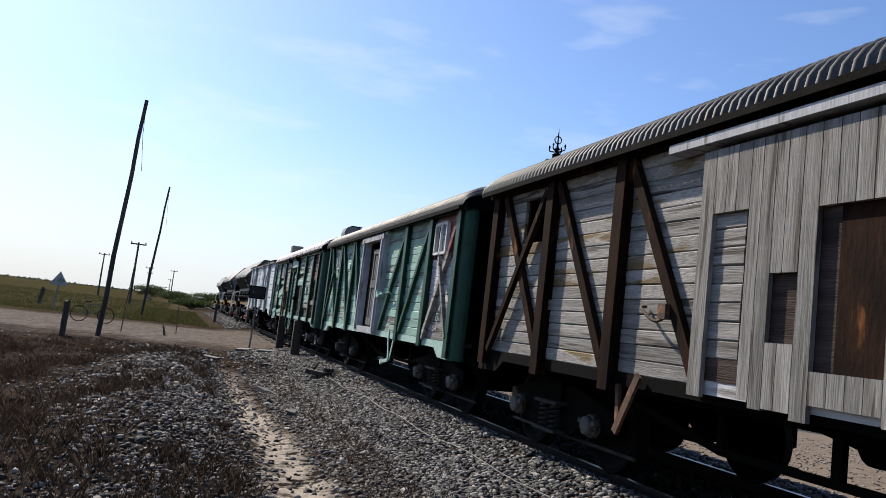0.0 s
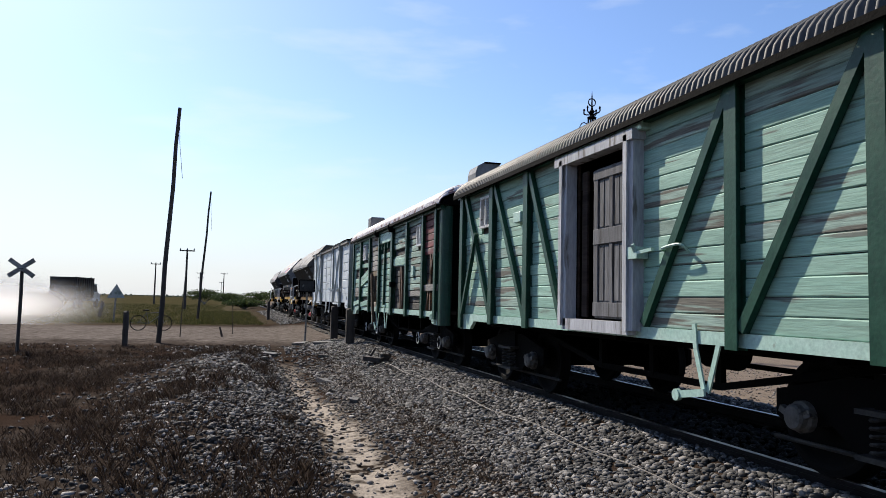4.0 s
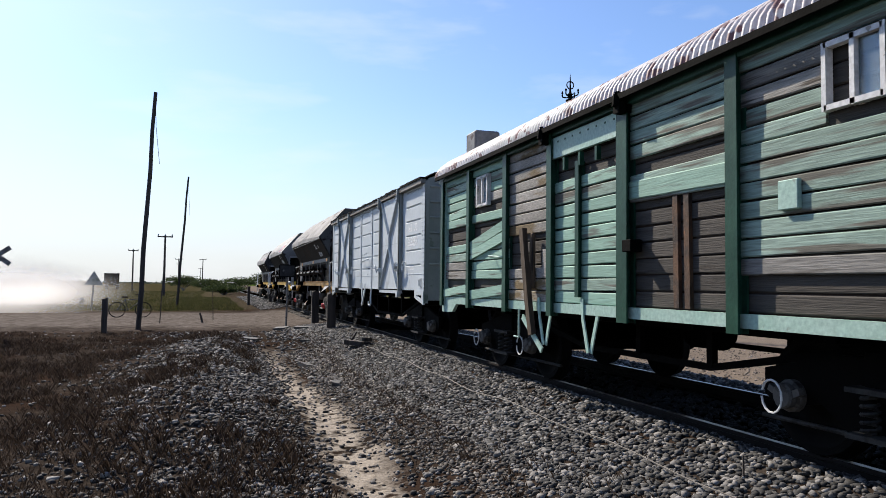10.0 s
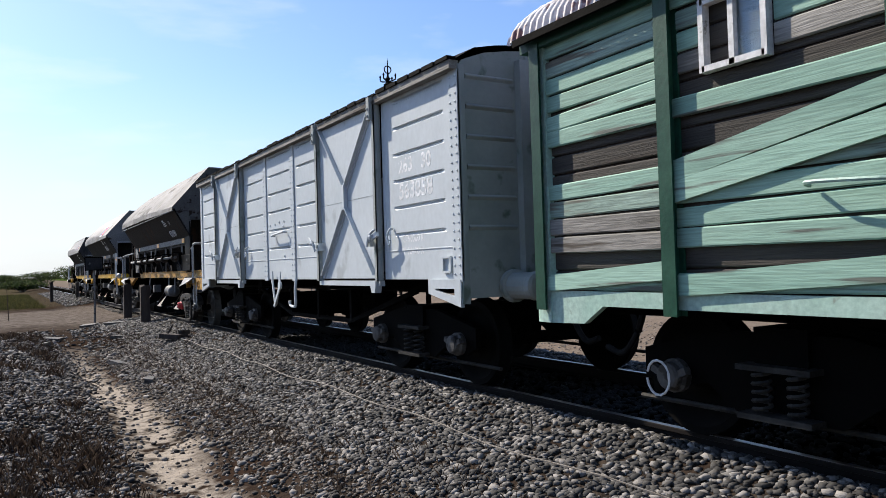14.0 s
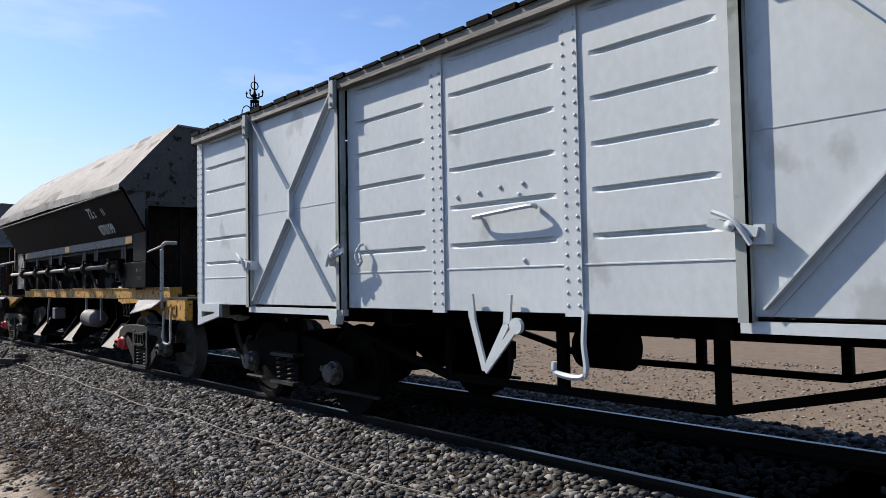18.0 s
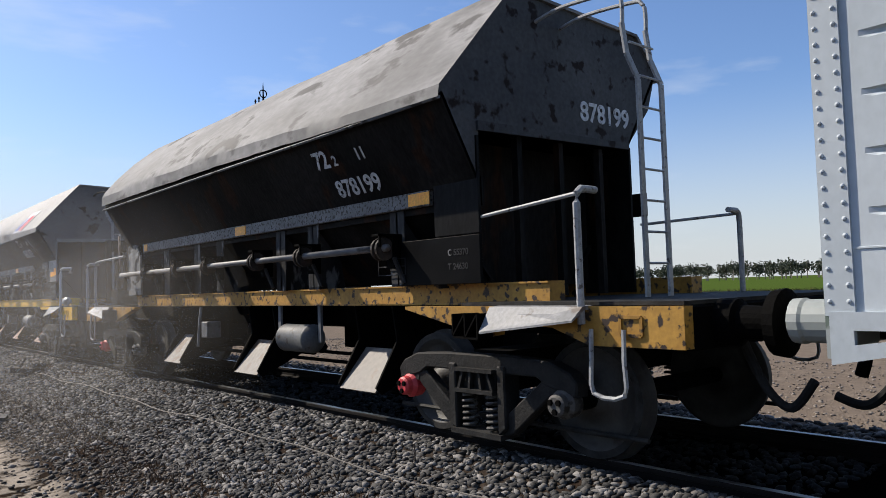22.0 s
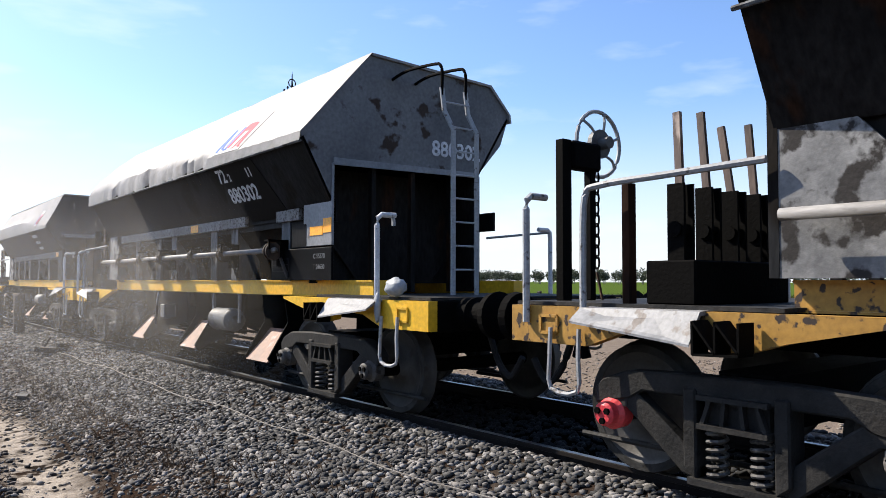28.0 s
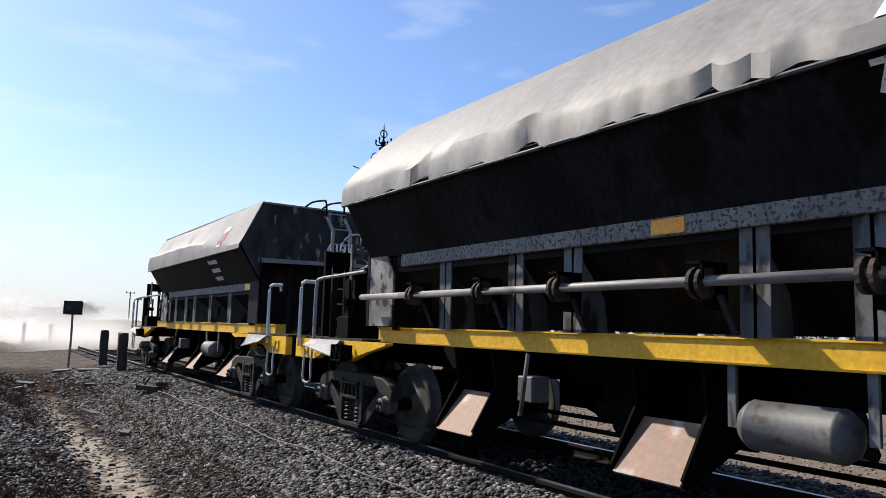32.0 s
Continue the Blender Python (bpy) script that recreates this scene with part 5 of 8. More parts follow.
def green_wagon():
    y0, y1 = 9.8, 19.6
    t, c = wagon("goods_van", y0, y1, "mint green timber goods van with dark green posts", "wagons of the train")
    rng = random.Random(3)
    f = lambda y: y - c
    rest_of_box(t, f(y0), f(y1), 3.0, M_GREEN, M_MINT_SMOOTH, M_MINT, hole=(f(14.05), f(15.36), 1.08, 2.82))
    posts = [10.0, 11.24, 12.56, 13.98, 15.45, 16.62, 17.93, 19.36]
    bays = [(10.0, 11.24), (11.24, 12.56), (12.56, 13.95), (15.47, 16.62), (16.62, 17.93), (17.93, 19.4)]
    for i, (a, b) in enumerate(bays):
        for za, zb in bands(1.045, 2.96, 14):
            mid = (za + zb) / 2
            mat = (M_RED_PL if mid > 2.32 else M_WHITE_PL if mid > 1.62 else M_WOOD_GREY) if i == 0 else (M_MINT_WORN if rng.random() < 0.2 else M_MINT)
            win = (10.55, 11.1, 2.33, 2.84) if i == 0 else (18.02, 18.52, 2.35, 2.84) if i == 5 else None
            if win and zb > win[2] + 0.03 and za < win[3] - 0.03:
                for p, q in ((a, win[0] - 0.02), (win[1] + 0.02, b)):
                    if q - p > 0.1:
                        side_plank(t, f(p), f(q), za, zb, mat, 0, rng=rng, gap=0.0045)
            else:
                side_plank(t, f(a), f(b), za, zb, mat, 0, rng=rng, gap=0.0045)
    for y in posts[:3] + posts[5:]:
        upright(t, f(y), 0.82 if y in (10.0, 19.36) else 0.92, 2.98, M_GREEN, 0.14)
    for ya, yb, ends in ((11.3, 12.48, M_GREEN), (12.62, 13.82, M_GREEN), (19.2, 18.02, M_GREEN), (17.84, 16.7, M_GREEN), (16.55, 15.6, M_GREEN)):
        brace(t, f(ya), 2.92, f(yb), 1.07, ends)
    brace(t, f(10.06), 2.9, f(10.35), 2.36, M_RED_PL)
    brace(t, f(10.35), 2.36, f(11.16), 1.05, M_WOOD_GREY)
    brace(t, f(10.68), 2.3, f(10.04), 1.1, M_WOOD_GREY, 0.05, -1.655)
    brace(t, f(18.62), 2.3, f(19.25), 1.05, M_GREEN, 0.06, -1.655)
    window(t, f(10.57), f(11.08), 2.36, 2.82)
    window(t, f(18.05), f(18.5), 2.38, 2.82)
    # the doorway: grey frame, one leaf ajar
    fr = bmesh.new()
    for y in (14.0, 15.42):
        box(fr, -1.7, -1.57, f(y) - 0.09, f(y) + 0.09, 1.0, 2.86)
        box(fr, -1.73, -1.7, f(y) - 0.02, f(y) + 0.05, 1.0, 2.86)
    box(fr, -1.73, -1.57, f(13.88), f(15.6), 2.8, 2.9)
    box(fr, -1.7, -1.57, f(14.0), f(15.42), 0.96, 1.08)
    part("door_frame", fr, M_FRAME, t, "pale grey painted door frame")
    d = part("door", block(-1.62, -1.6, f(14.08), f(14.8), 1.1, 2.66, 0.004), M_DOOR, t, "old dark panelled door slid half open")
    for y, w in ((14.08, 0.09), (14.4, 0.07), (14.71, 0.09)):
        part("stile", block(-1.64, -1.62, f(y), f(y + w), 1.12, 2.64, 0.004), M_FRAME if y < 14.2 else M_DOOR, d)
    for z, w in ((1.12, 0.14), (1.86, 0.16), (2.54, 0.1)):
        part("door_rail", block(-1.646, -1.62, f(14.08), f(14.8), z, z + w, 0.004), M_DOOR, d)
    for y in (14.19, 14.29, 14.49, 14.6):
        for lo, hi in ((1.28, 1.84), (2.04, 2.52)):
            part("panel_board", block(-1.628, -1.621, f(y), f(y + 0.085), lo, hi, 0.002), M_DOOR, d)
    part("leaning_board", block(-1.56, -1.53, f(15.1), f(15.22), 1.1, 2.7, 0.004), M_LINING, t)
    bm = bmesh.new()
    box(bm, -1.68, -1.57, f(13.8), f(15.7), 2.88, 2.97)
    part("door_runner", bm, M_MINT_SMOOTH, t)
    door_gear(t, f(13.95), 1.72, M_MINT_SMOOTH)
    bm = bmesh.new()
    tube(bm, arch([(-1.6, f(13.5), 1.72), (-1.68, f(13.45), 1.74), (-1.68, f(13.2), 1.76), (-1.6, f(13.18), 1.7)]), 0.013, 6)
    part("handrail", bm, M_MINT_SMOOTH, t)
    part("vent_box", block(-1.68, -1.59, f(16.75), f(17.0), 2.3, 2.44), M_MINT_SMOOTH, t)
    brake_vee(t, f(12.95), M_MINT_SMOOTH)
    for k, (s, z) in enumerate((("05  3  68", 1.48), ("608564", 1.18))):
        lettering(s, 0.12, on_side(-1.6, f(10.98), z), t, M_FRAME)
    bm = bmesh.new()
    for a, b in (((10.6, 1.34), (10.6, 1.44)), ((10.68, 1.34), (10.68, 1.44)), ((10.6, 1.34), (10.68, 1.34)), ((10.6, 1.44), (10.68, 1.44))):
        bar(bm, (-1.6, f(a[0]), a[1]), (-1.6, f(b[0]), b[1]), 0.016, 0.01)
    part("ticket_clip", bm, M_MINT_SMOOTH, t)
    curved_roof(t, f(y0) - 0.06, f(y1) + 0.06, 2.98, 3.44, 1.72, M_ROOF, 0.078, 0.02)
    underframe(t, f(y0), f(y1))
    for y in (11.55, 18.25):
        bogie_plate(t, f(y), 1.66, 4)


def brown_wagon():
    y0, y1 = -0.9, 8.95
    t, c = wagon("goods_van", y0, y1, "bare grey timber goods van with rusty brown posts and ochre lichen", "wagons of the train")
    rng = random.Random(8)
    f = lambda y: y - c
    rest_of_box(t, f(y0), f(y1), 3.0, M_BROWN, M_STEEL, M_WOOD_GREY, hole=(f(7.3), f(8.0), 2.29, 2.83))
    for a, b in ((-0.6, 0.7), (0.7, 2.0), (2.0, 3.3), (4.7, 5.88), (5.88, 7.22), (7.22, 8.62)):
        for za, zb in bands(1.045, 2.96, 15):
            mat = M_WOOD_OCHRE if rng.random() < (0.55 if za > 1.6 else 0.15) else M_WOOD_GREY
            if a > 7 and 2.3 < za < 2.75:
                side_plank(t, f(a), f(7.32), za, zb, mat, rng=rng, gap=0.0045)
                side_plank(t, f(7.98), f(b), za, zb, mat, rng=rng, gap=0.0045)
            else:
                side_plank(t, f(a), f(b), za, zb, mat, 0, rng=rng, gap=0.0045)
    for y in (-0.55, 0.7, 2.0, 5.88, 7.22, 8.64):
        upright(t, f(y), 0.88, 2.98, M_BROWN, 0.15, 0.1)
    for ya, yb in ((8.46, 7.28), (7.12, 5.98), (5.78, 4.72), (-0.5, 0.6), (0.8, 1.9), (2.1, 3.2)):
        brace(t, f(ya), 2.92, f(yb), 1.07, M_BROWN, 0.1)
    brace(t, f(7.32), 2.86, f(8.5), 1.05, M_BROWN, 0.07, -1.655)
    # sliding door of upright boards, patched and broken
    bm = bmesh.new()
    box(bm, -1.76, -1.6, f(2.2), f(5.1), 2.83, 2.9)
    part("door_rail", bm, M_FRAME, t, "pale steel door rail")
    y = 4.72
    k = 0
    d = part("door", block(-1.66, -1.63, f(3.3), f(4.7), 1.1, 2.7, 0), M_LINING, t, "old sliding door of upright grey boards")
    while y > 2.25:
        w = rng.uniform(0.1, 0.15)
        top, low = 2.78, 0.96 + rng.uniform(-0.03, 0.06)
        if 4.32 < y < 4.6:
            low = 2.3
        if k == 0:
            low = 0.98
        if 3.25 < y < 3.65:
            segs = ((1.05, 1.25), (2.25, 2.78))
        elif 3.8 < y < 4.0:
            segs = ((0.98, 1.4), (1.85, 2.78))
        else:
            segs = ((low, top),)
        for lo, hi in segs:
            bm = bmesh.new()
            box(bm, -1.71 + 0, -1.672, f(y - w + 0.006), f(y), lo, hi)
            part("board", bm, M_WOOD_UP, d)
        y -= w
        k += 1
    part("dark_panel", block(-1.665, -1.66, f(2.3), f(3.5), 1.2, 2.3, 0), M_BROWN, d, "dark red-brown panel")
    part("lower_planks", block(-1.655, -1.63, f(2.3), f(4.72), 1.0, 1.25, 0), M_WHITE_PL, d)
    for za, zb in bands(1.26, 2.32, 8):
        side_plank(d, f(4.28), f(4.64), za, zb, M_WOOD_GREY, x=-1.668, thick=0.006, rng=rng, gap=0.006)
    bm = bmesh.new()
    tube(bm, arch([(-1.6, f(5.45), 1.62), (-1.68, f(5.4), 1.6), (-1.68, f(5.2), 1.5), (-1.6, f(5.1), 1.58)]), 0.014, 6)
    box(bm, -1.70, -1.6, f(5.06), f(5.16), 1.52, 1.64)
    part("latch", bm, M_RUST, t)
    bm = bmesh.new()
    bar(bm, (-1.66, f(5.38), 1.05), (-1.66, f(5.66), 0.55), 0.07, 0.03)
    bar(bm, (-1.62, f(5.72), 0.95), (-1.62, f(5.68), 0.55), 0.05, 0.03)
    part("brake_lever", bm, M_RUST, t, "rusty brake lever")
    curved_roof(t, f(y0) - 0.06, f(y1) + 0.06, 3.0, 3.46, 1.76, M_ROOF, 0.085, 0.021)
    underframe(t, f(y0), f(y1))
    for y in (7.6, 0.45):
        bogie_plate(t, f(y), 1.66, 4)


def patched_wagon():
    y0, y1 = 20.6, 30.6
    t, c = wagon("goods_van", y0, y1, "patched mint green goods van with broken planks and flaking pink roof", "wagons of the train")
    rng = random.Random(12)
    f = lambda y: y - c
    rest_of_box(t, f(y0), f(y1), 2.98, M_GREEN, M_MINT_SMOOTH, M_MINT_WORN, 1.0, M_MINT_SMOOTH)
    for za, zb in bands(1.05, 2.95, 13):
        side_plank(t, f(20.9), f(30.4), za, zb, M_LINING_GREY, 0, x=-1.56, rng=rng)
    Z = bands(1.045, 2.95, 14)
    # each bay: ends, window, rows left open, paint
    spec = [
        (20.9, 21.93, None, set(range(0, 8)), M_RED_PL, 0.0),
        (21.93, 23.33, (22.07, 22.5, 2.37, 2.77), {0, 1}, M_MINT_WORN, 0.35),
        (23.33, 24.8, None, {0, 1, 2, 3, 4, 5, 6, 9}, M_MINT_WORN, 0.5),
        (24.85, 26.36, None, {10, 11}, M_MINT, 0.3),
        (26.4, 27.68, None, {3, 4, 5}, M_WOOD_OCHRE, 0.9),
        (27.68, 29.12, (28.42, 28.84, 2.38, 2.78), {1, 6, 7, 9}, M_MINT, 0.3),
        (29.12, 30.38, None, {1, 6, 7}, M_MINT, 0.25),
    ]
    for i, (a, b, win, gone, mat, worn) in enumerate(spec):
        for k, (za, zb) in enumerate(Z):
            if k in gone:
                continue
            m = mat if rng.random() > worn or mat in (M_RED_PL, M_WOOD_OCHRE) else (M_WOOD_GREY if rng.random() < 0.25 else M_MINT_WORN)
            tilt = rng.uniform(-0.012, 0.012)
            if i == 6 and k in (1, 6, 9):
                tilt = -0.05
            if win and zb > win[2] + 0.03 and za < win[3] - 0.03:
                for p, q in ((a, win[0] - 0.03), (win[1] + 0.03, b)):
                    if q - p > 0.08:
                        side_plank(t, f(p), f(q), za, zb, m, 0, rng=rng)
            else:
                side_plank(t, f(a), f(b), za, zb, m, tilt, x=-1.6, rng=rng)
        if win:
            window(t, f(win[0]), f(win[1]), win[2], win[3])
    side_plank(t, f(20.92), f(21.93), 1.42, 1.56, M_WOOD_GREY, 0, x=-1.62, rng=rng)
    # sprung planks hanging by one end
    for za, zb in ((1.80, 2.05), (1.67, 1.90), (1.09, 1.19)):
        bm = bmesh.new()
        bar(bm, (-1.625, f(29.1), za), (-1.615, f(27.72), zb), 0.13, 0.03)
        part("plank", bm, M_MINT, t)
    bm = bmesh.new()
    bar(bm, (-1.62, f(30.36), 1.1), (-1.62, f(29.16), 1.19), 0.12, 0.03)
    part("plank", bm, M_MINT, t)
    side_plank(t, f(23.35), f(24.8), 2.02, 2.2, M_MINT, 0.02, x=-1.62, rng=rng)
    for y, w, m in ((21.93, 0.13, M_GREEN), (23.33, 0.13, M_GREEN), (24.84, 0.18, M_GREEN), (26.38, 0.12, M_GREEN), (27.7, 0.12, M_GREEN), (29.12, 0.11, M_GREEN), (30.4, 0.11, M_GREEN), (20.98, 0.12, M_GREEN)):
        upright(t, f(y), 0.9, 2.96, m, w)
    upright(t, f(25.75), 1.12, 2.55, M_GREEN, 0.08, 0.06)
    for a, b in ((21.5, 21.52), (24.1, 24.12), (23.95, 23.97), (21.8, 21.35)):
        bm = bmesh.new()
        bar(bm, (-1.58, f(a), 1.06), (-1.58, f(b), 2.15), 0.07, 0.035)
        part("inner_strut", bm, M_RUST, t, "exposed rusty inner strut")
    d = part("door_header", block(-1.64, -1.6, f(24.95), f(26.4), 2.66, 2.9, 0.006), M_MINT_SMOOTH, t, "mint steel header plate over the door")
    for k in range(9):
        part("bolt", block(-1.645, -1.64, f(25.0 + k * 0.17), f(25.02 + k * 0.17), 2.83, 2.85, 0), M_GREEN, d)
    for y in (25.35, 25.7, 26.05):
        part("strap", block(-1.65, -1.6, f(y) - 0.02, f(y) + 0.02, 2.5, 2.64, 0), M_GREEN, d)
    for y in (24.8, 26.43):
        bm = bmesh.new()
        box(bm, -1.75, -1.62, f(y) - 0.05, f(y) + 0.05, 2.84, 2.98)
        tube(bm, arch([(-1.66, f(y), 2.98), (-1.74, f(y), 3.02), (-1.76, f(y), 2.9)]), 0.03, 6)
        part("door_roller", bm, M_STEEL, t)
    part("door_stop", block(-1.72, -1.6, f(24.6), f(24.75), 1.55, 1.66, 0.006), M_STEEL, t)
    # a loose beam leaning on the sill
    bm = bmesh.new()
    pts = [(-1.70, f(27.02), 1.92), (-1.70, f(26.93), 1.45), (-1.69, f(26.87), 1.05), (-1.67, f(26.80), 0.66)]
    for p, q in zip(pts, pts[1:]):
        bar(bm, p, q, 0.1, 0.06)
    part("loose_beam", bm, M_BEAM, t, "loose dark brown timber beam propped against the side")
    part("beam_stub", block(-1.66, -1.61, f(26.84), f(26.92), 1.2, 1.86, 0.01), M_BEAM, t)
    part("inner_board", block(-1.6, -1.58, f(26.5), f(26.68), 1.42, 1.66, 0.004), M_WOOD_OCHRE, t)
    part("plaque", block(-1.635, -1.6, f(20.98), f(21.2), 0.83, 0.96, 0.006), M_MINT_SMOOTH, t)
    bm = bmesh.new()
    for k in range(4):
        box(bm, -1.638, -1.634, f(21.0), f(21.18), 0.855 + k * 0.025, 0.865 + k * 0.025)
    part("cast_line", bm, M_GREEN, t, "illegible cast lines of the plaque")
    bm = bmesh.new()
    for p, q in (((21.3, 0.9), (21.3, 0.99)), ((21.37, 0.9), (21.37, 0.99)), ((21.3, 0.9), (21.37, 0.9)), ((21.3, 0.99), (21.37, 0.99))):
        bar(bm, (-1.62, f(p[0]), p[1]), (-1.62, f(q[0]), q[1]), 0.014, 0.012)
    part("ticket_clip", bm, M_MINT_SMOOTH, t)
    part("clip_plate", block(-1.64, -1.6, f(22.72), f(22.9), 1.76, 1.96, 0.006), M_MINT_SMOOTH, t)
    bm = bmesh.new()
    tube(bm, arch([(-1.62, f(28.2), 1.62), (-1.7, f(28.15), 1.63), (-1.7, f(27.8), 1.61), (-1.62, f(27.75), 1.6)]), 0.012, 6)
    part("handrail", bm, M_MINT_SMOOTH, t)
    for y in (26.6, 25.55):
        brake_vee(t, f(y), M_MINT_SMOOTH, False)
    bm = bmesh.new()
    bar(bm, (-1.66, f(27.1), 0.86), (-1.66, f(26.55), 0.5), 0.07, 0.02)
    tube(bm, [(-1.62, f(27.3), 0.95), (-1.62, f(27.3), 0.6), (-1.62, f(27.45), 0.6)], 0.015, 6)
    part("brake_lever", bm, M_MINT_SMOOTH, t, "mint brake lever")
    curved_roof(t, f(y0) - 0.06, f(y1) + 0.06, 3.01, 3.5, 1.72, M_ROOF_PINK, 0.08, 0.02)
    part("roof_vent", block(-1.22, -0.78, f(30.05), f(30.5), 2.95, 3.78, 0.03), M_VENT, t, "grey sheet-metal vent box at the roof end")
    underframe(t, f(y0), f(y1))
    for y in (22.45, 28.7):
        bogie_plate(t, f(y), 1.66, 4)
    for y in (21.62, 23.29, 27.87, 29.53):
        bm = bmesh.new()
        tube(bm, [(-1.36, f(y) + 0.1 * math.cos(a), R_WHEEL + 0.12 * math.sin(a)) for a in np.linspace(0.3, 6.2, 15)], 0.009, 5)
        part("cover_ring", bm, M_WHITE, t, "white hoop on the axlebox")


green_wagon()
brown_wagon()
patched_wagon()


def vent_on_green():
    t = WAGONS[0][0]
    bm = bmesh.new()
    prism(bm, [(-1.28, 2.95), (-1.28, 3.48), (-1.24, 3.6), (-1.14, 3.65), (-0.84, 3.65), (-0.84, 2.95)], 5.12, 5.56, lambda p, q, u: (p, u, q))
    bmesh.ops.recalc_face_normals(bm, faces=bm.faces[:])
    v = part("roof_vent", bm, M_VENT, t, "rounded sheet-metal vent cowl at the roof end")
    part("vent_cap", block(-1.12, -0.82, 5.09, 5.59, 3.652, 3.675, 0.006), M_STEEL, v)


vent_on_green()


def rivet_mesh():
    bm = bmesh.new()
    lathe(bm, [(0, 0.013), (0.006, 0.010), (0.010, 0.0)], 6, (-1, 0, 0))
    me = bpy.data.meshes.new("rivet")
    bm.to_mesh(me)
    bm.free()
    return me


RIVET = rivet_mesh()


def grey_wagon():
    y0, y1 = 31.63, 42.0
    t, c = wagon("steel_van", y0, y1, "light grey painted steel goods van with ribbed panels and cross-braced doors", "wagons of the train")
    f = lambda y: y - c
    lo, hi = 1.13, 3.13
    part("side_panel", block(1.56, 1.59, f(y0) + 0.02, f(y1) - 0.02, lo, hi, 0), M_GREYP, t)
    # panels pressed with tapering grooves between the cover strips and doors
    bays = [(31.77, 33.24), (35.11, 36.13), (36.27, 37.43), (37.57, 38.73), (40.58, 41.86)]
    gaps = [(31.9, 32.98), (35.2, 36.05), (36.33, 37.37), (37.65, 38.62), (40.68, 41.78)]
    for (a, b), (ga, gb) in zip(bays, gaps):
        ys = [a, ga, ga + 0.05, ga + 0.1, gb - 0.1, gb - 0.05, gb, b]
        cut = [0, 0, 0.5, 1, 1, 0.5, 0, 0]
        zs, deep = [lo, lo + 0.300, lo + 0.302, lo + 0.310, lo + 0.312], [0, 0, -0.006, -0.006, 0]
        for k in range(6):
            z = lo + 0.46 + k * 0.284
            zs += [z - 0.006, z + 0.012, z + 0.03, z + 0.038]
            deep += [0, 1, 1, 0]
        zs.append(hi)
        deep.append(0)
        vs, fs = [], []
        w = len(ys)
        for z, dz in zip(zs, deep):
            for y, dy in zip(ys, cut):
                d = 0.030 * dz * dy if dz > 0 else dz
                squeeze = 0.0 if dz <= 0 else 0.008 * (1 - dy)
                bow = 0.004 * noise.noise(Vector((y * 1.1, z * 1.3, 2.0)))
                vs.append((-1.59 + d + bow, f(y), z - squeeze * 0.5))
        for r in range(len(zs) - 1):
            for q in range(w - 1):
                fs.append((r * w + q, (r + 1) * w + q, (r + 1) * w + q + 1, r * w + q + 1))
        me = bpy.data.meshes.new("pressed_panel")
        me.from_pydata(vs, [], fs)
        part_mesh("pressed_panel", me, M_GREYP, t, "grey steel panel with pressed grooves")
    for y, w in ((31.70, 0.075), (36.2, 0.07), (37.5, 0.07), (41.93, 0.07)):
        bm = bmesh.new()
        box(bm, -1.606, -1.58, f(y) - w, f(y) + w, lo - 0.02, hi - 0.05)
        p = part("cover_strip", bm, M_GREYP, t)
        for k in range(24):
            for d in (-0.045, 0.045):
                rv = part_mesh("rivet", RIVET, M_GREYP, p)
                rv.location = (-1.606, f(y) + d, lo + 0.05 + k * 0.08)
    for a, b in ((33.3, 35.06), (38.78, 40.53)):
        d = part("door", block(-1.622, -1.575, f(a), f(b), lo + 0.01, hi - 0.06, 0.004), M_GREYP, t, "flat grey steel door with crossed braces")
        m, zm = f((a + b) / 2), (lo + hi) / 2
        part("door_seam", block(-1.625, -1.6, f(a) + 0.05, f(b) - 0.05, zm - 0.05, zm - 0.046, 0), M_GREYD, d)
        for sy in (-1, 1):
            for sz in (-1, 1):
                bm = bmesh.new()
                pa, pb = (-1.65, m + sy * 0.02, zm + sz * 0.13), (-1.65, m + sy * ((b - a) / 2 - 0.1), zm + sz * 0.95)
                bar(bm, pa, pb, 0.012, 0.055)
                bar(bm, (-1.627, pa[1], pa[2] - 0.025), (-1.627, pb[1], pb[2] - 0.025), 0.05, 0.01)
                part("cross_brace", bm, M_GREYP, d)
        bm = bmesh.new()
        bar(bm, (-1.65, m, zm - 0.15), (-1.65, m, zm + 0.15), 0.05, 0.05)
        part("brace_knot", bm, M_GREYP, d)
        for y, w in ((f(a), 0.03), (f(b), 0.035)):
            bm = bmesh.new()
            box(bm, -1.675, -1.6, y - w, y - w + 0.012, lo - 0.02, hi - 0.04)
            box(bm, -1.675, -1.663, y - w, y + w, lo - 0.02, hi - 0.04)
            part("door_edge", bm, M_GREYD, d, "steel angle along the door's edge")
        for y in (f(a) + 0.02, f(b) - 0.02):
            bm = bmesh.new()
            box(bm, -1.72, -1.68, y - 0.035, y + 0.035, hi - 0.22, hi + 0.03)
            box(bm, -1.70, -1.62, y - 0.05, y + 0.05, hi - 0.02, hi + 0.05)
            for z in (hi - 0.18, hi - 0.1):
                lathe(bm, [(0, 0.018), (0.014, 0.014), (0.016, 0.0)], 8, (-1, 0, 0), (-1.72, y, z))
            part("hanger", bm, M_GREYD, d, "door hanger strap with bolts")
        bm = bmesh.new()
        box(bm, -1.64, -1.58, f(a) - 0.02, f(b) + 0.04, lo - 0.075, lo - 0.015)
        part("door_track", bm, M_GREYP, d)
        bm = bmesh.new()
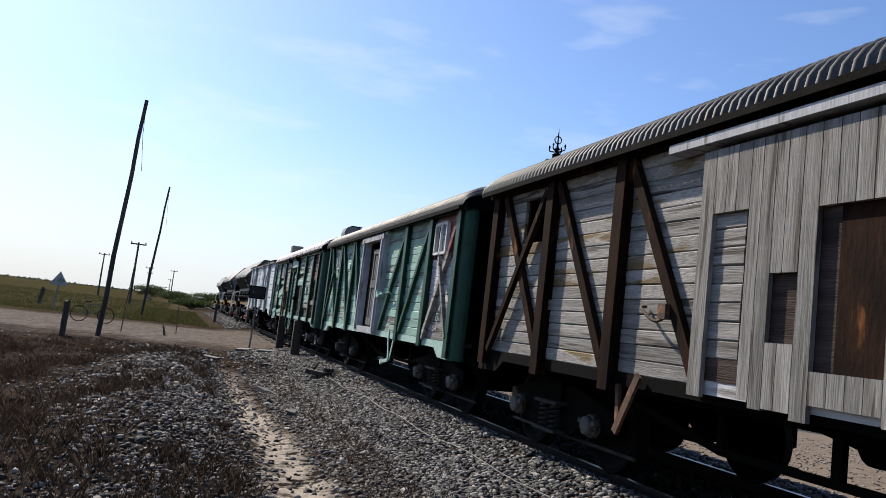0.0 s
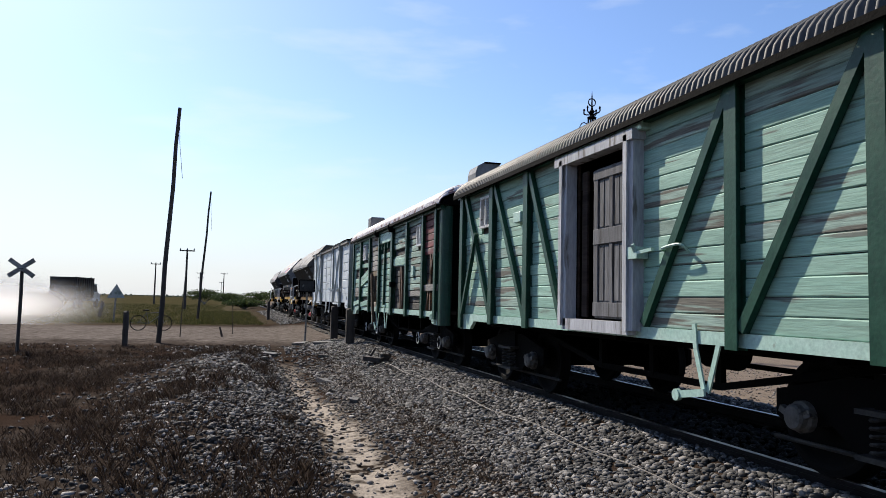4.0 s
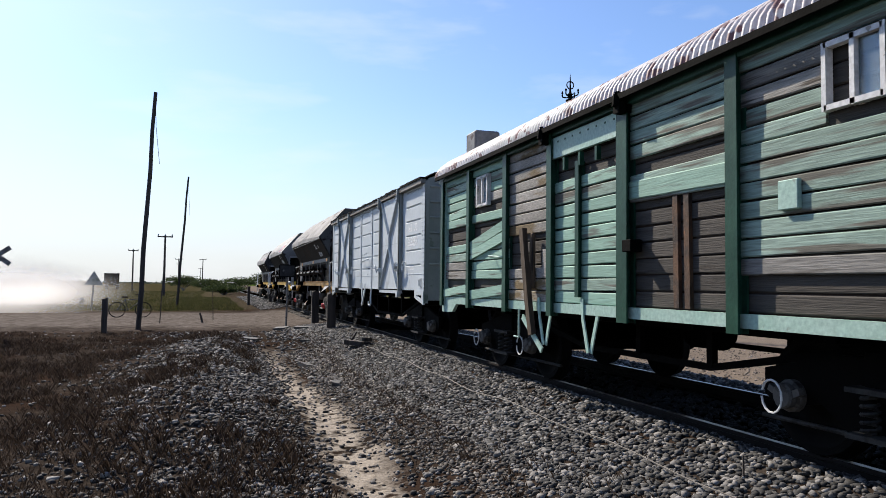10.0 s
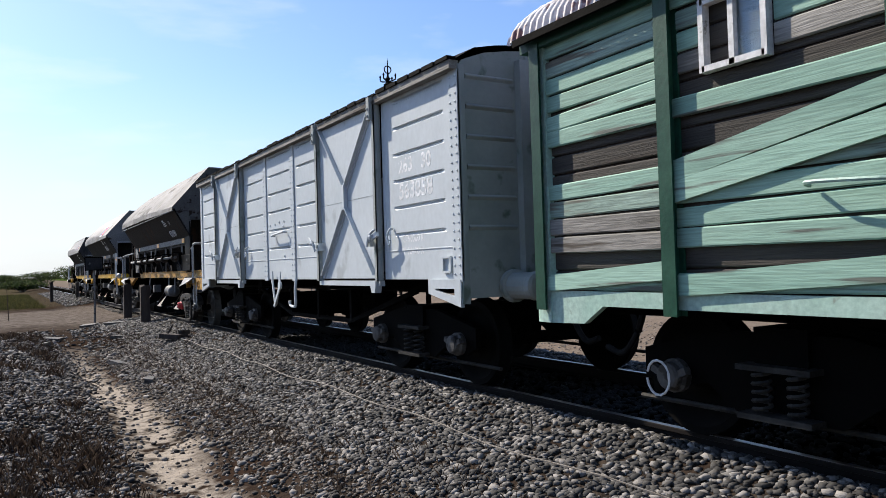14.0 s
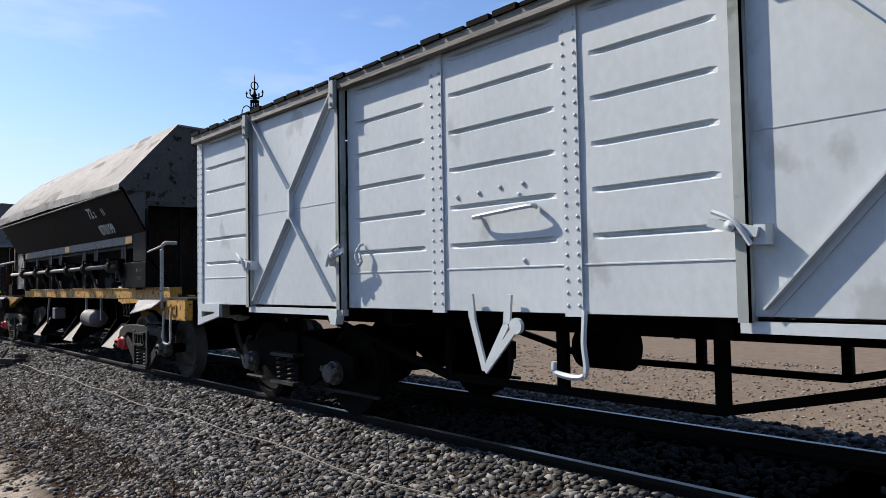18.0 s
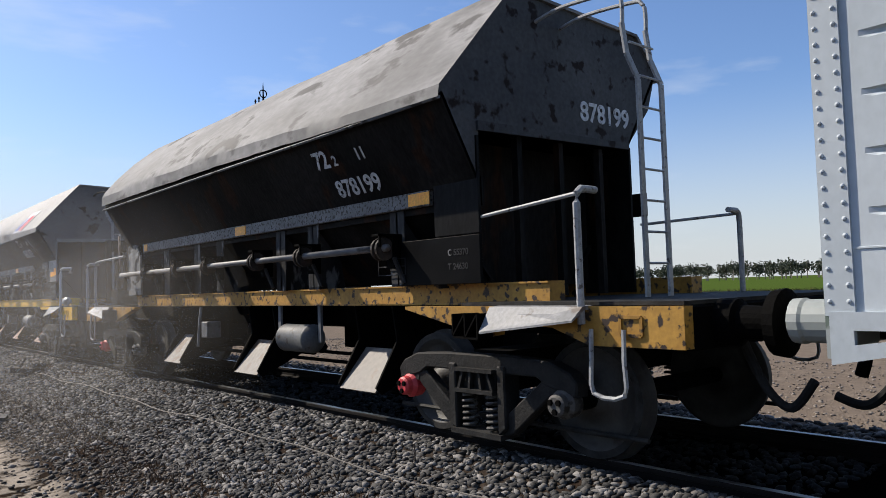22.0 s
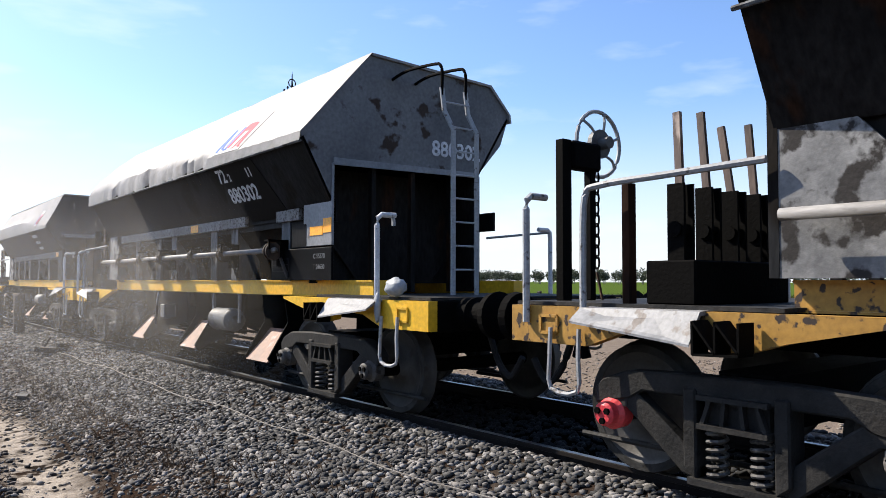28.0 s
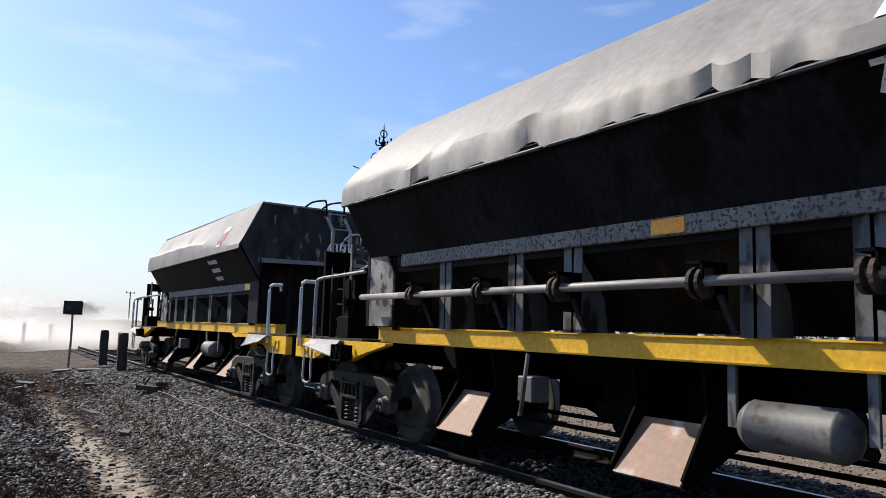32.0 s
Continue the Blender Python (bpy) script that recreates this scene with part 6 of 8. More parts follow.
        prism(bm, [(0.0, 0.0), (0.12, 0.0), (0.14, -0.05), (0.1, -0.13), (0.02, -0.13), (0.0, -0.06)], -1.68, -1.6, lambda p, q, u: (u, f(a) + 0.02 + p, lo - 0.02 + q))
        part("door_stop", bm, M_GREYP, d, "cast grey door stop")
        for y, w in ((f(a), -1), (f(b), 1)):
            bm = bmesh.new()
            bar(bm, (-1.72, y + 0.15 * w, 1.63), (-1.72, y - 0.11 * w, 1.56), 0.05, 0.03)
            box(bm, -1.71, -1.62, y - 0.11 * w - 0.03, y - 0.11 * w + 0.03, 1.5, 1.6)
            tube(bm, arch([(-1.74, y + 0.12 * w, 1.68), (-1.75, y, 1.62), (-1.74, y - 0.08 * w, 1.5)]), 0.014, 6)
            lathe(bm, [(0, 0.03), (0.03, 0.03), (0.04, 0.0)], 10, (-1, 0, 0), (-1.73, y + 0.02 * w, 1.6))
            part("latch", bm, M_GREYP, d, "hinged door latch")
        bm = bmesh.new()
        tube(bm, arch([(-1.6, f(a) - 0.28, 1.68), (-1.65, f(a) - 0.3, 1.66), (-1.66, f(a) - 0.26, 1.58), (-1.66, f(a) - 0.3, 1.5), (-1.66, f(a) - 0.34, 1.53), (-1.65, f(a) - 0.3, 1.6)]), 0.014, 6)
        part("pin", bm, M_GREYP, d)
    bm = bmesh.new()
    tube(bm, arch([(-1.6, f(37.03), 1.8), (-1.66, f(37.02), 1.8), (-1.67, f(36.52), 1.83), (-1.6, f(36.5), 1.83)]), 0.016, 6)
    part("grab_rail", bm, M_GREYP, t)
    for y, z in ((37.28, 1.97), (37.05, 1.98), (36.84, 2.0), (36.62, 2.0), (36.66, 1.93), (36.62, 1.48)):
        bm = bmesh.new()
        lathe(bm, [(0, 0.018), (0.012, 0.014), (0.016, 0.0)], 7, (-1, 0, 0), (-1.59, f(y), z))
        part("bolt", bm, M_GREYP, t)
    bm = bmesh.new()
    for y in (32.2, 41.4):
        bm2 = bmesh.new()
        w = 1 if y < 35 else -1
        e = f(y0) if w > 0 else f(y1)
        outer = [(0.02, lo), (0.62, lo), (0.62, 0.99), (0.02, 0.87)]
        inner = [(0.13, lo - 0.09), (0.5, lo - 0.09), (0.47, 1.02), (0.13, 0.97)]
        ring = [[bm2.verts.new((x, e + w * p, q)) for p, q in loop] for x in (-1.612, -1.575) for loop in (outer, inner)]
        for i in range(4):
            j = (i + 1) % 4
            for u, v in ((0, 1), (2, 3), (0, 2), (1, 3)):
                bm2.faces.new((ring[u][i], ring[u][j], ring[v][j], ring[v][i]))
        bmesh.ops.recalc_face_normals(bm2, faces=bm2.faces[:])
        part("step_bracket", bm2, M_GREYP, t, "grey steel corner bracket with a slot")
    for y in (31.82,):
        for p, q in (((0, 0), (0.14, 0)), ((0.14, 0), (0.14, 0.14)), ((0.14, 0.14), (0, 0.14)), ((0, 0.14), (0, 0))):
            bar(bm, (-1.605, f(y + p[0]), 1.2 + p[1]), (-1.605, f(y + q[0]), 1.2 + q[1]), 0.02, 0.02)
    part("ticket_frame", bm, M_GREYP, t)
    bm = bmesh.new()
    y = f(36.95)
    bar(bm, (-1.64, y + 0.16, 1.25), (-1.64, y + 0.14, 1.08), 0.06, 0.02)
    bar(bm, (-1.64, y + 0.14, 1.08), (-1.64, y + 0.02, 0.72), 0.05, 0.02)
    bar(bm, (-1.64, y - 0.22, 1.25), (-1.64, y - 0.2, 1.05), 0.06, 0.02)
    bar(bm, (-1.64, y - 0.2, 1.05), (-1.64, y, 0.74), 0.05, 0.02)
    bar(bm, (-1.67, y - 0.01, 0.72), (-1.67, y - 0.30, 1.02), 0.05, 0.02)
    lathe(bm, [(0, 0.0), (0, 0.055), (0.03, 0.055), (0.03, 0.0)], 14, (-1, 0, 0), (-1.66, y - 0.32, 1.04))
    part("brake_lever", bm, M_GREYP, t, "grey brake lever bracket")
    bm = bmesh.new()
    tube(bm, arch([(-1.6, f(36.12), 1.15), (-1.62, f(36.12), 0.95), (-1.62, f(36.12), 0.75), (-1.62, f(36.34), 0.75), (-1.62, f(36.36), 0.82)]), 0.02, 6)
    part("step", bm, M_GREYP, t)
    for y, w in ((f(y0), 1), (f(y1), -1)):
        bm = bmesh.new()
        box(bm, -1.58, 1.58, *sorted((y + w * 0.02, y + w * 0.05)), 0.95, hi)
        prism(bm, [(-1.56, hi)] + [(u * 1.56, hi + 0.25 * math.sqrt(1 - u * u)) for u in np.linspace(-0.98, 0.98, 13)] + [(1.56, hi)], y + w * 0.02, y + w * 0.05, lambda p, q, s: (p, s, q))
        e = part("end_wall", bm, M_GREYD, t, "grey ribbed steel end wall")
        for k in range(6):
            for x0, x1 in ((-1.5, -0.95), (0.3, 1.5)):
                bm = bmesh.new()
                z = lo + 0.46 + k * 0.284
                prism(bm, [(y + w * 0.02, -0.006), (y + w * 0.0, 0.02), (y + w * 0.0, 0.028), (y + w * 0.02, 0.046)], x0, x1, lambda p, q, s: (s, p, z + q))
                part("rib", bm, M_GREYD, e)
        # Flat dark panel added to stand for the unlit open doorway.
        part("end_door", block(-0.8, 0.12, *sorted((y - w * 0.004, y + w * 0.02)), 1.05, 2.98, 0.003), M_HOPPER_END, e, "dark panel in place of the unlit end doorway")
        for x in (-0.86, 0.18):
            bm = bmesh.new()
            box(bm, x - 0.06, x + 0.06, *sorted((y - w * 0.07, y + w * 0.02)), 0.95, hi + 0.1)
            part("stanchion", bm, M_GREYD, e)
        bm = bmesh.new()
        box(bm, -1.595, -1.52, *sorted((y - w * 0.005, y + w * 0.02)), 0.9, hi)
        part("corner_angle", bm, M_GREYD, t)
        buffers(t, y, -w, 1.05, M_GREYD)
    n, k = 60, 14
    vs, fs = [], []
    for j in range(n + 1):
        for i in range(k + 1):
            u = -1 + 2 * i / k
            vs.append((u * 1.66, f(y0) - 0.04 + (y1 - y0 + 0.08) * j / n, hi + 0.02 + 0.27 * math.sqrt(max(0, 1 - u * u)) + 0.006 * (j % 3)))
    for j in range(n):
        for i in range(k):
            fs.append((j * (k + 1) + i, j * (k + 1) + i + 1, (j + 1) * (k + 1) + i + 1, (j + 1) * (k + 1) + i))
    me = bpy.data.meshes.new("roof")
    me.from_pydata(vs, [], fs)
    part_mesh("roof", me, M_STEEL, t, "dark tarred roof sheet")
    bm = bmesh.new()
    rng = random.Random(5)
    for j in range(40):
        a = f(y0) + (y1 - y0) * j / 40
        box(bm, -1.7, -1.6, a, a + 0.22, hi + 0.03, hi + 0.05 + rng.uniform(0, 0.025))
    part("roof_edge", bm, M_STEEL, t, "ragged tar-paper roof edge")
    bm = bmesh.new()
    box(bm, -1.68, -1.58, f(y0), f(y1), hi - 0.05, hi + 0.03)
    part("eaves_rail", bm, M_WOOD_GREY, t, "weathered eaves board")
    lettering("263   30", 0.21, on_side(-1.5893, f(32.86), 2.26), t, M_GHOST)
    lettering("563858", 0.24, on_side(-1.5893, f(32.86), 1.98), t, M_GHOST)
    lettering("C 50000 K", 0.105, on_side(-1.5893, f(32.8), 1.52), t, M_GHOST)
    lettering("T 18400 K", 0.105, on_side(-1.5893, f(32.8), 1.39), t, M_GHOST)
    underframe(t, f(y0), f(y1), 1.12)
    for y in (33.3, 40.5):
        bogie_plate(t, f(y), 1.78, 4)


grey_wagon()


def bogie_cast(t, yc, base, red):
    """Cast three-piece bogie: pedestals over the axle caps, a triangular window each side of the spring nest."""
    h = base / 2
    for s in (-1, 1):
        x0, x1 = sorted((1.17 * s, 1.31 * s))
        bm = bmesh.new()
        place = lambda p, q, u: (u, yc + p, q)
        top = [(-h - 0.13, 0.50), (-h - 0.14, 0.60), (-h - 0.07, 0.67), (-h + 0.12, 0.74), (-0.36, 0.76), (0.36, 0.76), (h - 0.12, 0.74), (h + 0.07, 0.67), (h + 0.14, 0.60), (h + 0.13, 0.50), (h - 0.15, 0.56), (h - 0.25, 0.62), (0.3, 0.62), (-0.3, 0.62), (-h + 0.25, 0.62), (-h + 0.15, 0.56)]
        prism(bm, top, x0, x1, place)
        for e in (-1, 1):
            arm = [(e * (h - 0.03), 0.58), (e * (h - 0.2), 0.6), (e * 0.34, 0.33), (e * 0.24, 0.22), (e * 0.24, 0.13), (e * 0.36, 0.15), (e * (h - 0.12), 0.49)]
            prism(bm, arm if e > 0 else arm[::-1], x0 + 0.015, x1 - 0.015, place)
            col = [(e * 0.24, 0.13), (e * 0.33, 0.2), (e * 0.33, 0.68), (e * 0.24, 0.68)]
            prism(bm, col if e > 0 else col[::-1], x0 - 0.02, x1 + 0.02, place)
        bmesh.ops.recalc_face_normals(bm, faces=bm.faces[:])
        bmesh.ops.bevel(bm, geom=bm.edges[:], offset=0.012, segments=1, affect="EDGES")
        part("side_frame", bm, M_CAST, t, "dusty cast steel side frame")
        bm = bmesh.new()
        box(bm, x0 - 0.04, x1 + 0.04, yc - 0.29, yc + 0.29, 0.11, 0.15)
        part("spring_seat", bm, M_CAST, t)
        nest = bmesh.new()
        for z in (0.45, 0.62):
            box(nest, x0 - 0.05, x1 + 0.03, yc - 0.22, yc + 0.22, z, z + 0.03)
        for d in (-0.2, -0.07, 0.07, 0.2):
            bar(nest, (x1 + 0.01 if s > 0 else x0 - 0.01, yc + d, 0.47), (x1 + 0.01 if s > 0 else x0 - 0.01, yc + d * 0.7, 0.63), 0.025, 0.04)
        box(nest, x0 + 0.02, x1 - 0.02, yc - 0.2, yc + 0.2, 0.47, 0.63)
        part("bolster_end", nest, M_CAST, t, "ribbed end of the bogie bolster")
        for d in (-0.14, 0.14):
            bm = bmesh.new()
            spring(bm, 1.26 * s, yc + d, 0.16, 0.45, 0.058, 6)
            part("spring", bm, M_PALE, t, "coil spring of the bogie")
        for d in (-h, h):
            painted = red and d > 0 and s < 0
            bm = bmesh.new()
            box(bm, x0 + 0.01, x1 - 0.01, yc + d - 0.13, yc + d + 0.13, 0.5, 0.6)
            part("adapter", bm, M_CAST, t)
            bm = bmesh.new()
            lathe(bm, [(0, 0.105), (0.10, 0.11), (0.13, 0.085), (0.18, 0.08), (0.195, 0.06), (0.195, 0.0)], 18, (s, 0, 0), (1.2 * s, yc + d, R_WHEEL))
            hub = part("axle_cap", bm, M_RED if painted else M_PALE, t, "red painted axle cap" if painted else "pale dusty axle cap")
            for k in range(3):
                bm = bmesh.new()
                a = k * 2.094 + 0.5
                lathe(bm, [(0, 0.024), (0.016, 0.022), (0.016, 0.0)], 6, (s, 0, 0), (1.394 * s, yc + d + 0.044 * math.cos(a), R_WHEEL + 0.044 * math.sin(a)))
                part("bolt", bm, M_STEEL, hub)
        bm = bmesh.new()
        tube(bm, [(1.0 * s, yc - h - 0.5, 0.2), (1.0 * s, yc + h + 0.5, 0.2)], 0.02, 6)
        part("brake_rod", bm, M_DUSTY, t)
    bm = bmesh.new()
    box(bm, -1.15, 1.15, yc - 0.19, yc + 0.19, 0.46, 0.78)
    part("bolster", bm, M_STEEL, t)
    for d in (-h, h):
        wheelset(t, yc + d)


def hopper(yc, number, fresh, low, label):
    """Ballast hopper: faceted body with an overhanging lid on a yellow frame, chutes, control shaft, ladders and a brake platform."""
    t = thing("hopper_wagon", pose(XC, yc, 0), label, "railway wagon", "hopper wagons of the train")
    WAGONS.append((t, yc))
    yel = M_YELLOW if fresh else M_YELLOW_OLD
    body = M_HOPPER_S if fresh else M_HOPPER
    b0, b1 = (-4.42, 3.3) if low else (-4.36, 4.45)
    f0, f1 = -6.3, 6.42
    drop = 0.2 if low else 0.0
    belt = (1.24, 2.18 - drop * 0.6)
    lip_z = 2.86 - drop
    # lid: the near slope is a flat sheet at the front and rounder at the back, with a bent skirt
    front = [(0.74, 3.94), (1.02, 3.63), (1.3, 3.31), (1.59, 2.98), (1.645, 2.92), (1.66, 2.82)]
    back = [(0.74, 3.94), (1.11, 3.64), (1.41, 3.34), (1.61, 3.10), (1.65, 2.99), (1.66, 2.80)]
    if not fresh:
        back = back[:4] + [(1.65, 3.02), (1.66, 2.87)]
    if low:
        front = [(1.25, 3.48), (1.36, 3.25), (1.48, 3.0), (1.6, 2.76), (1.64, 2.70), (1.65, 2.62)]
        back = [(1.25, 3.44), (1.38, 3.25), (1.5, 3.05), (1.62, 2.95), (1.65, 2.8), (1.65, 2.62)]
    peak = (1.10, 3.87) if not low else (1.15, 3.46)
    far = [peak, (1.44, 3.53 - drop), (1.46, 3.42 - drop)]
    n = 120

    def lid_point(j, i):
        """A point of the near slope: j along the wagon, i from the shoulder to the skirt's edge."""
        u = j / n
        y = b0 - 0.03 + (b1 - b0 + 0.06) * u
        w = smooth(u, 0.0, 0.55)
        x, z = front[i][0] * (1 - w) + back[i][0] * w, front[i][1] * (1 - w) + back[i][1] * w
        edge = min(1.0, 6 * u, 6 * (1 - u))
        dent = noise.noise(Vector((y * 1.3, i * 0.5, yc))) * (0.012, 0.022, 0.026, 0.022, 0.015, 0.01)[i] * edge
        buckle = max(0.0, noise.noise(Vector((y * 2.9, 3.0, yc))) + 0.5 * noise.noise(Vector((y * 7.0, 5.0, yc))) + 0.12) * (0.24 if fresh and not low else 0.02) * (0, 0, 0, 0.35, 0.8, 1.0)[i] * edge
        if fresh:
            calm = min(1.0, max(0.05, (abs(y + 2.37) - 0.5) / 0.4))
            dent, buckle = dent * calm, buckle * calm
        return Vector((x + dent - buckle * 0.5, y, z + dent * 0.6 + buckle * 0.7))

    k = len(front)
    vs, fs = [], []
    for j in range(n + 1):
        row = [lid_point(j, i) for i in range(k)]
        vs += [(-v.x, v.y, v.z) for v in row]
        vs += [(-row[-1].x + 0.02, row[-1].y, row[-1].z + 0.005)]
    for j in range(n):
        for i in range(k):
            fs.append((j * (k + 1) + i, (j + 1) * (k + 1) + i, (j + 1) * (k + 1) + i + 1, j * (k + 1) + i + 1))
    me = bpy.data.meshes.new("lid")
    me.from_pydata(vs, [], fs)
    lid = part_mesh("lid", me, M_LID if fresh else M_LID_S, t, "dented pale sheet-metal hopper lid" if fresh else "dented soot-covered sheet-metal hopper lid", True)
    me.set_sharp_from_angle(angle=radians(22))
    bm = bmesh.new()
    prism(bm, [(-front[0][0], front[0][1] - 0.005), (peak[0], peak[1])] + [(x, z) for x, z in far[1:]] + [(far[2][0] - 0.03, far[2][1]), (far[1][0] - 0.03, far[1][1] - 0.01), (peak[0] - 0.02, peak[1] - 0.03), (-front[0][0], front[0][1] - 0.035)], b0 - 0.03, b1 + 0.03, lambda p, q, u: (p, u, q))
    bmesh.ops.recalc_face_normals(bm, faces=bm.faces[:])
    part("lid_top", bm, M_LID if fresh else M_LID_S, lid)
    bm = bmesh.new()
    tube(bm, [(-1.64, b0 - 0.02, lip_z - 0.04), (-1.64, b1 + 0.02, lip_z - 0.06)], 0.016, 6)
    part("lip", bm, M_STAY_G, t, "pale lip under the lid")
    # side sheets, belts and stays
    wall = {-1: ((-1.62, lip_z), (-belt[0], belt[1])), 1: ((1.42, 3.46 - drop), (0.88, 2.64 - drop))}
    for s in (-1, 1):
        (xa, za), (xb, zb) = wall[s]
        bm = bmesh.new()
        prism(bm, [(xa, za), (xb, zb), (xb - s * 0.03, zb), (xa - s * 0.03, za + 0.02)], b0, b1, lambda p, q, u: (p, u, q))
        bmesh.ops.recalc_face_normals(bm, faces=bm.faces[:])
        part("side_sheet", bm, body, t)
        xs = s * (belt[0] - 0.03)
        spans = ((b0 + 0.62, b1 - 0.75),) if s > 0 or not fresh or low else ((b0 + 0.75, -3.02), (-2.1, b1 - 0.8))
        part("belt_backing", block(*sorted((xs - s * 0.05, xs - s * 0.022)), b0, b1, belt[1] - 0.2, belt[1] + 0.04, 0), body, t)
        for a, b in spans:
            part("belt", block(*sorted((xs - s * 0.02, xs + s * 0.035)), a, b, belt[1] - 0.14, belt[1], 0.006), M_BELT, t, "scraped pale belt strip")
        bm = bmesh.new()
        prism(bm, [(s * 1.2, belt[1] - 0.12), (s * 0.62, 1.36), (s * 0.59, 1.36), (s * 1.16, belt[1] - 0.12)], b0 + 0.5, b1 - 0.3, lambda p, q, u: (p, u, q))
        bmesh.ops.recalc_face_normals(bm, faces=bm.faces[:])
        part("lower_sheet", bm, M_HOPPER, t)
        for y in (2.75, 1.55, 0.78, -0.92, -1.66, -3.2) if not low else (2.6, 1.9, 0.9, 0.1, -1.2, -2.6):
            bm = bmesh.new()
            prism(bm, [(s * 1.2, 1.33), (s * 1.2, belt[1] - 0.14), (s * 0.9, belt[1] - 0.14), (s * 0.8, 1.33)], y - 0.012, y + 0.012, lambda p, q, u: (p, u, q))
            box(bm, *sorted((s * 1.185, s * 1.2)), y - 0.11, y + 0.11, 1.33, belt[1] - 0.14)
            bmesh.ops.recalc_face_normals(bm, faces=bm.faces[:])
            part("stay", bm, M_STAY_G if fresh else M_STAY, t, "scuffed grey steel stay")
    # ends: sloped sheet above a recess with posts
    for y, w in ((b0, 1), (b1, -1)):
        prof = front if w > 0 else back
        poly = [(-x, z) for x, z in prof[::-1][1:]] + [far[0], far[1], (1.28, 3.1 - drop), (0.87, 2.66 - drop), (-1.2, 2.62 - drop), (-1.235, belt[1])]
        bm = bmesh.new()
        prism(bm, poly, y, y + w * 0.03, lambda p, q, u: (p, u, q))
        bmesh.ops.recalc_face_normals(bm, faces=bm.faces[:])
        e = part("end_sheet", bm, M_STAY if low else M_END_G if fresh else M_HOPPER_END, t, "grey hopper end sheet stained with spilled load")
        bm = bmesh.new()
        prism(bm, [(-1.23, 2.6 - drop), (0.87, 2.64 - drop), (0.87, 2.70 - drop), (-1.23, 2.68 - drop)], y - w * 0.03, y, lambda p, q, u: (p, u, q))
        bmesh.ops.recalc_face_normals(bm, faces=bm.faces[:])
        part("end_beam", bm, M_HOPPER_G if fresh else M_HOPPER_END, e)
        # the recess gets its shade from the near-black plate colour
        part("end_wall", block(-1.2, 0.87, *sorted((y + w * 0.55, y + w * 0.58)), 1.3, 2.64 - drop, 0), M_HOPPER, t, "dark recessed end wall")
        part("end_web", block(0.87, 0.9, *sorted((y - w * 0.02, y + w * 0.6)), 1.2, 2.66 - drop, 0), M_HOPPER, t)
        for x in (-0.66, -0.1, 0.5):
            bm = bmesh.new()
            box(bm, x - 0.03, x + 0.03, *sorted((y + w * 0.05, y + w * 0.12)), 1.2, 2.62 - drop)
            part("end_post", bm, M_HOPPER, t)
    # corner plates under the belt at the front
    f = b0
    if not fresh:
        part("corner_plate", block(-1.25, -1.22, f - 0.02, f + 0.55, 1.75, 2.56, 0.004), M_HOPPER_S, t, "dark blue-grey corner plate")
        part("data_panel", block(-1.252, -1.222, f - 0.02, f + 1.05, 1.335, 1.74, 0.004), M_BLACKP, t, "black data panel")
    elif not low:
        part("corner_plate", block(-1.25, -1.22, f - 0.02, f + 0.62, 1.72, 2.62, 0.004), M_HOPPER_G, t, "pale grey corner plate")
        part("dark_patch", block(-1.254, -1.25, f + 0.55, f + 0.9, 1.72, 1.98, 0), M_HOPPER_S, t)
        part("data_panel", block(-1.252, -1.222, f - 0.02, f + 1.45, 1.335, 1.70, 0.004), M_BLACKP, t, "black data panel")
        part("orange_corner", block(-1.256, -1.25, f - 0.015, f + 0.16, 1.86, 2.02, 0), M_ORANGE, t)
        part("orange_strip", block(-1.256, -1.25, f + 0.17, f + 0.46, 1.84, 1.94, 0), M_ORANGE, t)
    else:
        part("corner_plate", block(-1.25, -1.22, f - 0.02, f + 0.5, 1.335, 2.45, 0.004), M_HOPPER_S, t, "dark corner plate")
    bm = bmesh.new()
    prism(bm, [(b1 - 0.62, 1.345), (b1 - 0.02, 1.345), (b1 - 0.02, 2.55 - drop), (b1 - 0.42, 2.22 - drop), (b1 - 0.62, 2.0 - drop)], -1.245, -1.215, lambda p, q, u: (u, p, q))
    bmesh.ops.recalc_face_normals(bm, faces=bm.faces[:])
    gus = part("gusset", bm, M_SCUFF, t, "scuffed pale end gusset")
    part("gusset_edge", block(-1.25, -1.15, b1 - 0.02, b1 + 0.04, 1.345, 2.55 - drop, 0), M_HOPPER_S, gus)
    # yellow frame
    for s in (-1, 1):
        bm = bmesh.new()
        prism(bm, [(s * 0.92, 1.15), (s * 1.12, 1.15), (s * 1.12, 1.165), (s * 1.1, 1.165), (s * 1.1, 1.32), (s * 1.12, 1.32), (s * 1.12, 1.335), (s * 0.92, 1.335)], -4.98, 4.42, lambda p, q, u: (p, u, q))
        bmesh.ops.recalc_face_normals(bm, faces=bm.faces[:])
        part("side_sill", bm, yel, t, "yellow painted frame beam")
        for e, end in ((-1, f0), (1, f1)):
            y = lambda v: end - e * v
            bm = bmesh.new()
            poly = [(y(0.0), 1.15), (y(0.0), 0.885), (y(0.72), 0.885), (y(1.05), 1.0), (y(1.62), 1.03), (y(1.62), 0.93), (y(1.8), 0.90), (y(2.1), 0.99), (y(2.75), 1.125), (y(2.75), 1.15)]
            prism(bm, poly, *sorted((s * 1.3, s * 1.4)), lambda p, q, u: (u, p, q))
            bmesh.ops.recalc_face_normals(bm, faces=bm.faces[:])
            head = part("head_plate", bm, yel, t, "yellow painted frame end")
            bm = bmesh.new()
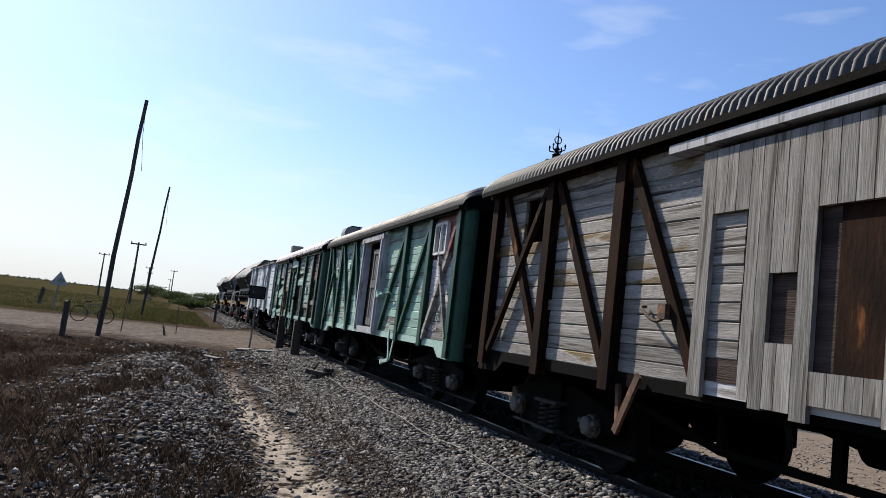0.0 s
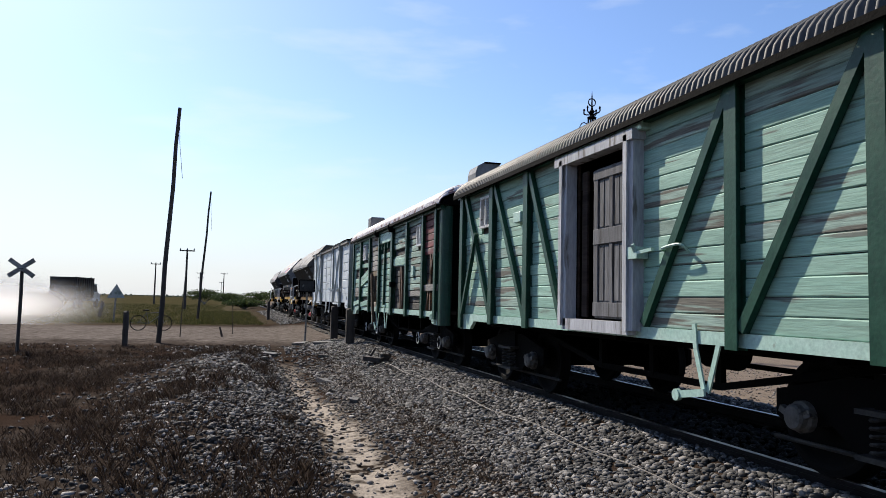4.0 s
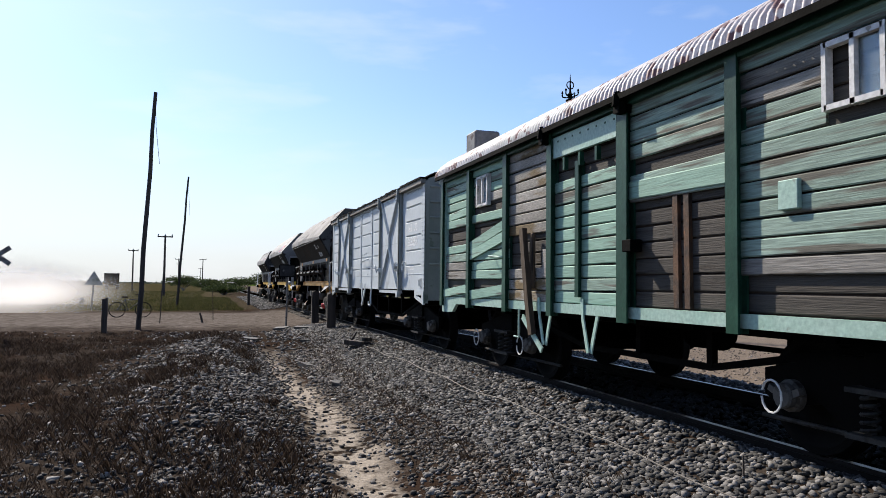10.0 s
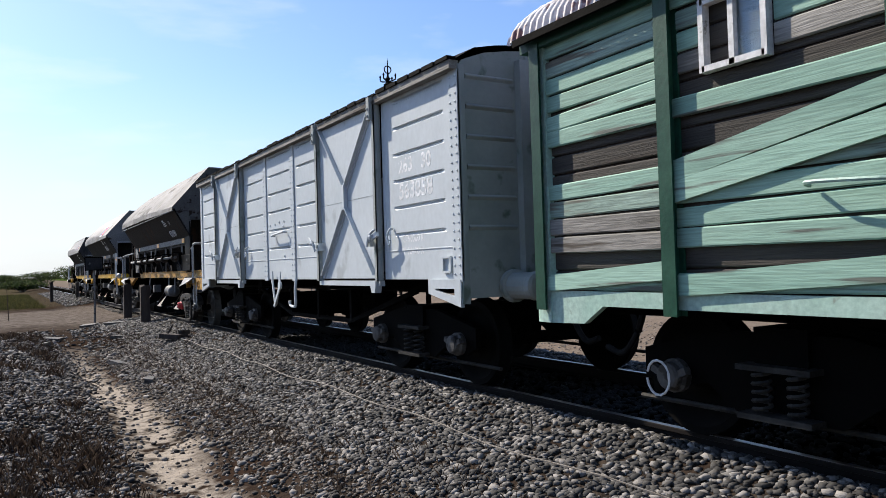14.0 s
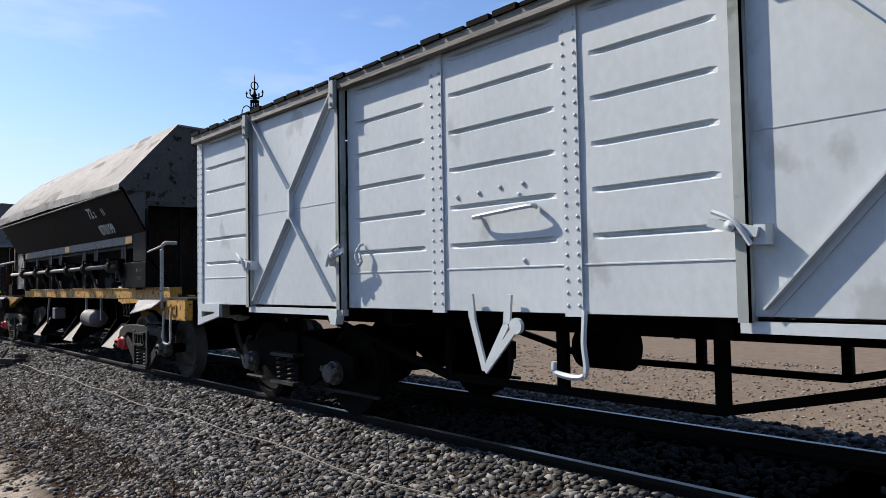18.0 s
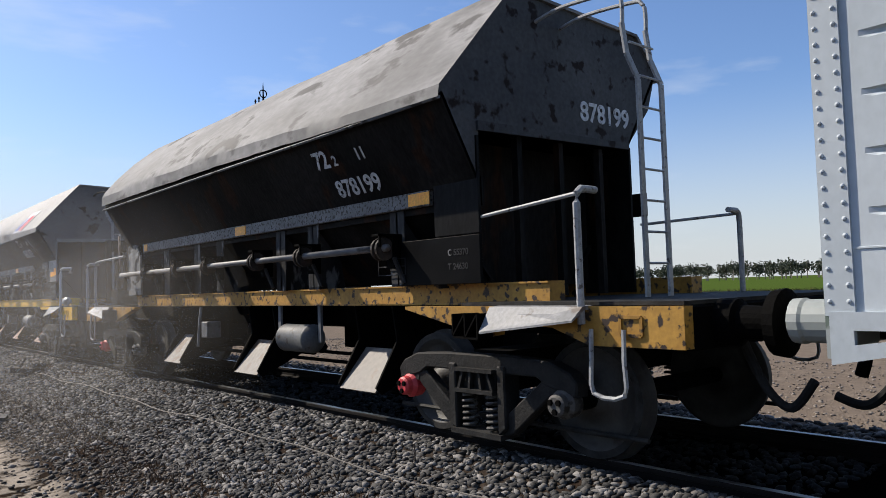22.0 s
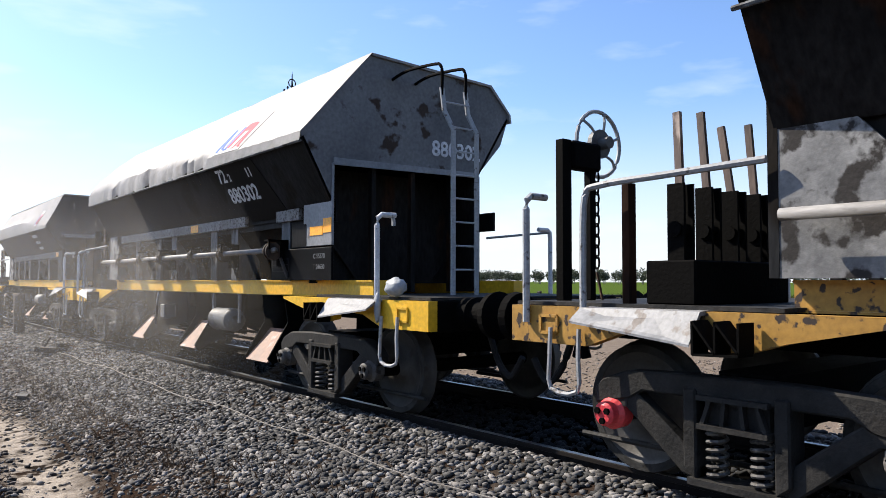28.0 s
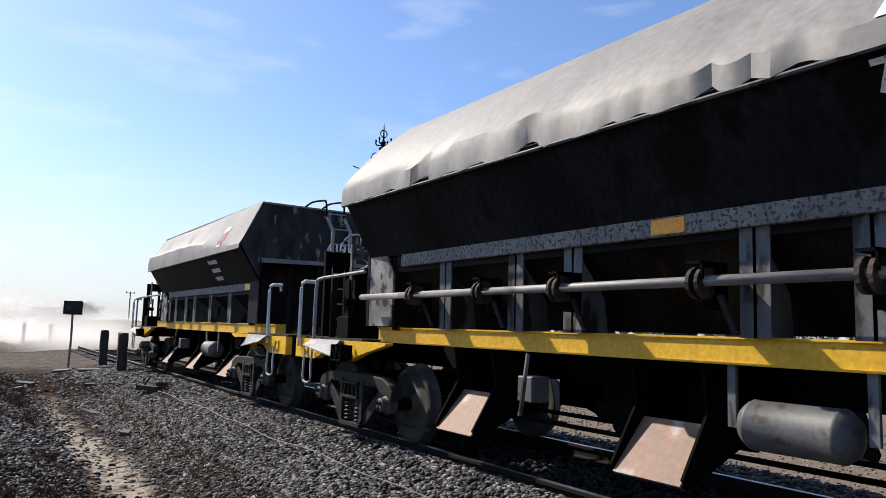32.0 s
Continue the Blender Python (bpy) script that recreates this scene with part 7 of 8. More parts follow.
            for p_, q_ in (((0.3, 0.96), (0.46, 0.96)), ((0.46, 0.96), (0.46, 1.08)), ((0.46, 1.08), (0.3, 1.08)), ((0.3, 1.08), (0.3, 0.96))):
                bar(bm, (s * 1.405, y(p_[0]), p_[1]), (s * 1.405, y(q_[0]), q_[1]), 0.022, 0.02)
            part("ticket_frame", bm, yel, head)
            # pale apron over the bogie, dished outward, with a lattice bracket at its inner end
            bm = bmesh.new()
            rim = []
            for v, low_z in ((0.72, 1.05), (1.62, 0.95)):
                rim.append([bm.verts.new((s * x, y(v), z)) for x, z in ((1.3, 1.158), (1.46, 1.15), (1.58, low_z + 0.015), (1.58, low_z), (1.45, 1.125), (1.3, 1.135))])
            for i in range(6):
                j = (i + 1) % 6
                bm.faces.new((rim[0][i], rim[0][j], rim[1][j], rim[1][i]))
            bm.faces.new(rim[0])
            bm.faces.new(rim[1][::-1])
            bmesh.ops.recalc_face_normals(bm, faces=bm.faces[:])
            ap = part("apron", bm, M_APRON, t, "chipped pale apron plate over the bogie")
            br = bmesh.new()
            for a, b in (((1.64, 0.91), (1.64, 1.1)), ((1.78, 0.92), (1.78, 1.1)), ((1.92, 0.93), (1.92, 1.1)), ((1.64, 1.1), (1.78, 0.92)), ((1.78, 1.1), (1.92, 0.93)), ((1.64, 0.91), (1.92, 0.92))):
                bar(br, (s * 1.5, y(a[0]), a[1]), (s * 1.5, y(b[0]), b[1]), 0.014, 0.16)
            part("lattice_bracket", br, M_STEEL, ap, "black lattice bracket")
            bm = bmesh.new()
            m = y(0.55)
            tube(bm, arch([(s * 1.43, m + 0.13, 1.0), (s * 1.44, m + 0.13, 0.8), (s * 1.44, m + 0.12, 0.575), (s * 1.44, m - 0.12, 0.575), (s * 1.44, m - 0.13, 0.8), (s * 1.43, m - 0.13, 1.0)], 3), 0.017, 6)
            part("step", bm, M_RAILING, t, "hanging steel step")
            bm = bmesh.new()
            m = (y(0.76) if s < 0 else y(1.2 if fresh else 1.08)) if e < 0 else y(0.18)
            tube(bm, [(s * 1.43, m, 1.03), (s * 1.43, m, 1.5), (s * 1.43, m, 1.86), (s * 1.42, m, 1.93), (s * 1.38, m, 1.96), (s * 1.22, m, 1.96)], 0.027, 8)
            post = part("grab_post", bm, M_WHITE if fresh else M_RAILING, t, "pale painted grab post")
            bm = bmesh.new()
            if e < 0 and s < 0 and fresh:
                tube(bm, arch([(-1.4, m, 1.955), (-1.3, m, 1.97), (-1.25, m, 1.94), (-1.24, m, 1.86)], 3), 0.02, 6)
            elif e < 0:
                tube(bm, [(s * 1.4, m, 1.93), (s * (1.22 if s < 0 else 1.02), b0 - 0.02, 1.88)], 0.016, 6)
            else:
                tube(bm, arch([(s * 1.43, y(0.72), 1.05), (s * 1.43, y(0.72), 1.5), (s * 1.43, y(0.74), 1.9), (s * 1.42, y(0.86), 1.97), (s * 1.38, y(1.3), 1.99), (s * 1.3, b1 + 0.02, 2.02)], 4), 0.024, 7)
            part("hand_rail", bm, M_RAILING, post)
    for e, end in ((-1, f0), (1, f1)):
        # near-black steel puts the end face's shade into the beam's colour
        part("head_stock", block(-1.3, 1.3, *sorted((end, end - e * 0.1)), 0.87, 1.15, 0.01), M_STEEL, t)
        part("deck", block(-1.36, 1.36, *sorted((end - e * 0.02, (b0 + 0.1) if e < 0 else (b1 - 0.1))), 1.155, 1.18, 0), M_DUSTY, t, "dusty end deck")
        for s in (-1, 1):
            bm = bmesh.new()
            lathe(bm, [(0, 0.15), (0.12, 0.15), (0.14, 0.11), (0.34, 0.10), (0.35, 0.2), (0.42, 0.21), (0.44, 0.15), (0.44, 0.0)], 20, (0, e, 0), (s * 0.95, end, 1.03))
            part("buffer", bm, M_STEEL, t, "black ribbed buffer")
        bm = bmesh.new()
        box(bm, -0.13, 0.13, *sorted((end, end + e * 0.28)), 0.9, 1.12)
        tube(bm, arch([(0, end + e * 0.2, 1.0), (0, end + e * 0.42, 0.95), (0, end + e * 0.5, 0.8), (0, end + e * 0.46, 0.62)]), 0.045, 8)
        part("coupling", bm, M_STEEL, t)
        bm = bmesh.new()
        tube(bm, arch([(-0.7, end, 0.9), (-0.7, end + e * 0.14, 0.6), (-0.7, end + e * 0.3, 0.48), (-0.7, end + e * 0.45, 0.66)]), 0.03, 8)
        part("brake_hose", bm, M_RUBBER, t, "hanging black rubber brake hose")
    part("centre_sill", block(-0.25, 0.25, f0 + 0.1, f1 - 0.1, 0.85, 1.14, 0), M_STEEL, t)
    # ladder up the front end with hoops over the lid
    yl = b0 - 0.97
    lad = None
    for x in (-0.32, 0.01):
        bm = bmesh.new()
        pts = [(x, yl, 1.18), (x, yl, 2.2), (x, yl, 2.95), (x - 0.1, yl + 0.03, 3.15), (x - 0.12, yl + 0.05, 3.4 - drop)]
        for a, b in zip(pts, pts[1:]):
            bar(bm, a, b, 0.055, 0.02, (0, 1, 0))
        lad = part("ladder", bm, M_RAILING, t, "pale steel ladder with bent stiles") if lad is None else part("stile", bm, M_RAILING, lad) and lad
        bm = bmesh.new()
        tube(bm, arch([(x - 0.12, yl + 0.05, 3.3 - drop), (x - 0.12, yl + 0.04, 3.54 - drop), (x - 0.12, yl + 0.07, 3.64 - drop), (x - 0.12, yl + 0.17, 3.68 - drop), (x - 0.12, b0 - 0.3, 3.72 - drop), (x - 0.12, b0 + 0.02, 3.68 - drop)], 4), 0.018, 7)
        part("hoop", bm, M_RAILING if not fresh else M_STEEL, lad, "bent handrail hoop")
    for i in range(8):
        z = 1.45 + 0.255 * i
        o = -0.1 if z > 3.1 else 0.0
        bm = bmesh.new()
        tube(bm, [(-0.32 + o, yl, z), (0.01 + o, yl, z)], 0.011, 5)
        part("rung", bm, M_RAILING, lad)
    # control shaft with twin-disc clamps
    if not low:
        bm = bmesh.new()
        tube(bm, [(-1.39, -3.3, 1.69), (-1.39, 4.35, 1.69)], 0.036, 10)
        shaft = part("control_shaft", bm, M_SHAFT, t, "pale control shaft along the hopper", True)
        for y in (3.08, 1.82, 0.74, -0.65, -1.75, -3.2):
            bm = bmesh.new()
            for d in (-0.035, 0.035):
                lathe(bm, [(-0.014, 0.03), (-0.014, 0.105), (0.014, 0.105), (0.014, 0.03)], 14, (0, 1, 0), (-1.38, y + d, 1.68))
            part("clamp", bm, M_CLAMP, shaft, "rusty twin-disc clamp")
            bm = bmesh.new()
            box(bm, -1.46, -1.2, y - 0.07, y + 0.05, 1.80, 1.82)
            box(bm, -1.46, -1.44, y - 0.07, y - 0.055, 1.70, 1.82)
            box(bm, -1.3, -1.2, y - 0.07, y + 0.05, 1.5, 1.8)
            part("clamp_bracket", bm, M_STEEL, shaft)
            bm = bmesh.new()
            bar(bm, (-1.32, y - 0.1, 1.6), (-1.25, y - 0.16, 1.36), 0.04, 0.025)
            part("link", bm, M_STAY, shaft)
    # chutes with bright deflector plates
    for y in (2.43, -0.06, -2.55):
        for s in (-1, 1):
            for d in (-0.33, 0.33):
                bm = bmesh.new()
                prism(bm, [(s * 0.45, 1.2), (s * 1.05, 1.14), (s * 1.0, 0.8), (s * 1.27, 0.36), (s * 1.2, 0.29), (s * 0.45, 0.62)], y + d - 0.012, y + d + 0.012, lambda p, q, u: (p, u, q))
                bmesh.ops.recalc_face_normals(bm, faces=bm.faces[:])
                part("chute_cheek", bm, M_STEEL, t)
            bm = bmesh.new()
            bar(bm, (s * 0.92, y, 0.70), (s * 1.26, y, 0.31), 0.018, 0.62, (0, 1, 0))
            part("chute_plate", bm, M_PLATE_RUST if fresh else M_PLATE, t, "rust-stained steel chute plate" if fresh else "bare steel chute plate")
            part("chute_back", block(*sorted((s * 0.45, s * 0.5)), y - 0.36, y + 0.36, 0.5, 1.2, 0), M_STEEL, t)
    bm = bmesh.new()
    lathe(bm, [(-0.38, 0.0), (-0.375, 0.06), (-0.35, 0.12), (-0.30, 0.158), (-0.285, 0.165), (-0.275, 0.16), (0.275, 0.16), (0.285, 0.165), (0.30, 0.158), (0.35, 0.12), (0.375, 0.06), (0.38, 0.0)], 22, (0, 1, 0), (-1.08, -1.12, 0.775))
    tank = part("air_tank", bm, M_TANK, t, "grey air reservoir", True)
    for y in (-0.66, -1.58):
        bm = bmesh.new()
        bar(bm, (-1.08, y, 1.15), (-1.08, y, 0.74), 0.06, 0.03, (1, 0, 0))
        part("hanger", bm, M_STAY_G, tank)
    bm = bmesh.new()
    tube(bm, arch([(-1.28, 1.25, 1.14), (-1.3, 1.26, 0.95), (-1.3, 1.3, 0.72), (-1.3, 1.33, 0.6)]), 0.02, 6)
    part("pipe", bm, M_STAY_G, t)
    part("valve_box", block(-1.16, -0.95, 1.34, 1.55, 0.7, 0.93, 0.012), M_TANK, t, "grey valve box")
    for y, z, l in ((0.4, 0.68, 0.5), (0.35, 0.58, 0.34), (-0.4, 0.62, 0.3)):
        bm = bmesh.new()
        lathe(bm, [(0, 0.0), (0, 0.07), (l, 0.07), (l, 0.0)], 12, (0, 1, 0), (-0.75, y, z))
        part("brake_gear", bm, M_STEEL, t)
    bm = bmesh.new()
    for x, z in ((-0.8, 0.5), (-0.55, 0.56)):
        tube(bm, [(x, -3.4, z), (x, 3.6, z)], 0.022, 6)
    part("brake_rod", bm, M_STEEL, t)
    # brake platform at the back: stand with handwheel and chain, hand levers on a dark box
    v = f1 - 0.25
    part("brake_stand", block(-1.1, -1.0, v, v + 0.08, 1.18, 2.42, 0.006), M_STEEL, t, "black brake stand")
    stand = part("stand_post", block(-0.78, -0.72, v, v + 0.07, 1.18, 2.2, 0.006), M_STEEL, t)
    part("stand_head", block(-1.0, -0.66, v - 0.02, v + 0.1, 2.2, 2.42, 0.02), M_STEEL, stand)
    bm = bmesh.new()
    tube(bm, [(-0.56 + 0.27 * math.cos(a), v + 0.1, 2.45 + 0.27 * math.sin(a)) for a in np.linspace(0, 2 * math.pi, 29)], 0.017, 7)
    wheel = part("handwheel", bm, M_RAILING, t, "pale spoked brake handwheel")
    for i in range(6):
        a = i * math.pi / 3 + 0.3
        bm = bmesh.new()
        tube(bm, arch([(-0.56 + 0.1 * math.cos(a - 0.25), v + 0.09, 2.45 + 0.1 * math.sin(a - 0.25)), (-0.56 + 0.19 * math.cos(a), v + 0.07, 2.45 + 0.19 * math.sin(a)), (-0.56 + 0.27 * math.cos(a), v + 0.1, 2.45 + 0.27 * math.sin(a))], 3), 0.012, 5)
        part("spoke", bm, M_RAILING, wheel)
    bm = bmesh.new()
    lathe(bm, [(-0.12, 0.0), (-0.12, 0.05), (-0.03, 0.05), (-0.03, 0.12), (0.02, 0.115), (0.03, 0.04), (0.03, 0.0)], 18, (0, 1, 0), (-0.56, v + 0.1, 2.45))
    part("wheel_hub", bm, M_TANK, wheel)
    for i in range(9):
        bm = bmesh.new()
        wide, thin = (0.026, 0.003) if i % 2 else (0.003, 0.026)
        tube(bm, [(-0.66 + wide * math.cos(a), v + 0.04 + thin * math.cos(a), 2.16 - 0.085 * i + 0.055 * math.sin(a)) for a in np.linspace(0, 2 * math.pi, 11)], 0.009, 5)
        part("chain_link", bm, M_STEEL, stand)
    bm = bmesh.new()
    tube(bm, [(-0.66, v + 0.04, 1.4), (-0.62, v + 0.02, 1.18)], 0.012, 5)
    part("chain_rod", bm, M_RUST, stand)
    g = f1 - 1.32
    box_ = part("lever_box", block(-1.28, -0.1, g - 0.16, g + 0.2, 1.18, 1.46, 0.01), M_STEEL, t, "black lever box with a grey arrow plate")
    bm = bmesh.new()
    prism(bm, [(-1.0, 1.24), (-1.0, 1.4), (-0.82, 1.32)], g + 0.201, g + 0.206, lambda p, q, u: (p, u, q))
    part("arrow", bm, M_GREYD, box_)
    for i, x in enumerate((-1.18, -0.86, -0.54, -0.24)):
        lean = (0.02, 0.05, 0.09, 0.05)[i]
        bm = bmesh.new()
        bar(bm, (x, g, 1.8), (x, g + lean, 2.42 + 0.05 * (i % 2)), 0.05, 0.03)
        lev = part("lever", bm, M_LEVER, t, "worn rusty hand lever")
        bm = bmesh.new()
        for d in (-0.05, 0.05):
            box(bm, x + d - 0.012, x + d + 0.012, g - 0.06, g + 0.06, 1.46, 1.95)
        lathe(bm, [(-0.08, 0.0), (-0.08, 0.05), (0.08, 0.05), (0.08, 0.0)], 10, (1, 0, 0), (x, g, 1.66))
        part("quadrant", bm, M_STEEL, lev)
    part("rack_post", block(-1.32, -1.24, g + 0.3, g + 0.36, 1.18, 1.98, 0.004), M_BROWN, box_)
    # painted marks
    (xa, za), (xb, zb) = wall[-1]
    lean = math.degrees(math.atan2(-(xa - xb), za - zb))

    def spot(y, z):
        q = (z - zb) / (za - zb)
        return on_side(xb + (xa - xb) * q - 0.008, y, z, lean)
    if fresh and not low:
        bm = bmesh.new()
        rim = [spot(-1.86, 2.83).translation, spot(-3.0, 2.83).translation, spot(-3.35, 2.1).translation, spot(-2.25, 2.1).translation]
        f_a = [bm.verts.new(p + Vector((0.005, 0, 0.003))) for p in rim]
        f_b = [bm.verts.new(p + Vector((0.001, 0, 0))) for p in rim]
        bm.faces.new(f_a)
        bm.faces.new(f_b[::-1])
        for i in range(4):
            bm.faces.new((f_a[i], f_a[(i + 1) % 4], f_b[(i + 1) % 4], f_b[i]))
        part("number_panel", bm, M_BLACKP, t, "black lettering panel")
    if not low:
        yy = -1.86 if fresh else -2.22
        zz = (2.62, 2.36) if fresh else (2.55, 2.26)
        lettering("72", 0.26, spot(yy, zz[0]), t)
        lettering("2", 0.15, spot(yy - 0.32, zz[0]), t)
        lettering("11", 0.17, spot(yy - (0.86 if fresh else 0.72), zz[0]), t)
        lettering(number, 0.29 if fresh else 0.25, spot(yy - (0.1 if fresh else 0.17), zz[1]), t)
        lettering("C 55370", 0.075, on_side(-1.254, f + 0.38, 1.58), t, M_STAY_G if fresh else M_STAY)
        lettering("T 24630", 0.075, on_side(-1.254, f + 0.38, 1.46), t, M_STAY_G if fresh else M_STAY)
        bm = bmesh.new()
        for a, b in (((0, 0), (0.42, 0)), ((0, 0.08), (0.42, 0.08)), ((0, 0.15), (0.42, 0.15)), ((0, 0), (0, 0.15)), ((0.2, 0), (0.2, 0.15)), ((0.42, 0), (0.42, 0.15))):
            bar(bm, (-1.254, f + 1.4 - a[0], 1.44 + a[1]), (-1.254, f + 1.4 - b[0], 1.44 + b[1]), 0.01, 0.004)
        part("data_table", bm, M_STAY, t, "faint ruled data table")
    else:
        for i in range(3):
            part("mark_bar", block(-0.004, 0.004, -0.3 + 0.08 * i, 0.3, -0.04, 0.04, 0), M_LETTER, t).matrix_local = spot(-2.4, 2.5 - 0.15 * i) @ pose(0, 0, 0, 0, -90, 90)
    lettering(number, 0.26, Matrix(((1, 0, 0, 0.14 if not low else 0.0), (0, 0, -1, b0 - 0.006), (0, 1, 0, 2.86 - drop), (0, 0, 0, 1))), t)
    marks = ((-3.6, 0.3), (0.04, 0.3), (b1 - 0.9, 0.14)) if not fresh else ((-0.26, 0.3),) if not low else ((b0 + 0.6, 0.3),)
    for y, w in marks:
        part("reflector", block(-1.252, -1.246, y - w / 2, y + w / 2, belt[1] - 0.125, belt[1] - 0.015, 0), M_ORANGE, t, "orange reflector strip")

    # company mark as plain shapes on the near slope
    def on_lid(y, q, lift):
        """A point of the slope, q from -1 at the skirt's edge over 0 at the bend to 1 at the shoulder."""
        g_ = min(n - 1.001, max(0.0, (y - b0 + 0.03) / (b1 - b0 + 0.06) * n))
        j = int(g_)
        line = [lid_point(j, i).lerp(lid_point(j + 1, i), g_ - j) for i in range(k)]
        p = (line[3].lerp(line[2], min(1, q / 0.33)) if q < 0.33 else line[2].lerp(line[1], min(1, (q - 0.33) / 0.33))) if q > 0 else line[3].lerp(line[4], -q)
        p = p + Vector((0.75, 0, 0.66)) * lift
        return Vector((-p.x, p.y, p.z))

    def patch(name, ya, yb, yc_, yd, qa, qb, mat, lift, label=""):
        """A painted strip from ya..yb at height qa to yc_..yd at qb."""
        vs, fs = [], []
        m = 24
        for i in range(7):
            for j in range(m + 1):
                u, w = j / m, i / 6
                a, b = ya + (yb - ya) * u, yc_ + (yd - yc_) * u
                vs.append(on_lid(a + (b - a) * w, qa + (qb - qa) * w, lift)[:])
        for i in range(6):
            for j in range(m):
                fs.append((i * (m + 1) + j, i * (m + 1) + j + 1, (i + 1) * (m + 1) + j + 1, (i + 1) * (m + 1) + j))
        me = bpy.data.meshes.new(name)
        me.from_pydata(vs, [], fs)
        return part_mesh(name, me, mat, t, label)
    if fresh:
        m0, g0 = (-2.37, 0.8) if not low else (-3.1, 0.34)
        patch("mark_ground", m0 + 0.55 * g0, m0 - 0.5 * g0, m0 + 0.5 * g0, m0 - 0.55 * g0, -0.9, 0.5, M_LOGO_W, 0.008, "white ground of a company mark")
        for a, b, c_, d_, qa, qb, mt in ((0.46, 0.36, 0.40, 0.30, -0.6, 0.34, M_LOGO_B), (0.40, 0.30, 0.14, 0.04, 0.34, -0.5, M_LOGO_B), (0.14, 0.04, 0.10, 0.0, -0.5, 0.34, M_LOGO_B), (0.04, -0.06, 0.02, -0.1, -0.2, 0.3, M_LOGO_R), (0.0, -0.3, -0.02, -0.3, 0.24, 0.38, M_LOGO_R), (-0.14, -0.24, -0.26, -0.36, -0.5, 0.36, M_LOGO_R), (-0.4, -0.5, -0.3, -0.4, -0.5, 0.36, M_LOGO_R), (-0.2, -0.42, -0.22, -0.42, -0.14, 0.0, M_LOGO_R)):
            patch("mark", m0 + a * g0, m0 + b * g0, m0 + c_ * g0, m0 + d_ * g0, qa, qb, mt, 0.012)
    for y in (-4.35, 4.68):
        bogie_cast(t, y, 1.78, not fresh)
    return t


H1 = hopper(49.2, "878199", False, False, "soot-black hopper wagon with dented pale lid and chipped yellow frame")
H2 = hopper(62.96, "880302", True, False, "grey hopper wagon with dented pale lid and bright yellow frame")
H3 = hopper(76.1, "619156", True, True, "low grey hopper wagon with bright yellow frame at the train's end")


def sack():
    bm = bmesh.new()
    bmesh.ops.create_icosphere(bm, subdivisions=3, radius=1.0)
    for v in bm.verts:
        d = noise.noise(v.co * 2.2) * 0.25 + noise.noise(v.co * 6) * 0.08
        v.co = Vector((v.co.x * 0.085, v.co.y * 0.125, v.co.z * 0.09)) * (1 + d)
        v.co += Vector((-1.36, -5.75, 1.27))
    part("plastic_sack", bm, M_BAG, H2, "crumpled white plastic sack tied to the frame", True)
    bm = bmesh.new()
    bmesh.ops.create_icosphere(bm, subdivisions=2, radius=1.0)
    for v in bm.verts:
        v.co = Vector((v.co.x * 0.03, v.co.y * 0.045, v.co.z * 0.15)) * (1 + 0.25 * noise.noise(v.co * 4)) + Vector((-1.45, -5.58, 1.08))
    part("sack_tail", bm, M_BAG, H2, "twisted end of the plastic sack", True)


sack()


# ---- truck on the road and its dust ----
def truck():
    t = thing("truck", pose(-20, 60, -0.3), "dark farm truck with a high box on the dirt road", "truck")
    body = part("box_body", block(-1.25, 1.25, -3.6, 1.6, 1.1, 3.2, 0.03), M_HOPPER, t, "dark boarded truck box")
    bm = bmesh.new()
    for k in range(9):
        y = -3.5 + 0.62 * k
        box(bm, 1.25, 1.3, y, y + 0.08, 1.1, 3.25)
        box(bm, -1.3, -1.25, y, y + 0.08, 1.1, 3.25)
    part("stake", bm, M_STEEL, body)
    bm = bmesh.new()
    prism(bm, [(1.8, 0.7), (4.2, 0.7), (4.2, 1.5), (3.3, 1.7), (2.9, 2.6), (1.8, 2.65)], -1.1, 1.1, lambda p, q, u: (u, p, q))
    cab = part("cab", bm, M_GREYD, t)
    bm = bmesh.new()
    prism(bm, [(2.0, 1.75), (3.15, 1.75), (2.85, 2.45), (2.0, 2.5)], 1.1, 1.12, lambda p, q, u: (u, p, q))
    prism(bm, [(2.0, 1.75), (3.15, 1.75), (2.85, 2.45), (2.0, 2.5)], -1.12, -1.1, lambda p, q, u: (u, p, q))
    part("side_window", bm, M_BLACKP, cab)
    bm = bmesh.new()
    tube(bm, [(0.9, 1.7, 1.2), (0.9, 1.7, 3.3)], 0.07, 8)
    part("exhaust", bm, M_STEEL, t)
    for x in (-1.0, 1.0):
        for y in (-2.6, -1.4, 3.2):
            bm = bmesh.new()
            lathe(bm, [(-0.14, 0.0), (-0.14, 0.4), (-0.1, 0.48), (0.1, 0.48), (0.14, 0.4), (0.14, 0.0)], 18, (1, 0, 0), (x, y, 0.48))
            part("tyre", bm, M_RUBBER, t)
    part("chassis", block(-0.5, 0.5, -3.5, 4.1, 0.75, 1.08, 0.01), M_STEEL, t)
    return t


TRUCK = truck()


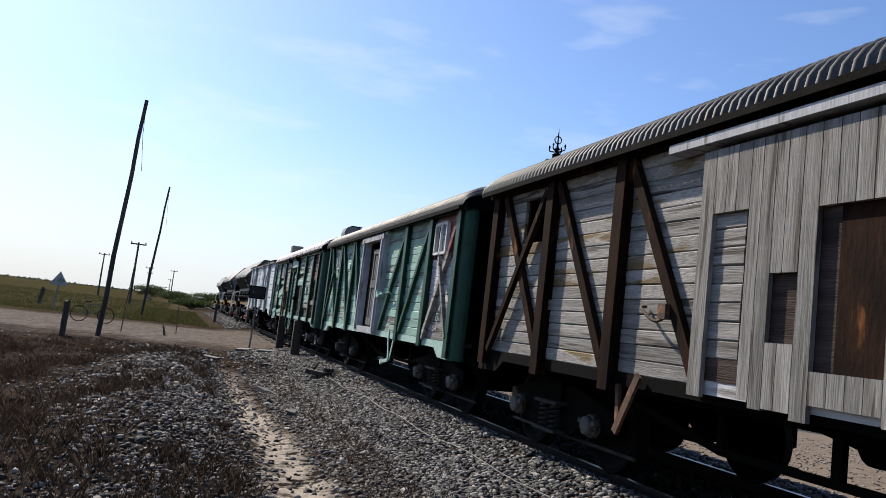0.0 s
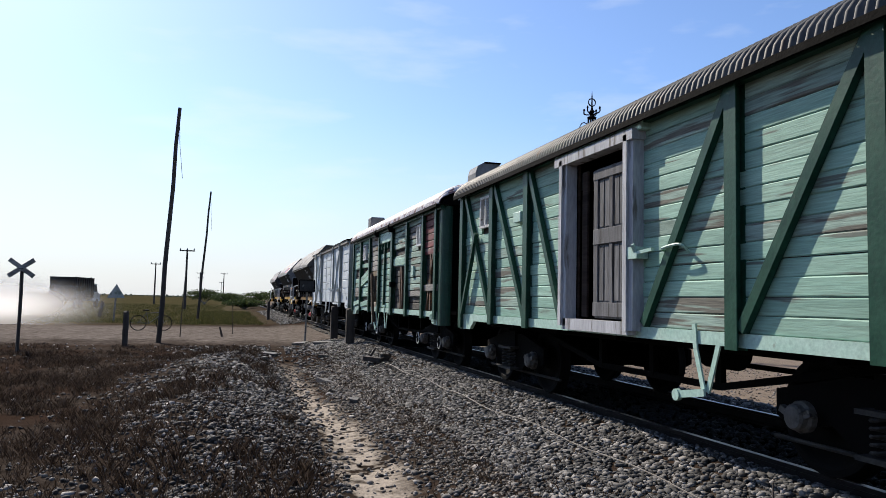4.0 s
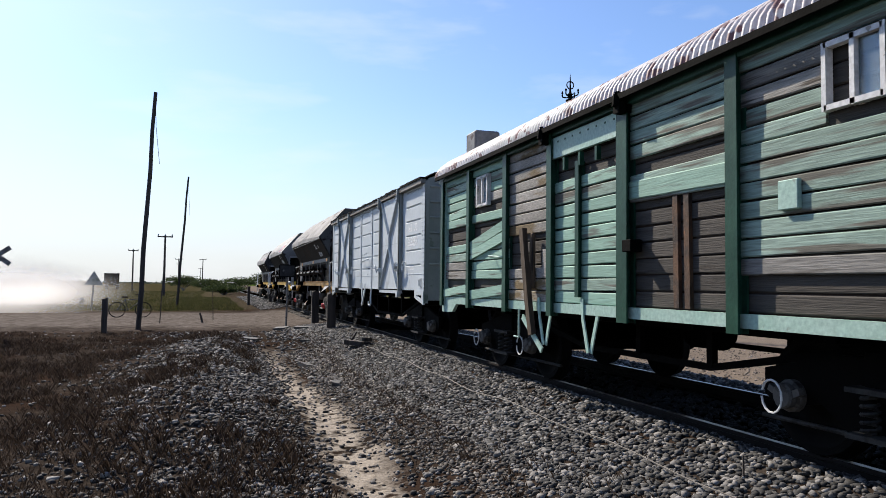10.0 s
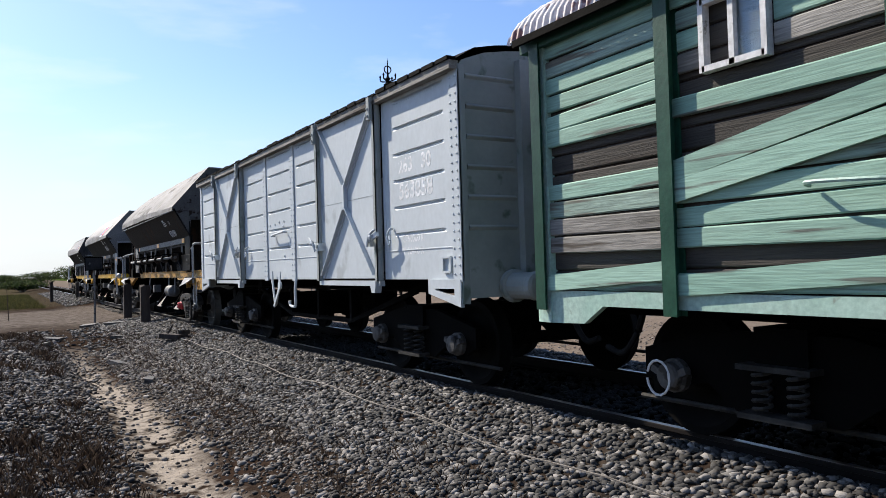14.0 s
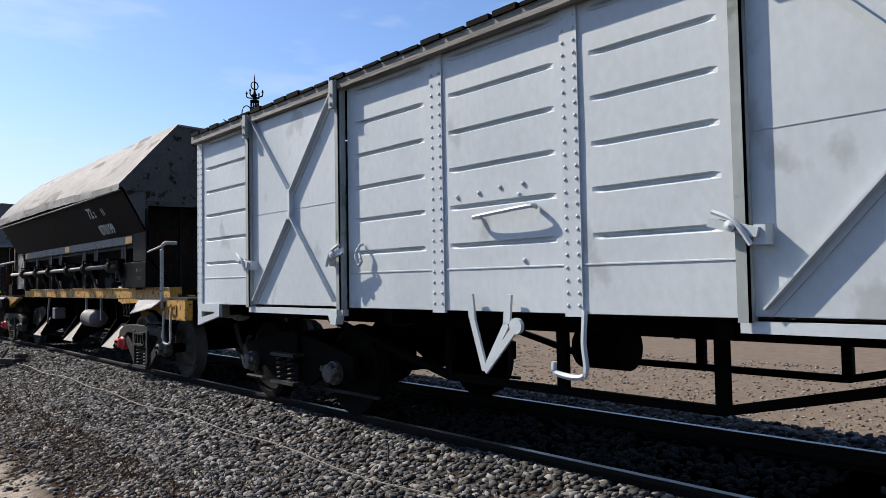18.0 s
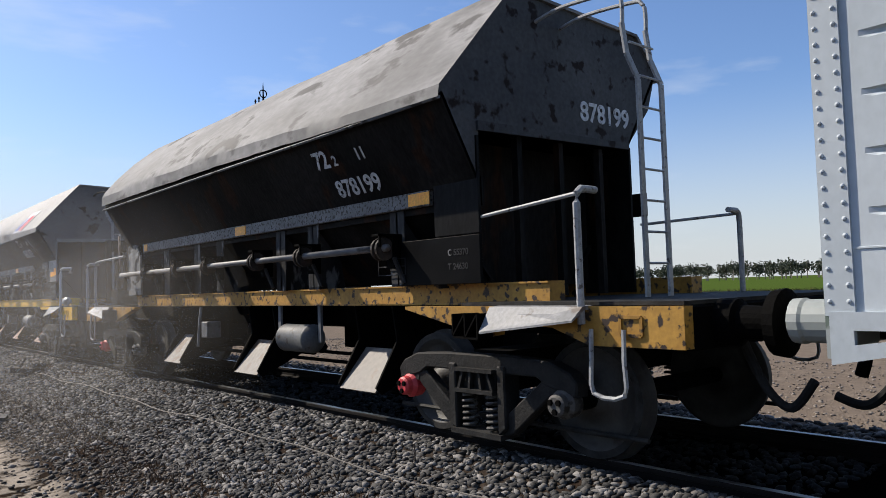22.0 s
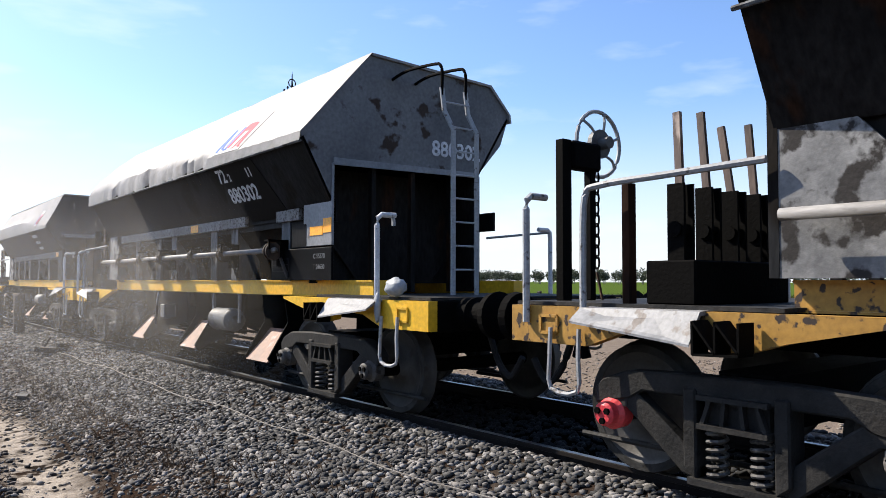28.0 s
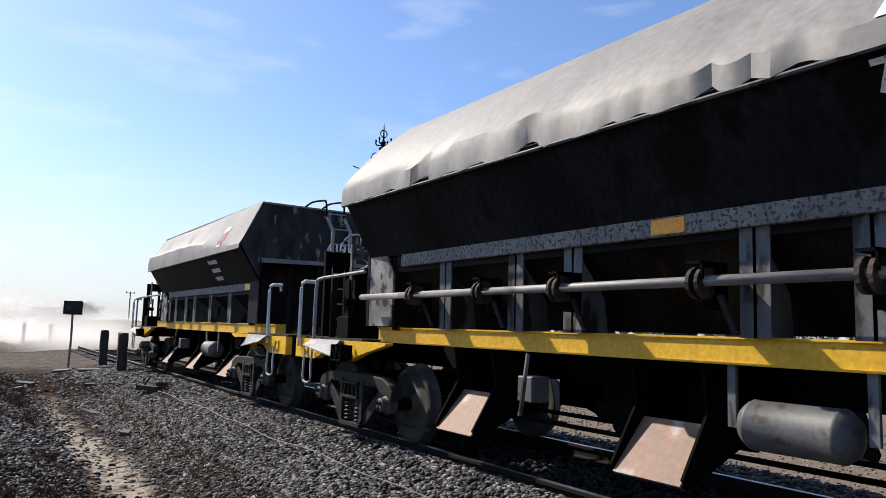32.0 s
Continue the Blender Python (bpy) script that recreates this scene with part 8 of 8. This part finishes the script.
def dust_material(name, thin_, thick_):
    m = bpy.data.materials.new(name)
    m.use_nodes = True
    n, l = m.node_tree.nodes, m.node_tree.links
    n.remove(n["Principled BSDF"])
    tc, ln = n.new("ShaderNodeTexCoord"), n.new("ShaderNodeVectorMath")
    flat = n.new("ShaderNodeVectorMath")
    flat.operation = "MULTIPLY"
    flat.inputs[1].default_value = (1, 0, 1)
    ln.operation = "LENGTH"
    l.new(tc.outputs["Object"], flat.inputs[0])
    l.new(flat.outputs[0], ln.inputs[0])
    t = n.new("ShaderNodeTexNoise")
    t.inputs["Scale"].default_value, t.inputs["Detail"].default_value = 1.6, 5
    l.new(tc.outputs["Object"], t.inputs["Vector"])
    r = n.new("ShaderNodeMapRange")
    r.interpolation_type = "SMOOTHSTEP"
    r.inputs[1].default_value, r.inputs[2].default_value = 1.0, 0.0
    l.new(ln.outputs["Value"], r.inputs[0])
    k = n.new("ShaderNodeMath")
    k.operation = "MULTIPLY"
    sq = n.new("ShaderNodeMath")
    sq.operation, sq.inputs[1].default_value = "POWER", 1.8
    l.new(r.outputs[0], sq.inputs[0])
    l.new(sq.outputs[0], k.inputs[0])
    q = n.new("ShaderNodeMapRange")
    q.inputs[1].default_value, q.inputs[2].default_value = 0.3, 0.7
    q.inputs[3].default_value, q.inputs[4].default_value = thin_, thick_
    l.new(t.outputs[0], q.inputs[0])
    l.new(q.outputs[0], k.inputs[1])
    tr, df, tl, ad, mx = n.new("ShaderNodeBsdfTransparent"), n.new("ShaderNodeBsdfDiffuse"), n.new("ShaderNodeBsdfTranslucent"), n.new("ShaderNodeMixShader"), n.new("ShaderNodeMixShader")
    df.inputs[0].default_value = tl.inputs[0].default_value = (0.86, 0.83, 0.80, 1)
    ad.inputs[0].default_value = 0.6
    l.new(df.outputs[0], ad.inputs[1])
    l.new(tl.outputs[0], ad.inputs[2])
    l.new(k.outputs[0], mx.inputs[0])
    l.new(tr.outputs[0], mx.inputs[1])
    l.new(ad.outputs[0], mx.inputs[2])
    l.new(mx.outputs[0], n["Material Output"].inputs[0])
    return m


M_DUST = dust_material("hanging_dust", 0.22, 0.44)
M_DUST_THICK = dust_material("fresh_dust", 0.75, 1.0)
M_DUST_THIN = dust_material("thin_dust", 0.04, 0.13)
PUFFS = []


def puff(y, z, w, h, mat, rows, label):
    """A cloud at depth y that drifts along x by (time, x)."""
    bm = bmesh.new()
    bmesh.ops.create_icosphere(bm, subdivisions=3, radius=1.0)
    bmesh.ops.delete(bm, geom=[fc for fc in bm.faces if fc.calc_center_median().y > 0.02], context="FACES")
    for v in bm.verts:
        v.co *= 1 + 0.12 * noise.noise(v.co * 2.3 + Vector((y, w, h)))
    ob = part("dust_puff", bm, mat, None, "", True)
    ob.scale = (w, w * 0.25, h)
    ob.location = (rows[0][1], y, z)
    ob.visible_shadow = False
    tagged(ob, label, "dust", "dust raised by the truck")
    PUFFS.append((ob, y, z, rows))


for x, y, z, w, h, drift in ((-17, 54, 1.0, 6.0, 2.3, 0.85), (-20.5, 57, 1.1, 6.5, 2.4, 0.95), (-25, 55, 1.4, 7.0, 3.0, 1.0), (-19, 64, 1.4, 6.5, 2.6, 0.8), (-30, 52, 1.8, 8.0, 3.8, 1.15)):
    puff(y, z, w, h, M_DUST, [(a, x + drift * (a - 9)) for a in (0, 16, 32)], "pale cloud of road dust hanging over the crossing")
puff(42, 0.6, 7.0, 2.1, M_DUST_THICK, [(0, -24), (2, -18.6), (4, -15.6), (7, -14.6), (11, -13.6), (20, -9), (32, 0)], "thick white road dust thrown up behind the truck")
puff(56, 0.7, 8.0, 2.2, M_DUST_THICK, [(0, -31), (2, -23), (4, -18.6), (7, -16.5), (11, -15), (20, -10), (32, -3)], "thick white road dust thrown up behind the truck")
puff(78, 1.0, 7.0, 2.6, M_DUST, [(0, -44), (2, -32), (4, -26), (7, -21), (11, -19), (20, -12), (32, -4)], "pale cloud of road dust hanging over the crossing")
for x, y, z, w, h in ((-1.6, 9.5, 1.0, 3.6, 2.4), (-0.6, 14.0, 1.4, 5.5, 3.0), (-2.2, 20.0, 1.6, 7.0, 3.4)):
    puff(y, z, w, h, M_DUST_THIN, [(0, x - 30), (16, x - 11), (19, x - 3.5), (22, x - 0.8), (26, x), (28, x - 0.5), (32, x - 14)], "thin haze of drifting dust beside the train")


# ---- sleepers, last ----
def sleepers():
    bm = bmesh.new()
    box(bm, -1.35, 1.35, -0.12, 0.12, -0.14, 0.0)
    bmesh.ops.bevel(bm, geom=bm.edges[:], offset=0.012, segments=1, affect="EDGES")
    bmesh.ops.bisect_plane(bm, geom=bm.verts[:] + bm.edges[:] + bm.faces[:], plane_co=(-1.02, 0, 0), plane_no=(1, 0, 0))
    # dusty ends outside the rail, shade-dark colour under the train
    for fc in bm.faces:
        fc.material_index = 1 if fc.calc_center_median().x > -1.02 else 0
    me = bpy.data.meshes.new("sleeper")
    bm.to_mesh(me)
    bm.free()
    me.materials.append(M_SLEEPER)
    me.materials.append(M_SLEEPER_SHADE)
    rng = random.Random(2)
    for k in range(150):
        s = new("sleeper", me)
        s.parent = TRACK
        s.matrix_local = pose(0.9 + rng.uniform(-0.04, 0.04), -4 + 0.66 * k, -0.165 + rng.uniform(-0.035, 0.002), 0, 0, rng.uniform(-1.2, 1.2))


sleepers()


# ---- motion of the train, the truck and the dust ----
def travel(t):
    """How far the train has rolled."""
    ts, ss = [a for a, _ in ROLL], [b for _, b in ROLL]
    return float(np.interp(t, ts, ss))


def motions():
    steps = [32.0 * k / 128 for k in range(129)]
    for t, yc in WAGONS:
        walk(t, [(a, pose(XC, yc - s, 0)) for a, s in ROLL])
    for a, y in WHEELSETS:
        walk(a, [(s, pose(0, y, R_WHEEL, math.degrees(travel(s) / R_WHEEL))) for s in steps])
    road = [(0, -33, 55, -65), (1, -25, 60, -40), (2, -19.6, 67, -20), (3, -19.4, 77, -10), (4, -20.2, 87, -10), (7, -19.6, 114, -4), (9, -22.4, 149, 2), (11, -24, 180, 4), (13, -26, 210, 4), (20, -31, 300, 4), (32, -40, 440, 4)]
    walk(TRUCK, [(a, pose(x, y, -0.3, 0, 0, r)) for a, x, y, r in road])
    for ob, y, z, rows in PUFFS:
        walk(ob, [(a, Matrix.Translation((x, y, z))) for a, x in rows])


motions()
